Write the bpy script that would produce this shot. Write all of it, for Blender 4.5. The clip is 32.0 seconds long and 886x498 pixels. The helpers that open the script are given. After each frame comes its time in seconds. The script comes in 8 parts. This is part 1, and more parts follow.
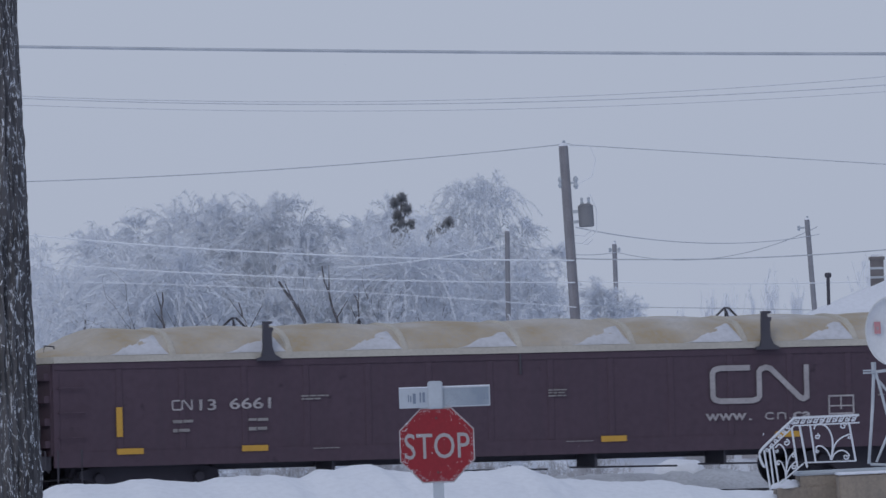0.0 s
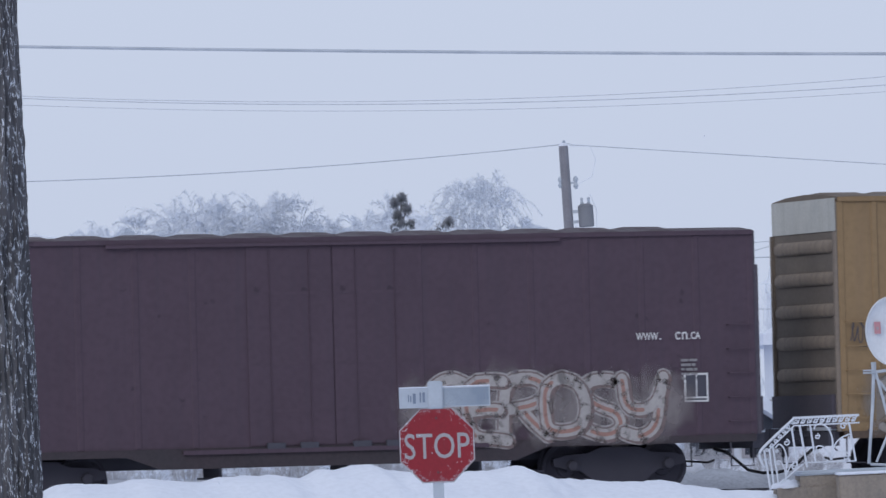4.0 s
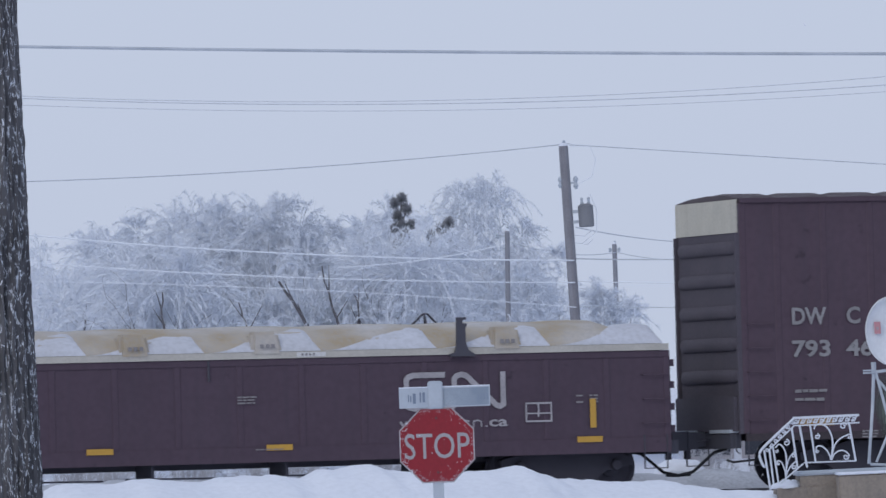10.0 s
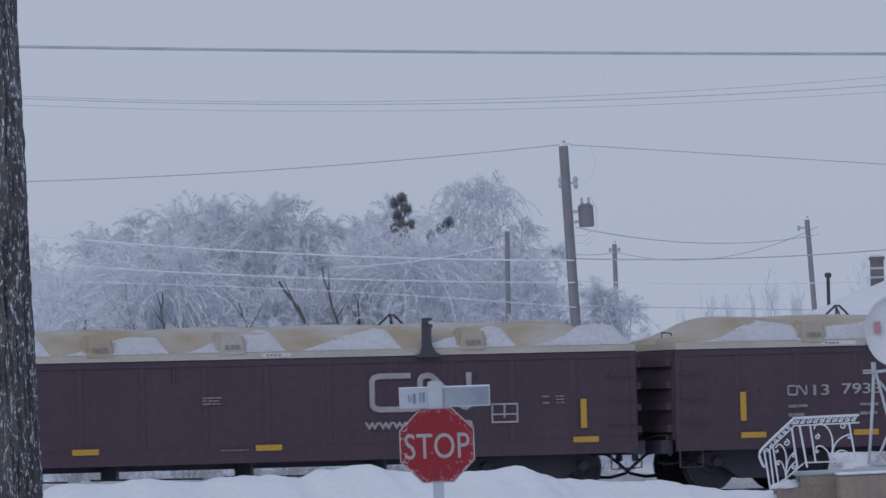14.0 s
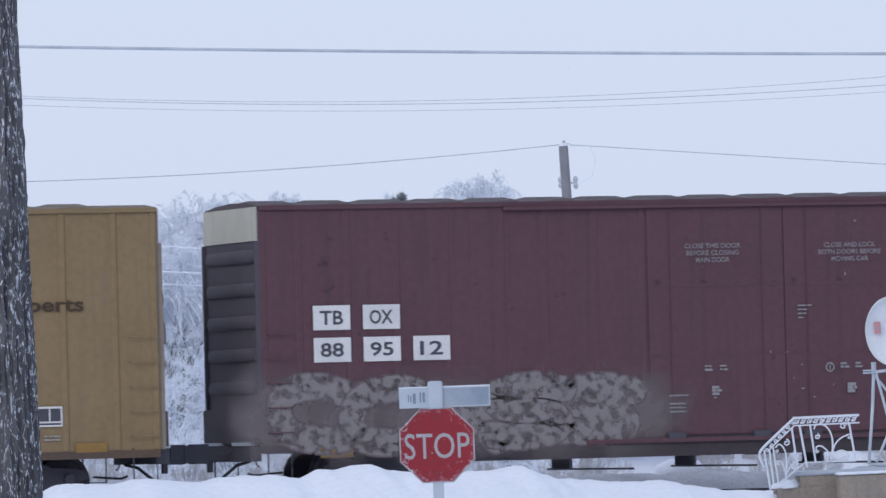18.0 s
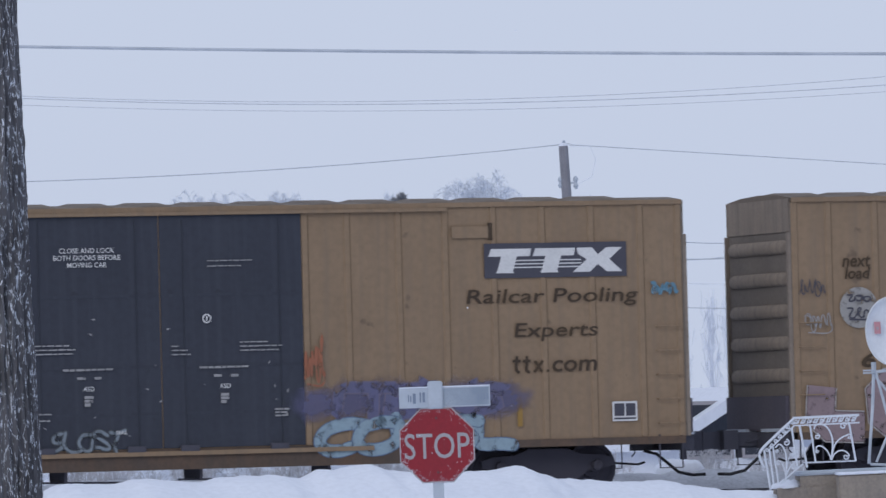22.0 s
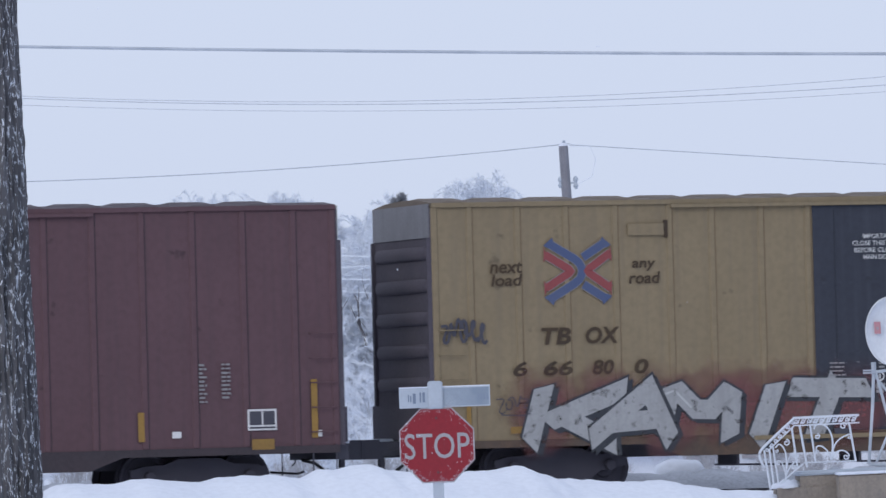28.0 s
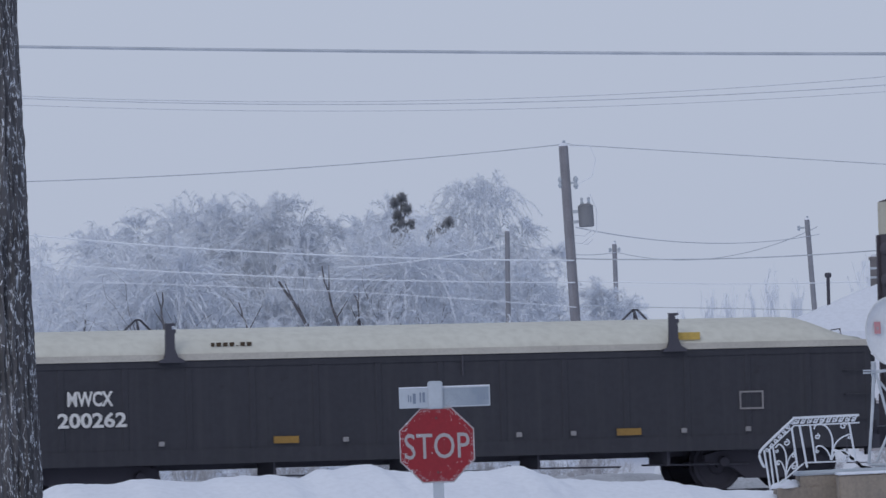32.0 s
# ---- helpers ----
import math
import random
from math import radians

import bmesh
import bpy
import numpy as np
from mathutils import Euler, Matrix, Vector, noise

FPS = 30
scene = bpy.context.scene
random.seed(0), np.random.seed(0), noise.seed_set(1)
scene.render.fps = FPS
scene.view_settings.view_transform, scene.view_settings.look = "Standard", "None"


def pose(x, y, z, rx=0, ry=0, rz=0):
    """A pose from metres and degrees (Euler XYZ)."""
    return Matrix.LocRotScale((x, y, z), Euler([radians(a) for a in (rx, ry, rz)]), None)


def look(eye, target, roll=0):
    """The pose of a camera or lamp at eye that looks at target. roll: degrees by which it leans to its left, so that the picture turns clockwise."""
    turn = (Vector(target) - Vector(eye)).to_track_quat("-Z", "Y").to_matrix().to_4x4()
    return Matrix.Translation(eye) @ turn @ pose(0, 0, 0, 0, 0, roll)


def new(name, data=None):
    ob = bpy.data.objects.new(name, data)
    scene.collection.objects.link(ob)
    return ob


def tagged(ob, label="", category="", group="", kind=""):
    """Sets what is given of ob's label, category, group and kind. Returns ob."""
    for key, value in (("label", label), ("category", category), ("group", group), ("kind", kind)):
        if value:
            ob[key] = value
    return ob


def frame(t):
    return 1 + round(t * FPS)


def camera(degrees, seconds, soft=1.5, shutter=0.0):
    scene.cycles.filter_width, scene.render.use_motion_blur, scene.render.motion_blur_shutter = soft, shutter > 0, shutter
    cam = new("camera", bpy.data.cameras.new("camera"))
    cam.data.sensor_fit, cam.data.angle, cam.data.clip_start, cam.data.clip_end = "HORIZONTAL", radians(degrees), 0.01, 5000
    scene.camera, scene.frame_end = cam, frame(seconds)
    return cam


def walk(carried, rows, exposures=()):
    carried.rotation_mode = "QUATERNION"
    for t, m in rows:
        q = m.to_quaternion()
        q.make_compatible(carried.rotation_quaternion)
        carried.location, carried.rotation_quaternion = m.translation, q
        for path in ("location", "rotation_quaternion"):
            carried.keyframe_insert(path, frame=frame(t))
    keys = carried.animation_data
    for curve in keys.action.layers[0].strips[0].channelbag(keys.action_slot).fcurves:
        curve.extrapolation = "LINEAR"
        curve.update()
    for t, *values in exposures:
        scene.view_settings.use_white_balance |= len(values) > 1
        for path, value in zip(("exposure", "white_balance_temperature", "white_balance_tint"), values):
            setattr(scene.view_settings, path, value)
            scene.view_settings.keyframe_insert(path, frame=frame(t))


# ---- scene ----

# A still telephoto view across a snowy street at a passing freight train.
EYE = (0.0, 0.0, 2.2)
cam = camera(6.647, 32.0, soft=1.5, shutter=0.06)
VIEW = look(EYE, (0.0, 99.970, 4.6355), -1.5)
walk(cam, [(0.0, VIEW), (32.0, VIEW)], exposures=[
    (0.0, -0.35), (1.9, -0.33), (2.6, 0.06), (3.5, 0.1), (6.0, 0.18), (7.4, 0.17), (8.0, 0.13), (8.5, 0.2), (9.0, 0.38), (9.5, 0.3), (10.0, 0.02), (10.4, -0.34), (15.0, -0.36), (15.7, -0.05),
    (16.3, 0.22), (17.5, 0.2), (18.0, 0.30), (18.6, 0.23), (19.3, 0.22), (20.0, 0.12), (21.0, 0.15), (22.0, 0.09), (23.0, 0.17), (24.0, 0.14), (25.0, 0.15), (27.5, 0.2), (29.0, 0.37), (30.0, 0.36), (31.0, 0.40), (31.3, 0.3), (31.7, -0.02), (32.0, -0.2)])

# ---------------------------------------------------------------- sky and light
world = bpy.data.worlds.new("overcast_sky")
scene.world = world
world.use_nodes = True
wn, wl = world.node_tree.nodes, world.node_tree.links
wn.clear()
sky = wn.new("ShaderNodeTexSky")
sky.sky_type, sky.sun_disc = "NISHITA", False
sky.sun_elevation, sky.sun_rotation = radians(25), radians(205)
sky.air_density, sky.dust_density = 1.0, 3.0
back_clear, back_cloud = wn.new("ShaderNodeBackground"), wn.new("ShaderNodeBackground")
back_clear.inputs["Strength"].default_value = 0.06
wl.new(sky.outputs[0], back_clear.inputs["Color"])
back_cloud.inputs["Color"].default_value = (0.567, 0.637, 0.806, 1)
back_cloud.inputs["Strength"].default_value = 1.0
mix_sky, out_sky = wn.new("ShaderNodeMixShader"), wn.new("ShaderNodeOutputWorld")
mix_sky.inputs[0].default_value = 0.88
wl.new(back_clear.outputs[0], mix_sky.inputs[1])
wl.new(back_cloud.outputs[0], mix_sky.inputs[2])
wl.new(mix_sky.outputs[0], out_sky.inputs["Surface"])

sun = new("sun", bpy.data.lights.new("sun", "SUN"))
sun.data.energy, sun.data.angle, sun.data.color = 0.6, radians(25), (1.0, 0.97, 0.92)
sun.matrix_world = look((-30, -60, 40), (0, 0, 0))


# ---------------------------------------------------------------- materials
def material(name, base, second=None, rough=0.6, metal=0.0, scale=6.0, amount=0.5, streak=0.0, streak_colour=(0.3, 0.3, 0.3),
             bump=0.0, bump_scale=40.0, stretch=(1, 1, 1), worn=0.0, fleck=None, fleck_at=0.6, fleck_scale=60.0):
    """Paint or surface with mottling at two scales, vertical run-off streaks and fine relief."""
    m = bpy.data.materials.new(name)
    m.use_nodes = True
    n, l = m.node_tree.nodes, m.node_tree.links
    bsdf = n["Principled BSDF"]
    bsdf.inputs["Roughness"].default_value, bsdf.inputs["Metallic"].default_value = rough, metal
    bsdf.inputs["Specular IOR Level"].default_value = 0.25
    co = n.new("ShaderNodeTexCoord")
    mp = n.new("ShaderNodeMapping")
    mp.inputs["Scale"].default_value = stretch
    l.new(co.outputs["Object"], mp.inputs["Vector"])
    second = second or tuple(c * 0.75 for c in base)

    def noise_fac(sc, det, lo, hi, vec):
        t = n.new("ShaderNodeTexNoise")
        t.inputs["Scale"].default_value, t.inputs["Detail"].default_value = sc, det
        l.new(vec, t.inputs["Vector"])
        r = n.new("ShaderNodeMapRange")
        r.inputs["From Min"].default_value, r.inputs["From Max"].default_value = lo, hi
        l.new(t.outputs["Fac"], r.inputs["Value"])
        return r.outputs["Result"]

    def mixed(fac, a, b, k):
        mx = n.new("ShaderNodeMix")
        mx.data_type = "RGBA"
        mul = n.new("ShaderNodeMath")
        mul.operation = "MULTIPLY"
        mul.inputs[1].default_value = k
        l.new(fac, mul.inputs[0])
        l.new(mul.outputs[0], mx.inputs["Factor"])
        for sock, v in ((mx.inputs[6], a), (mx.inputs[7], b)):
            if isinstance(v, tuple):
                sock.default_value = (*v, 1)
            else:
                l.new(v, sock)
        return mx.outputs[2]
    c = mixed(noise_fac(scale * 0.22, 4, 0.35, 0.7, mp.outputs[0]), base, second, amount)
    c = mixed(noise_fac(scale * 3.0, 6, 0.4, 0.75, mp.outputs[0]), c, tuple(min(1, x * 0.7) for x in second), amount * 0.6)
    if streak:
        ms = n.new("ShaderNodeMapping")
        ms.inputs["Scale"].default_value = (5.0, 5.0, 0.22)
        l.new(co.outputs["Object"], ms.inputs["Vector"])
        c = mixed(noise_fac(1.6, 5, 0.48, 0.72, ms.outputs[0]), c, streak_colour, streak)
    if fleck:
        c = mixed(noise_fac(fleck_scale, 4, fleck_at, fleck_at + 0.05, mp.outputs[0]), c, fleck, 0.9)
    l.new(c, bsdf.inputs["Base Color"])
    if worn:
        # paint worn through in patches, so that the metal's own coat shows
        holes = noise_fac(6.0, 8, 0.18 + 0.25 * worn, 0.36 + 0.25 * worn, co.outputs["Object"])
        l.new(holes, bsdf.inputs["Alpha"])
    if bump:
        t = n.new("ShaderNodeTexNoise")
        t.inputs["Scale"].default_value, t.inputs["Detail"].default_value = bump_scale, 6
        l.new(mp.outputs[0], t.inputs["Vector"])
        b = n.new("ShaderNodeBump")
        b.inputs["Strength"].default_value, b.inputs["Distance"].default_value = bump, 0.03
        l.new(t.outputs["Fac"], b.inputs["Height"])
        l.new(b.outputs[0], bsdf.inputs["Normal"])
    return m


def car_paint(name, base, streak_colour, streak=0.35, amount=0.4):
    return material(name, base, tuple(c * 0.78 for c in base), 0.7, 0, 3.0, amount + 0.1, streak, streak_colour, 0.10, 7.0, fleck=tuple(0.25 * a + 0.4 * b for a, b in zip(base, streak_colour)), fleck_at=0.69, fleck_scale=2.4)


SNOW = material("snow", (0.75, 0.785, 0.865), (0.66, 0.70, 0.79), 0.9, 0, 3, 0.35, bump=0.5, bump_scale=5)
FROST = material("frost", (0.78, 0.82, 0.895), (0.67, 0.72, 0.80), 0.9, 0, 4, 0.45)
FROST_DARK = material("frosted_limb", (0.34, 0.35, 0.38), (0.74, 0.77, 0.84), 0.9, 0, 7, 0.95)
BARK = material("bark", (0.064, 0.064, 0.072), (0.155, 0.155, 0.17), 0.95, 0, 22, 0.9, bump=1.0, bump_scale=30, stretch=(1, 1, 0.28))
# rime caught along the edges of the bark plates: thin broken lines
bn, bl = BARK.node_tree.nodes, BARK.node_tree.links
b_co, b_map = bn.new("ShaderNodeTexCoord"), bn.new("ShaderNodeMapping")
b_map.inputs["Scale"].default_value = (1, 1, 0.22)
bl.new(b_co.outputs["Object"], b_map.inputs["Vector"])
b_edge = bn.new("ShaderNodeTexNoise")
b_edge.inputs["Scale"].default_value, b_edge.inputs["Detail"].default_value, b_edge.inputs["Distortion"].default_value = 34, 4, 0.6
bl.new(b_map.outputs[0], b_edge.inputs["Vector"])
b_near = bn.new("ShaderNodeMath")
b_near.operation = "COMPARE"
b_near.inputs[1].default_value, b_near.inputs[2].default_value = 0.52, 0.020
bl.new(b_edge.outputs["Fac"], b_near.inputs[0])
b_gap = bn.new("ShaderNodeTexNoise")
b_gap.inputs["Scale"].default_value, b_gap.inputs["Detail"].default_value = 22, 3
bl.new(b_co.outputs["Object"], b_gap.inputs["Vector"])
b_cut = bn.new("ShaderNodeMapRange")
b_cut.inputs["From Min"].default_value, b_cut.inputs["From Max"].default_value = 0.44, 0.56
bl.new(b_gap.outputs["Fac"], b_cut.inputs["Value"])
b_mul = bn.new("ShaderNodeMath")
b_mul.operation = "MULTIPLY"
bl.new(b_near.outputs[0], b_mul.inputs[0])
bl.new(b_cut.outputs[0], b_mul.inputs[1])
b_mix = bn.new("ShaderNodeMix")
b_mix.data_type = "RGBA"
b_mix.inputs[7].default_value = (0.62, 0.66, 0.73, 1)
bl.new(b_mul.outputs[0], b_mix.inputs["Factor"])
b_base = bn["Principled BSDF"].inputs["Base Color"]
bl.new(b_base.links[0].from_socket, b_mix.inputs[6])
bl.new(b_mix.outputs[2], b_base)
WOOD = material("grey_pole_wood", (0.25, 0.25, 0.28), (0.17, 0.17, 0.195), 0.9, 0, 8, 0.6, 0.4, (0.36, 0.37, 0.42), 0.3, 30)
YELLOW = car_paint("yellow_car_paint", (0.282, 0.190, 0.103), (0.22, 0.15, 0.095), 0.45)
YELLOW_FADED = car_paint("faded_yellow_car_paint", (0.248, 0.176, 0.098), (0.19, 0.14, 0.09), 0.5)
YELLOW_CHALK = car_paint("chalky_yellow_car_paint", (0.250, 0.197, 0.124), (0.19, 0.152, 0.106), 0.5)
YELLOW_DIRTY = car_paint("grimy_yellow_car_paint", (0.268, 0.188, 0.122), (0.195, 0.145, 0.106), 0.55)
MAROON = car_paint("maroon_car_paint", (0.087, 0.060, 0.081), (0.068, 0.052, 0.070), 0.45)
MAROON_GOND = car_paint("brown_maroon_car_paint", (0.083, 0.058, 0.081), (0.064, 0.050, 0.068), 0.45)
BRICK = car_paint("brick_red_car_paint", (0.112, 0.056, 0.071), (0.078, 0.045, 0.056), 0.5)
BROWNRED = car_paint("brown_red_car_paint", (0.118, 0.068, 0.079), (0.085, 0.055, 0.064), 0.5)
CHARCOAL = car_paint("charcoal_car_paint", (0.043, 0.044, 0.056), (0.058, 0.058, 0.068), 0.4)
BLACK_DOOR = car_paint("black_door_paint", (0.044, 0.049, 0.066), (0.058, 0.063, 0.081), 0.45)
BLACK = material("black_underframe_steel", (0.066, 0.066, 0.086), (0.086, 0.085, 0.104), 0.85, 0, 10, 0.6)
# darker than the underframe steel: shade under the cars is in this colour
TRUCK = material("shaded_truck_steel", (0.052, 0.050, 0.066), (0.062, 0.060, 0.076), 0.9, 0, 10, 0.6)
WHEEL = material("wheel_steel", (0.064, 0.063, 0.080), (0.082, 0.080, 0.094), 0.8, 0.1, 12, 0.5)
SILVER = material("galvanised_sheet", (0.50, 0.50, 0.47), (0.36, 0.36, 0.35), 0.6, 0.1, 6, 0.5, 0.3, (0.3, 0.28, 0.24))
DULL_SHEET = material("dull_grey_sheet", (0.21, 0.21, 0.23), (0.15, 0.15, 0.165), 0.7, 0, 6, 0.5, 0.3, (0.12, 0.12, 0.13))
CREAM_END = material("cream_sheet", (0.52, 0.50, 0.435), (0.40, 0.39, 0.35), 0.7, 0, 6, 0.5, 0.3, (0.35, 0.32, 0.26))
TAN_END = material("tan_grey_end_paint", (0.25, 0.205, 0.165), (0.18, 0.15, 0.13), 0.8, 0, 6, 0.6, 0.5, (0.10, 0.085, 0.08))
DARK_END = material("grimy_car_end", (0.094, 0.084, 0.104), (0.070, 0.064, 0.082), 0.85, 0, 6, 0.6)
ROOF = material("frosted_roof_sheet", (0.165, 0.16, 0.165), (0.115, 0.112, 0.12), 0.8, 0, 5, 0.5)
ROOF_TAN = material("rusty_tan_roof_sheet", (0.185, 0.15, 0.122), (0.13, 0.112, 0.10), 0.8, 0, 5, 0.6)
ROOF_MAROON = material("dark_maroon_roof_sheet", (0.090, 0.070, 0.082), (0.125, 0.115, 0.125), 0.8, 0, 5, 0.6)
LID_CREAM = material("cream_fibreglass_lid", (0.60, 0.60, 0.55), (0.53, 0.52, 0.47), 0.75, 0, 2, 0.6)
LID_TAN = material("weathered_tan_lid", (0.37, 0.305, 0.215), (0.50, 0.49, 0.49), 0.8, 0, 4.5, 1.0)
MIST = material("fine_snow_dust", (0.70, 0.73, 0.80), (0.66, 0.69, 0.76), 0.95, 0, 3, 0.3)
# thin in the middle of each puff, nothing at its rim, broken into wisps
mn, ml = MIST.node_tree.nodes, MIST.node_tree.links
m_co, m_ball, m_wisp, m_cut, m_mul = mn.new("ShaderNodeTexCoord"), mn.new("ShaderNodeTexGradient"), mn.new("ShaderNodeTexNoise"), mn.new("ShaderNodeMapRange"), mn.new("ShaderNodeMath")
m_ball.gradient_type = "SPHERICAL"
m_wisp.inputs["Scale"].default_value, m_wisp.inputs["Detail"].default_value = 1.6, 4
m_cut.inputs["From Min"].default_value, m_cut.inputs["From Max"].default_value, m_cut.inputs["To Max"].default_value = 0.35, 0.70, 0.48
m_mul.operation = "MULTIPLY"
ml.new(m_co.outputs["Object"], m_ball.inputs["Vector"])
ml.new(m_co.outputs["Object"], m_wisp.inputs["Vector"])
ml.new(m_wisp.outputs["Fac"], m_cut.inputs["Value"])
ml.new(m_ball.outputs["Fac"], m_mul.inputs[0])
ml.new(m_cut.outputs[0], m_mul.inputs[1])
ml.new(m_mul.outputs[0], mn["Principled BSDF"].inputs["Alpha"])
LID_SNOW = material("wind_packed_snow", (0.56, 0.58, 0.65), (0.44, 0.45, 0.48), 0.9, 0, 4, 0.6, bump=0.4, bump_scale=6)
LID_RIM = material("lid_rim", (0.50, 0.48, 0.44), (0.34, 0.32, 0.30), 0.8, 0, 7, 0.5)
INK_WHITE = material("white_lettering", (0.68, 0.68, 0.68), (0.50, 0.50, 0.51), 0.8, 0, 8, 0.5)
INK_GREY = material("faded_grey_lettering", (0.27, 0.26, 0.27), (0.18, 0.17, 0.18), 0.8, 0, 8, 0.6)
INK_DARK = material("dark_brown_lettering", (0.055, 0.04, 0.03), (0.10, 0.065, 0.035), 0.8, 0, 8, 0.4)
INK_FADED = material("faded_brown_lettering", (0.10, 0.076, 0.052), (0.15, 0.115, 0.075), 0.8, 0, 8, 0.7)
BLUE_FADED = material("faded_blue_stencil", (0.105, 0.125, 0.19), (0.15, 0.155, 0.18), 0.8, 0, 8, 0.6)
MAROON_FADED = material("faded_red_stencil", (0.16, 0.06, 0.065), (0.18, 0.10, 0.085), 0.8, 0, 8, 0.6)
INK_BLACK = material("black_underframe_steel", (0.066, 0.066, 0.086), (0.086, 0.085, 0.104), 0.85, 0, 10, 0.6)
INK_RED = material("red_stencil_paint", (0.265, 0.068, 0.074), (0.21, 0.07, 0.068), 0.8, 0, 8, 0.5)
INK_BLUE = material("blue_stencil_paint", (0.075, 0.100, 0.195), (0.105, 0.122, 0.19), 0.8, 0, 8, 0.5)
INK_MAUVE = material("mauve_stencil_paint", (0.17, 0.055, 0.07), (0.13, 0.06, 0.055), 0.8, 0, 8, 0.5)
REFLECT_DIM = material("grimy_reflective_tape", (0.30, 0.18, 0.05), (0.2, 0.125, 0.05), 0.6, 0, 10, 0.6)
REFLECT = material("yellow_reflective_tape", (0.53, 0.31, 0.06), (0.42, 0.25, 0.06), 0.5, 0, 10, 0.4)
SIGN_RED = material("stop_sign_red", (0.27, 0.022, 0.034), (0.20, 0.024, 0.034), 0.6, 0, 10, 0.5)
SIGN_WHITE = material("sign_white", (0.37, 0.355, 0.38), (0.29, 0.28, 0.30), 0.7, 0, 14, 0.5)
SIGN_PALE = material("frosted_pale_sheet", (0.41, 0.46, 0.53), (0.53, 0.58, 0.65), 0.8, 0, 12, 0.6)
CONCRETE = material("weathered_concrete", (0.30, 0.26, 0.22), (0.20, 0.18, 0.17), 0.9, 0, 8, 0.6, 0.3, (0.16, 0.15, 0.14), 0.4, 25)
BRICKWORK = material("dark_chimney_brick", (0.15, 0.14, 0.15), (0.24, 0.235, 0.25), 0.9, 0, 12, 0.6)
SIDING = material("pale_house_siding", (0.70, 0.73, 0.80), (0.64, 0.67, 0.74), 0.9, 0, 5, 0.4)
STEEL = material("frosted_pipe", (0.40, 0.44, 0.50), (0.58, 0.62, 0.68), 0.7, 0.0, 12, 0.7)
RUBBER = material("hose_rubber", (0.03, 0.03, 0.035), (0.05, 0.05, 0.055), 0.8, 0, 12, 0.4)
FROST_WHITE = material("frosted_iron", (0.66, 0.70, 0.77), (0.50, 0.54, 0.62), 0.85, 0, 20, 0.6)
SILL_GRIME = material("grimy_sill_paint", (0.13, 0.085, 0.06), (0.085, 0.07, 0.062), 0.9, 0, 5, 0.8, 0.4, (0.07, 0.06, 0.055))
# sill grime; also colours the painted shade beside posts of non-yellow cars
SILL_DARK = material("grimy_sill_and_post_shade", (0.064, 0.050, 0.058), (0.053, 0.048, 0.055), 0.9, 0, 5, 0.8)
# darker yellow for the line beside each post: painted shade with some grime
POST_SHADE_YELLOW = material("shade_and_grime_along_posts", (0.175, 0.122, 0.078), (0.23, 0.16, 0.095), 0.9, 0, 5, 0.8)
INK_GREY_WHITE = material("worn_white_lettering", (0.29, 0.285, 0.30), (0.20, 0.195, 0.205), 0.8, 0, 8, 0.6)
INK_WORN = material("half_worn_white_stencil", (0.36, 0.36, 0.37), (0.20, 0.20, 0.21), 0.8, 0, 14, 0.8)
# tan end paint darkened: the shade between the end ribs is put into it
END_SHADE = material("shaded_end_sheet", (0.175, 0.15, 0.13), (0.125, 0.11, 0.10), 0.85, 0, 6, 0.6)


# ---------------------------------------------------------------- mesh helpers
def box(bm, x0, x1, y0, y1, z0, z1, taper=0.0):
    """A box; taper draws its -y and +y faces in at the edges, like a pressed section."""
    v = [bm.verts.new(p) for p in ((x0, y0, z0), (x1, y0, z0), (x1, y1, z0), (x0, y1, z0), (x0, y0, z1), (x1, y0, z1), (x1, y1, z1), (x0, y1, z1))]
    if taper:
        v[0].co.x += taper
        v[4].co.x += taper
        v[1].co.x -= taper
        v[5].co.x -= taper
    for f in ((0, 3, 2, 1), (4, 5, 6, 7), (0, 1, 5, 4), (1, 2, 6, 5), (2, 3, 7, 6), (3, 0, 4, 7)):
        bm.faces.new([v[i] for i in f])
    return bm


def tube(bm, pts, radius, sides=8, taper=1.0):
    """A pipe through points."""
    pts = [Vector(p) for p in pts]
    rings = []
    for i, p in enumerate(pts):
        d = (pts[min(i + 1, len(pts) - 1)] - pts[max(i - 1, 0)]).normalized()
        a = d.orthogonal().normalized() if abs(d.z) > 0.99 else d.cross(Vector((0, 0, 1))).normalized()
        b = d.cross(a)
        r = radius * (1 + (taper - 1) * i / max(1, len(pts) - 1))
        rings.append([bm.verts.new(p + r * (math.cos(k * 2 * math.pi / sides) * a + math.sin(k * 2 * math.pi / sides) * b)) for k in range(sides)])
    for r0, r1 in zip(rings, rings[1:]):
        for k in range(sides):
            bm.faces.new((r0[k], r0[(k + 1) % sides], r1[(k + 1) % sides], r1[k]))
    bm.faces.new(rings[0][::-1])
    bm.faces.new(rings[-1])
    return bm


def lathe(bm, profile, axis="z", sides=24, at=(0, 0, 0)):
    """Turns (radius, height) pairs about an axis."""
    rings = []
    for r, h in profile:
        ring = []
        for k in range(sides):
            a = 2 * math.pi * k / sides
            c, s = r * math.cos(a), r * math.sin(a)
            p = {"z": (c, s, h), "y": (c, h, s), "x": (h, c, s)}[axis]
            ring.append(bm.verts.new((p[0] + at[0], p[1] + at[1], p[2] + at[2])))
        rings.append(ring)
    for r0, r1 in zip(rings, rings[1:]):
        for k in range(sides):
            bm.faces.new((r0[k], r0[(k + 1) % sides], r1[(k + 1) % sides], r1[k]))
    bm.faces.new(rings[0][::-1])
    bm.faces.new(rings[-1])
    return bm


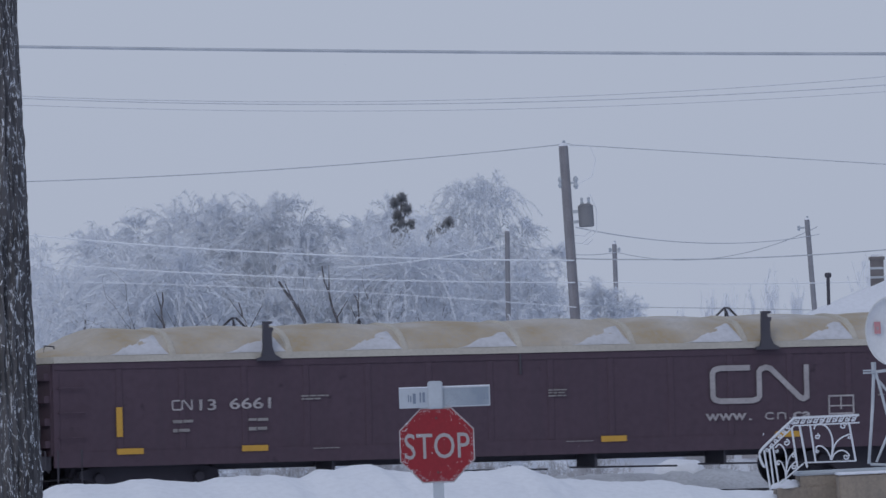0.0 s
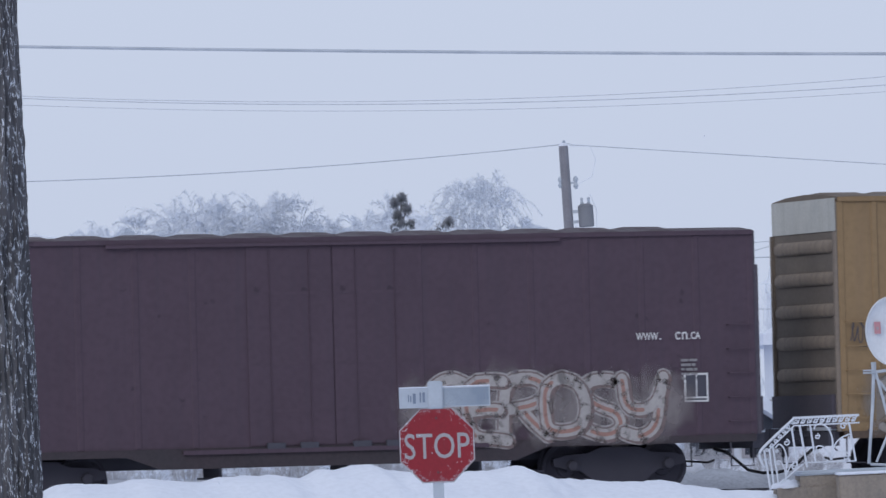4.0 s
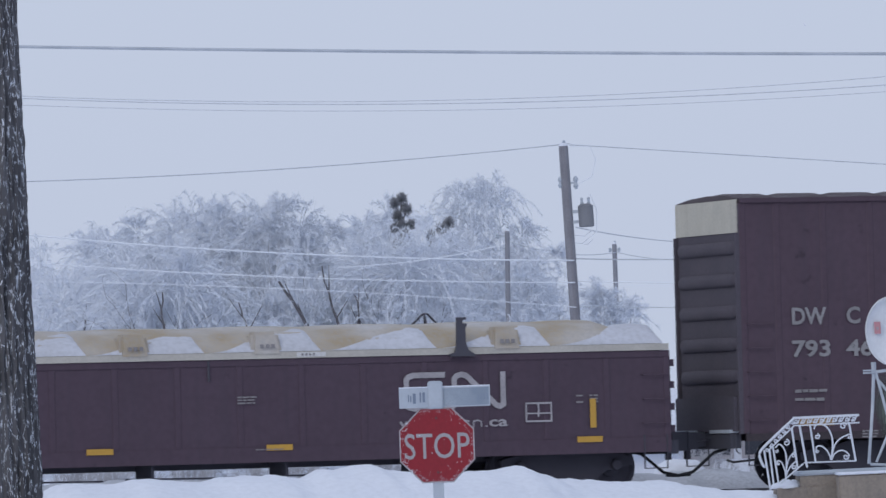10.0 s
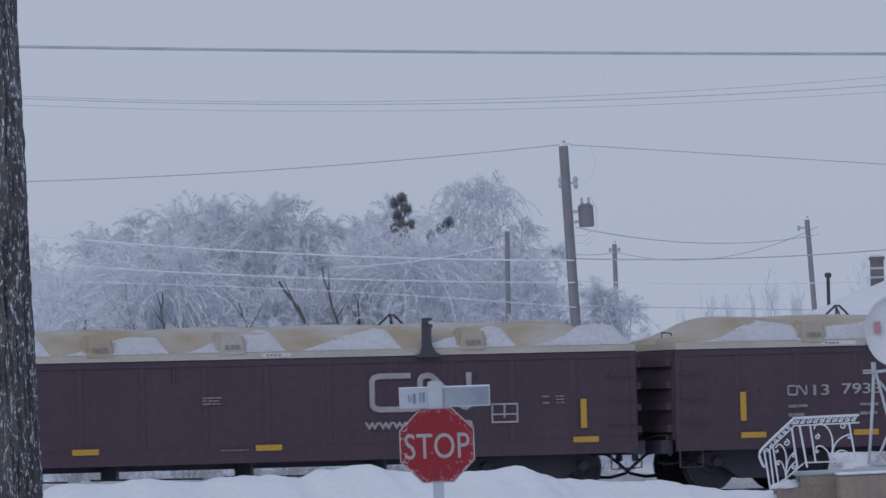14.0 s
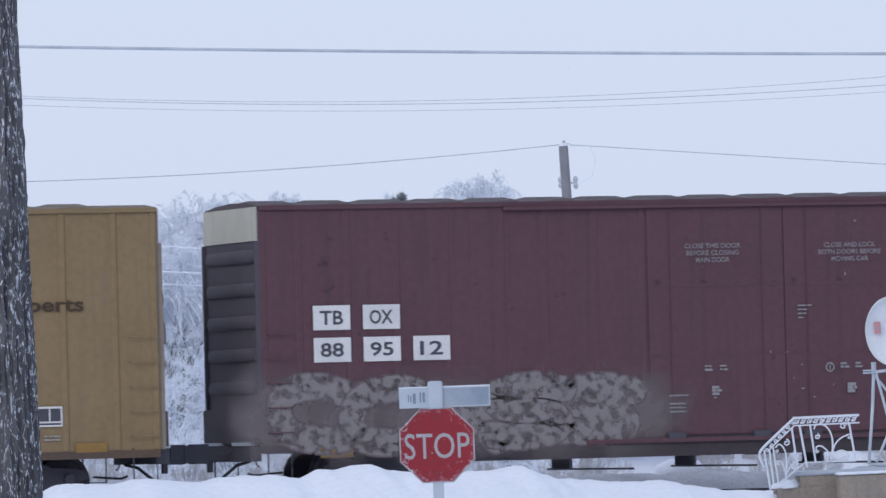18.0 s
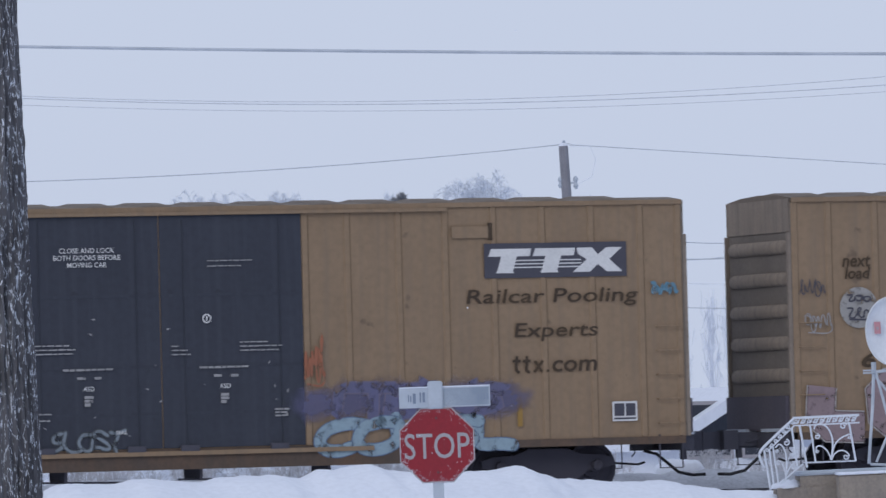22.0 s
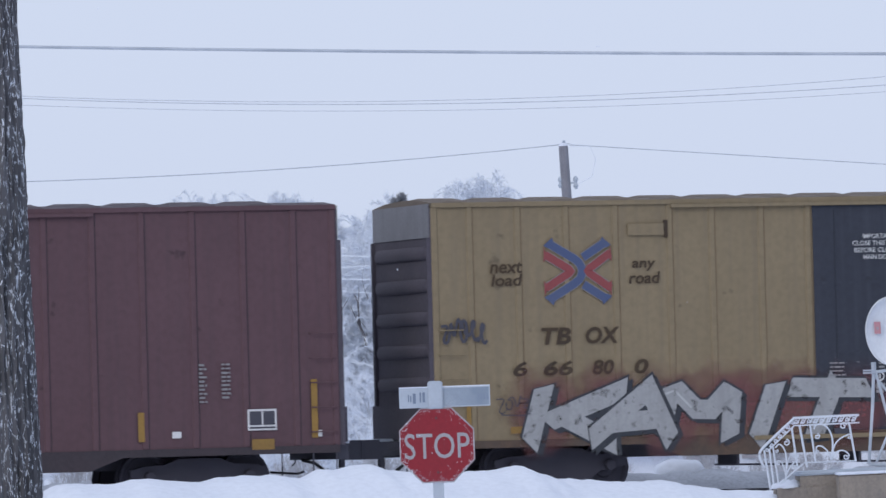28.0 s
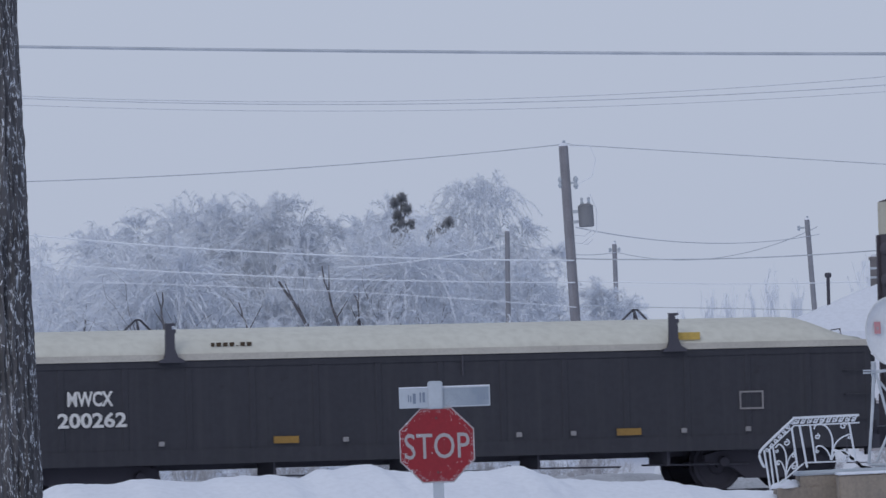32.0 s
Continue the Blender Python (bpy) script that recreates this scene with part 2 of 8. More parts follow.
def finish(bm, name, mat, smooth=False):
    bmesh.ops.recalc_face_normals(bm, faces=bm.faces)
    me = bpy.data.meshes.new(name)
    bm.to_mesh(me)
    bm.free()
    me.materials.append(mat)
    if smooth:
        me.shade_smooth()
    return me


def part(name, bm, mat, parent, label="", smooth=False):
    """Links a bmesh, or a mesh that is ready, as one mesh object under a thing or a part."""
    me = bm if isinstance(bm, bpy.types.Mesh) else finish(bm, name, mat, smooth)
    ob = new(name, me)
    ob.parent = parent
    return tagged(ob, label)


def place(name, me, parent, m, label=""):
    ob = part(name, me, None, parent, label)
    ob.matrix_basis = m
    return ob


def thing(name, m, label, category, group="", kind=""):
    ob = new(name)
    ob.matrix_world = m
    return tagged(ob, label, category, group, kind)


GLYPHS = {}


def glyphs(text, bold=0.0, shear=0.0):
    """Flat lettering in a unit box: x 0..1, z 0..1."""
    key = (text, bold, shear)
    if key not in GLYPHS:
        cu = bpy.data.curves.new("lettering", "FONT")
        cu.body, cu.offset, cu.shear, cu.resolution_u, cu.align_x = text, bold, shear, 3, "LEFT"
        ob = bpy.data.objects.new("lettering", cu)
        me = bpy.data.meshes.new_from_object(ob)
        bpy.data.objects.remove(ob)
        co = np.empty(len(me.vertices) * 3)
        me.vertices.foreach_get("co", co)
        co = co.reshape(-1, 3)
        lo, hi = co.min(0), co.max(0)
        co = (co - lo) / np.maximum(hi - lo, 1e-6)
        faces = [tuple(p.vertices) for p in me.polygons]
        bpy.data.meshes.remove(me)
        GLYPHS[key] = (co[:, :2].copy(), faces)
    return GLYPHS[key]


def lettering(parent, text, x0, x1, z0, z1, y, mat, name="lettering", bold=0.012, shear=0.0, wobble=0.0, rise=0.0):
    """Painted letters on a side that faces -y, filling the box x0..x1, z0..z1."""
    co, faces = glyphs(text, bold, shear)
    x = x0 + co[:, 0] * (x1 - x0)
    z = z0 + co[:, 1] * (z1 - z0) + rise * co[:, 0]
    if wobble:
        z = z + wobble * np.sin(co[:, 0] * 23 + x0) * (0.3 + co[:, 1]) + wobble * 0.5 * np.sin(co[:, 0] * 61 + 2)
        x = x + wobble * 0.8 * np.sin(co[:, 1] * 7 + co[:, 0] * 31)
    me = bpy.data.meshes.new(name)
    me.from_pydata([(a, y, b) for a, b in zip(x, z)], [], faces)
    me.materials.append(mat)
    return part(name, me, mat, parent)


def strip(bm, pts, width, y):
    """A painted band of even width along a line, with mitred corners."""
    P = [Vector(p) for p in pts]
    rows = []
    for i, p in enumerate(P):
        d0 = (P[i] - P[i - 1]).normalized() if i else (P[1] - P[0]).normalized()
        d1 = (P[i + 1] - P[i]).normalized() if i < len(P) - 1 else d0
        n0, n1 = Vector((-d0.y, d0.x)), Vector((-d1.y, d1.x))
        m = (n0 + n1).normalized()
        k = width / 2 / max(0.45, m.dot(n1))
        rows.append((bm.verts.new((p.x + m.x * k, y, p.y + m.y * k)), bm.verts.new((p.x - m.x * k, y, p.y - m.y * k))))
    for a, b in zip(rows, rows[1:]):
        bm.faces.new((a[0], a[1], b[1], b[0]))
    return bm


def poly(bm, pts, y):
    bm.faces.new([bm.verts.new((x, y, z)) for x, z in pts])
    return bm


def plates(bm, rects, y, t=0.004):
    for x0, x1, z0, z1 in rects:
        box(bm, x0, x1, y - t, y, z0, z1)
    return bm


# ---------------------------------------------------------------- plan of the place
# The track runs away to the right at 19.6 degrees; u is metres along it, v metres beyond the near side of the cars.
TURN, RAIL = 19.6, 1.11
TX, TY = math.cos(radians(TURN)), math.sin(radians(TURN))


def on_track(u, v, z):
    return Vector((TX * u - TY * v, 131.0 + TY * u + TX * v, z))


def smooth(a, b, x):
    t = min(1.0, max(0.0, (x - a) / (b - a)))
    return t * t * (3 - 2 * t)


def ground_height(u, v):
    z = 0.62 * smooth(-60, -14, v) + 0.2 * smooth(-4, -1.2, v) - 0.22 * smooth(4.2, 8, v)
    near = math.exp(-(v / 60) ** 2)
    return z + near * 0.10 * noise.noise((u * 0.12, v * 0.16, 3.0)) * (0 if -1.5 < v < 4.5 else 1)


def spread(lo, hi, n, far):
    inner = [lo + (hi - lo) * i / n for i in range(n + 1)]
    return [lo - far, lo - far * 0.4, lo - far * 0.12, lo - far * 0.04] + inner + [hi + far * 0.04, hi + far * 0.12, hi + far * 0.4, hi + far]


us, vs = spread(-60, 60, 90, 2500), spread(-40, 60, 100, 2500)
me = bpy.data.meshes.new("ground")
me.from_pydata([on_track(u, v, ground_height(u, v)) for v in vs for u in us], [],
               [(j * len(us) + i, j * len(us) + i + 1, (j + 1) * len(us) + i + 1, (j + 1) * len(us) + i)
                for j in range(len(vs) - 1) for i in range(len(us) - 1)])
me.materials.append(SNOW)
me.shade_smooth()
tagged(new("ground", me), "flat open ground under deep snow", "ground", kind="structure")

# the ploughed windrow of snow beside the track: a ridge with lumps
RIDGE = [(-18, 0.2), (-10.4, 0.1), (-9.6, 0.48), (-8.8, 0.46), (-8.4, 0.53), (-7.4, 0.45), (-6.9, 0.52), (-6.2, 0.54), (-5.75, 0.46), (-5.3, 0.59), (-4.55, 0.66),
         (-4.2, 0.55), (-3.5, 0.45), (-2.65, 0.5), (-2.05, 0.57), (-1.7, 0.44), (-1.3, 0.34), (-0.2, 0.26), (0.4, 0.28), (1.0, 0.17), (1.6, 0.08), (2.7, 0.03), (14, -0.05)]


def ridge(u):
    for (a, za), (b, zb) in zip(RIDGE, RIDGE[1:]):
        if a <= u <= b:
            return za + (zb - za) * smooth(a, b, u)
    return 0.0


bm = bmesh.new()
grid = []
for j in range(34):
    w = -1 + 2 * j / 33
    row = []
    for i in range(420):
        u = -18 + 31.9 * i / 419
        top = ridge(u) + 0.035 * noise.noise((u * 2.3, w * 2, 1.0)) + 0.018 * noise.noise((u * 7, w * 5, 4.0)) + RAIL
        prof = max(0.0, 1 - abs(w) ** 1.7)
        bow = 0.35 * noise.noise((u * 0.5, 7.0, 2.0))
        row.append(bm.verts.new(on_track(u, -9 + w * 2.6 + bow, 0.45 + (top - 0.45) * prof + 0.05 * noise.noise((u * 1.5, w * 4, 9.0)) * (1 - prof))))
    grid.append(row)
for a, b in zip(grid, grid[1:]):
    for i in range(len(a) - 1):
        bm.faces.new((a[i], a[i + 1], b[i + 1], b[i]))
tagged(new("snow_bank", finish(bm, "snow_bank", SNOW, True)), "long lumpy ploughed bank of clean snow beside the track", "snow bank", kind="stuff")

# beyond the rails: a low grey bank of old snow, one clean drift on it, and frosted weeds
OLD_SNOW = material("old_grey_snow", (0.53, 0.555, 0.61), (0.36, 0.375, 0.42), 0.95, 0, 5, 0.8, bump=0.5, bump_scale=6)
bm = bmesh.new()
grid = []
for j in range(14):
    w = -1 + 2 * j / 13
    row = []
    for i in range(320):
        u = -16 + 34 * i / 319
        top = 1.47 + 0.10 * noise.noise((u * 0.7, 3.0, 5.0)) + 0.09 * noise.noise((u * 2.9, w * 2, 1.0)) + 0.03 * noise.noise((u * 8.0, w * 5, 2.0)) - 0.012 * u
        row.append(bm.verts.new(on_track(u, 7.4 + 1.6 * w, 0.45 + (top - 0.45) * max(0.0, 1 - abs(w) ** 2.2))))
    grid.append(row)
for a, b in zip(grid, grid[1:]):
    for i in range(len(a) - 1):
        bm.faces.new((a[i], a[i + 1], b[i + 1], b[i]))
tagged(new("old_snow_bank", finish(bm, "old_snow_bank", OLD_SNOW, True)), "low grey bank of old snow beyond the rails", "snow bank", kind="stuff")
bm = bmesh.new()
for v in bmesh.ops.create_icosphere(bm, subdivisions=4, radius=1.0)["verts"]:
    k = (abs(v.co.x) ** 3 + abs(v.co.y) ** 3 + abs(v.co.z) ** 3) ** -0.3333
    v.co = Vector((4.28 + v.co.x * k * 0.50, 141.2 + v.co.y * k * 0.5, 1.25 + v.co.z * k * 0.37 + 0.06 * noise.noise(v.co * 2.5)))
tagged(new("snow_drift", finish(bm, "snow_drift", SNOW, True)), "clean square-shouldered drift on the old snow", "snow drift", kind="stuff")

# track: two rails on ties
track = thing("railway_track", Matrix.Translation(on_track(0, 1.5, RAIL)) @ pose(0, 0, 0, 0, 0, TURN), "steel rails on snow-covered wooden ties", "railway track", kind="structure")
for y in (-0.7535, 0.7535):
    bm = bmesh.new()
    box(bm, -150, 150, y - 0.036, y + 0.036, -0.04, 0.0)
    box(bm, -150, 150, y - 0.010, y + 0.010, -0.15, -0.04)
    box(bm, -150, 150, y - 0.07, y + 0.07, -0.172, -0.15)
    part("rail", bm, WHEEL, track)
bm = bmesh.new()
box(bm, -0.11, 0.11, -1.3, 1.3, -0.34, -0.172)
tie = finish(bm, "tie", WOOD)
for i in range(-28, 29):
    place("tie", tie, track, pose(i * 0.55, 0, 0))


# ---------------------------------------------------------------- frosted trees
def prisms(segments, sides, tip=False):
    """One mesh's vertices and faces for many tapered sticks: rows of start, end, first and last radius. tip: they end in a point."""
    S = np.array(segments, dtype=float)
    a, b, ra, rb = S[:, :3], S[:, 3:6], S[:, 6], S[:, 7]
    d = b - a
    d /= np.linalg.norm(d, axis=1, keepdims=True) + 1e-9
    ref = np.where(np.abs(d[:, 2:3]) > 0.9, np.array([[1.0, 0, 0]]), np.array([[0, 0, 1.0]]))
    e = np.cross(d, ref)
    e /= np.linalg.norm(e, axis=1, keepdims=True) + 1e-9
    f = np.cross(d, e)
    V = []
    if tip:
        V = [a + ra[:, None] * (math.cos(2.0944 * k) * e + math.sin(2.0944 * k) * f) for k in range(3)] + [b]
        base = (np.arange(len(S)) * 4)[:, None]
        F = np.stack([base + np.array([[k, (k + 1) % 3, 3]]) for k in range(3)], axis=1).reshape(-1, 3)
        return np.stack(V, axis=1).reshape(-1, 3), F
    for p, r in ((a, ra), (b, rb)):
        for k in range(sides):
            w = 2 * math.pi * k / sides
            V.append(p + r[:, None] * (math.cos(w) * e + math.sin(w) * f))
    V = np.stack(V, axis=1).reshape(-1, 3)
    base = (np.arange(len(S)) * 2 * sides)[:, None]
    F = []
    for k in range(sides):
        n2 = (k + 1) % sides
        F.append(base + np.array([[k, n2, sides + n2, sides + k]]))
    F = np.stack(F, axis=1).reshape(-1, 4)
    return V, F


def stick_mesh(name, segments, sides, mat, tips=None):
    V, F = prisms(segments, sides)
    faces = F.tolist()
    if tips is not None:
        V2, F2 = prisms(tips, 3, True)
        faces += (F2 + len(V)).tolist()
        V = np.vstack([V, V2])
    me = bpy.data.meshes.new(name)
    me.from_pydata(V.tolist(), [], faces)
    me.materials.append(mat)
    return me


def frosted_tree(name, seed, x, y, z, height, width, sprays, label, droop=0.3, trunk=0.16, low=0.08, limbs=7, per=38, twig_mat=None, limb_mat=None,
                 thick=0.0095, reach=1.0, rise=0.45, lumps=0.42, clumped=0.5, leaders=(), category="tree", group="frosted trees"):
    """Dark limbs under a crown of arching sprays, each set with fine rime-coated twigs. low: where the crown begins."""
    rng = random.Random(seed)
    gen = np.random.RandomState(seed)
    big = []

    def grow(p, d, length, r, level):
        n = 6 if level < 2 else 4
        for i in range(n):
            d = (d + Vector((rng.uniform(-1, 1), rng.uniform(-1, 1), rng.uniform(-0.7, 0.7))) * (0.16 + 0.06 * level)).normalized()
            if level > 1:
                d = (d - Vector((0, 0, droop * 0.25 * i / n))).normalized()
            q = p + d * length / n
            q.z = max(q.z, 0.25)
            r1 = r * (1 - 0.62 / n)
            big.append((*p, *q, r, r1))
            p, r = q, r1
            if level < 3:
                for _ in range(2 if level == 1 else 1):
                    side_d = Vector((rng.gauss(0, 1), rng.gauss(0, 1), rng.gauss(0.3, 0.5))).normalized()
                    grow(p, (d * 0.8 + side_d * 0.8).normalized(), length * rng.uniform(0.32, 0.5), r * 0.5, level + 1)

    for k in range(limbs):
        a = 2 * math.pi * (k + rng.uniform(-0.3, 0.3)) / limbs
        out = rng.uniform(0.2, 0.9) * width / height
        d = Vector((math.cos(a) * out, math.sin(a) * out * 0.8, 1.0)).normalized()
        start = Vector((math.cos(a) * trunk * 0.6, math.sin(a) * trunk * 0.6, height * low * rng.uniform(0.5, 1.2)))
        grow(start, d, height * rng.uniform(0.62, 0.86), trunk * 0.5, 1)
    big = np.array(big)
    ends = big[:, 3:6]
    k = np.array([0.45 * width / np.abs(ends[:, :2]).max()] * 2 + [0.93 * height / ends[:, 2].max()])
    big[:, :3] *= k
    big[:, 3:6] *= k
    stem = np.array([[0, 0, -0.2, 0, 0, height * min(low * 1.3, 0.5) + 0.3, trunk * 1.15, trunk * 0.8]])
    big = np.vstack([stem, big])
    # rounded clumps sit over the dome; from each, sprays arch outwards and hang at their tips
    n_clump = max(4, int(width * height * lumps))
    ch = low + 0.12 + (0.98 - low - 0.12) * gen.uniform(0, 1, n_clump) ** 0.75
    ca = gen.uniform(0, 2 * math.pi, n_clump)
    high = np.clip((ch - 0.42) / 0.58, 0, 1)
    cr = np.where(ch > 0.42, np.sqrt(np.clip(1 - high ** 3.0, 0.0, 1)), 0.92)
    size = width * gen.uniform(0.20, 0.34, n_clump) * (1.1 - 0.25 * ch)
    depth = gen.uniform(0.35, 1.0, n_clump) ** 0.6
    centre = np.stack([np.cos(ca) * cr * depth * (width / 2 - 0.7 * size), np.sin(ca) * cr * depth * (width / 2 - 0.7 * size), np.minimum(ch * height, height - 0.70 * size)], axis=1)
    own = gen.randint(0, n_clump, sprays)
    out = gen.normal(0, 0.62, (sprays, 3)) + np.stack([np.cos(ca), np.sin(ca), np.zeros(n_clump)], axis=1)[own] * 0.35 + np.array([0, 0, rise])
    out /= np.linalg.norm(out, axis=1, keepdims=True)
    length = size[own][:, None] * gen.uniform(0.55, 1.25, (sprays, 1)) * reach
    base = centre[own] + out * size[own][:, None] * gen.uniform(0.05, 0.4, (sprays, 1))
    # the rest fill an uneven dome between the clumps
    m = int(sprays * (1 - clumped))
    h = 1 - (1 - low) * gen.uniform(0, 1, m) ** 1.25
    a = gen.uniform(0, 2 * math.pi, m)
    high = np.clip((h - 0.42) / 0.58, 0, 1)
    r = np.where(h > 0.42, np.sqrt(np.clip(1 - high ** 3.6, 0.0, 1)), 0.9 + 0.1 * h / 0.42)
    lump = 1 + 0.09 * np.sin(3 * a + seed) * np.sin(9 * h + 1.7 * seed) + 0.06 * np.sin(7 * a + 14 * h + seed)
    s_in = 0.4 + 0.6 * gen.uniform(0, 1, m) ** 0.6
    tip = np.stack([np.cos(a) * r * s_in * lump * width / 2, np.sin(a) * r * s_in * lump * width / 2, height * h * (0.30 + 0.70 * (0.5 + 0.5 * s_in)) * (0.94 + 0.4 * (lump - 1))], axis=1)
    length[:m] = gen.uniform(0.5, 1.5, (m, 1)) * reach * (height / 9.0) ** 0.5
    way = np.stack([np.cos(a) * r, np.sin(a) * r, rise * 1.3 + 0.9 * (h - 0.4)], axis=1) + gen.normal(0, 0.4, (m, 3))
    out[:m] = way / np.linalg.norm(way, axis=1, keepdims=True)
    base[:m] = tip - out[:m] * length[:m]
    up = np.array([0, 0, 1.0])

    def along(q):
        return base + out * length * q + up * droop * length * (0.9 * q - 1.5 * q * q)
    cuts = [along(q) for q in (0.0, 0.28, 0.54, 0.78, 1.0)]
    seg = np.vstack([np.hstack([cuts[i], cuts[i + 1], np.full((sprays, 1), thick * (1.5 - 0.24 * i)), np.full((sprays, 1), thick * (1.26 - 0.24 * i))]) for i in range(4)])
    which = np.repeat(np.arange(sprays), per)
    n = len(which)
    q = gen.uniform(0.08, 1.0, (n, 1)) ** 0.8
    P = base[which] + out[which] * length[which] * q + up * droop * length[which] * (0.9 * q - 1.5 * q * q)
    D = out[which] * 0.6 + up * droop * (0.6 - 2.0 * q) + gen.normal(0, 0.55, (n, 3))
    D /= np.linalg.norm(D, axis=1, keepdims=True)
    Q = P + D * gen.uniform(0.10, 0.34, (n, 1)) * (1.15 - 0.4 * q) * reach
    P[:, 2], Q[:, 2] = np.maximum(P[:, 2], 0.12), np.maximum(Q[:, 2], 0.05)
    seg[:, 2], seg[:, 5] = np.maximum(seg[:, 2], 0.12), np.maximum(seg[:, 5], 0.10)
    tips = np.hstack([P, Q, np.full((n, 1), thick * 0.9), np.zeros((n, 1))])
    bare = []
    if leaders:
        # old stems that lean out in front of the crown and stay bare and dark
        for x0, z0, x1, z1, r in leaders:
            rows = []
            a, b = Vector((x0, -width * 0.52, z0)), Vector((x1, -width * 0.46, z1))
            prev = a
            for k in range(1, 7):
                p = a.lerp(b, k / 6) + Vector((rng.uniform(-0.06, 0.06), 0, rng.uniform(-0.05, 0.05)))
                rows.append((*prev, *p, r * (1 - 0.1 * (k - 1)), r * (1 - 0.1 * k)))
                prev = p
                if k in (2, 4):
                    w = p + Vector((rng.uniform(-0.5, 0.5), -0.1, rng.uniform(0.5, 0.9)))
                    rows.append((*p, *w, r * 0.45, r * 0.15))
            bare.append(stick_mesh("leaning_stem", np.array(rows), 5, LIMB_BARE))
    tree = thing(name, pose(x, y, z), label, category, group)
    part("trunk", stick_mesh("limbs", big, 3, limb_mat or FROST_DARK), None, tree, "dark bark showing under rime")
    part("crown", stick_mesh("crown", seg, 3, twig_mat or FROST, tips), None, tree, "dense white rime-coated twigs")
    for me in bare:
        part("leaning_stem", me, None, tree, "dark bare leaning stem")
    return tree


WILLOW = "bare spreading willow thickly coated in white rime"
FT = frosted_tree
LIMB_BARE = material("bare_dark_stem", (0.085, 0.08, 0.09), (0.20, 0.20, 0.23), 0.9, 0, 9, 0.6)
LIMB_BROWN = material("dark_bare_limb", (0.13, 0.125, 0.14), (0.42, 0.44, 0.50), 0.9, 0, 9, 0.8)
LEADERS = {11: ((0.15, 4.3, -1.15, 6.5, 0.085), (0.75, 4.4, 0.2, 6.9, 0.05), (1.5, 4.4, 1.15, 6.0, 0.05)), 13: ((-0.1, 4.6, -0.2, 6.2, 0.05), (2.5, 4.5, 2.2, 5.8, 0.045)), 14: ((0.9, 4.4, 0.75, 5.8, 0.05),)}
for i, (x, y, h, w, n) in enumerate((
    (-13.83, 258, 8.41, 6.31, 560),
    (-11.25, 256, 8.78, 4.74, 600),
    (-9.63, 250, 9.28, 3.52, 620),
    (-8.42, 249, 9.66, 4.80, 800),
    (-6.89, 247, 9.53, 4.76, 800),
    (-5.50, 245, 9.66, 4.17, 780),
    (-4.48, 250, 9.26, 2.41, 360),
    (-2.69, 248, 9.39, 2.20, 420),
    (-1.51, 251, 9.62, 3.16, 560),
    (-0.30, 246, 9.30, 3.10, 460),
    (2.29, 252, 8.68, 2.80, 360),
    (-3.94, 238, 7.73, 5.29, 820),
    (-1.02, 237, 7.81, 5.97, 860),
    (-8.46, 236, 7.63, 6.29, 860),
    (-12.00, 240, 7.11, 6.04, 560),
    (3.28, 244, 7.61, 3.07, 460),
    (-7.92, 266, 9.83, 5.91, 460),
    (-10.73, 267, 9.38, 5.14, 380),
    (-2.21, 266, 9.65, 4.33, 380),
    (0.16, 267, 9.73, 3.96, 300),
    (1.71, 240, 7.28, 4.27, 560),
    (-3.83, 249, 8.70, 2.30, 380),
    (-11.21, 247, 8.61, 4.30, 620),
)):
    FT("willow_tree", 3 + 2 * i, x, y, 0.6, h * (0.965 if h > 9 else 0.99), w, int(n * 1.3), WILLOW, 0.55, limbs=4 if y < 241 else 6, limb_mat=LIMB_BROWN if y < 239 else None, leaders=LEADERS.get(i, ()))
FT("shrub", 19, 5.88, 262, 0.6, 7.06, 2.95, 620, "rounded frosted shrub among the far poles", 0.5, category="shrub")
FT("birch_tree", 13, 1.02, 252, 0.6, 9.95, 4.7, 560, "tall weeping birch with drooping rime-coated branches", 1.0, per=30, reach=1.0, rise=0.5, low=0.35, limbs=6, lumps=0.5, limb_mat=FROST, clumped=0.7)
NEEDLE = material("dark_needles", (0.24, 0.25, 0.28), (0.36, 0.38, 0.42), 0.9, 0, 9, 0.7)
def pine(seed, x, y, tufts):
    """A slender pine whose rounded needle tufts sit along its upper stem: rows of side step, height, radius."""
    gen = np.random.RandomState(seed)
    tree = thing("pine_tree", pose(x, y, 0.6), "dark grey pine with rounded needle tufts dusted with rime", "tree", "frosted trees")
    top = max(t[1] for t in tufts)
    rows = [(0, 0, -0.2, 0.05, 0, top * 0.6, 0.09, 0.06), (0.05, 0, top * 0.6, 0, 0, top, 0.06, 0.015)]
    rows += [(0, 0, h - 0.5, dx, 0, h, 0.03, 0.015) for dx, h, r in tufts]
    part("trunk", stick_mesh("stem", rows, 6, LIMB_BROWN), None, tree)
    for dx, h, r in tufts:
        D = gen.normal(0, 1, (420, 3))
        D /= np.linalg.norm(D, axis=1, keepdims=True)
        P = np.array([dx, 0, h]) + D * np.array([1, 1, 1.25]) * r * gen.uniform(0.1, 0.85, (420, 1))
        Q = P + (D + np.array([0, 0, 0.5])) * gen.uniform(0.05, 0.12, (420, 1))
        V, F = prisms(np.hstack([P, Q, np.full((420, 1), 0.016), np.zeros((420, 1))]), 3, True)
        me = bpy.data.meshes.new("tuft")
        me.from_pydata(V.tolist(), [], F.tolist())
        me.materials.append(NEEDLE)
        tagged(part("needle_tuft", me, None, tree), kind="stuff")


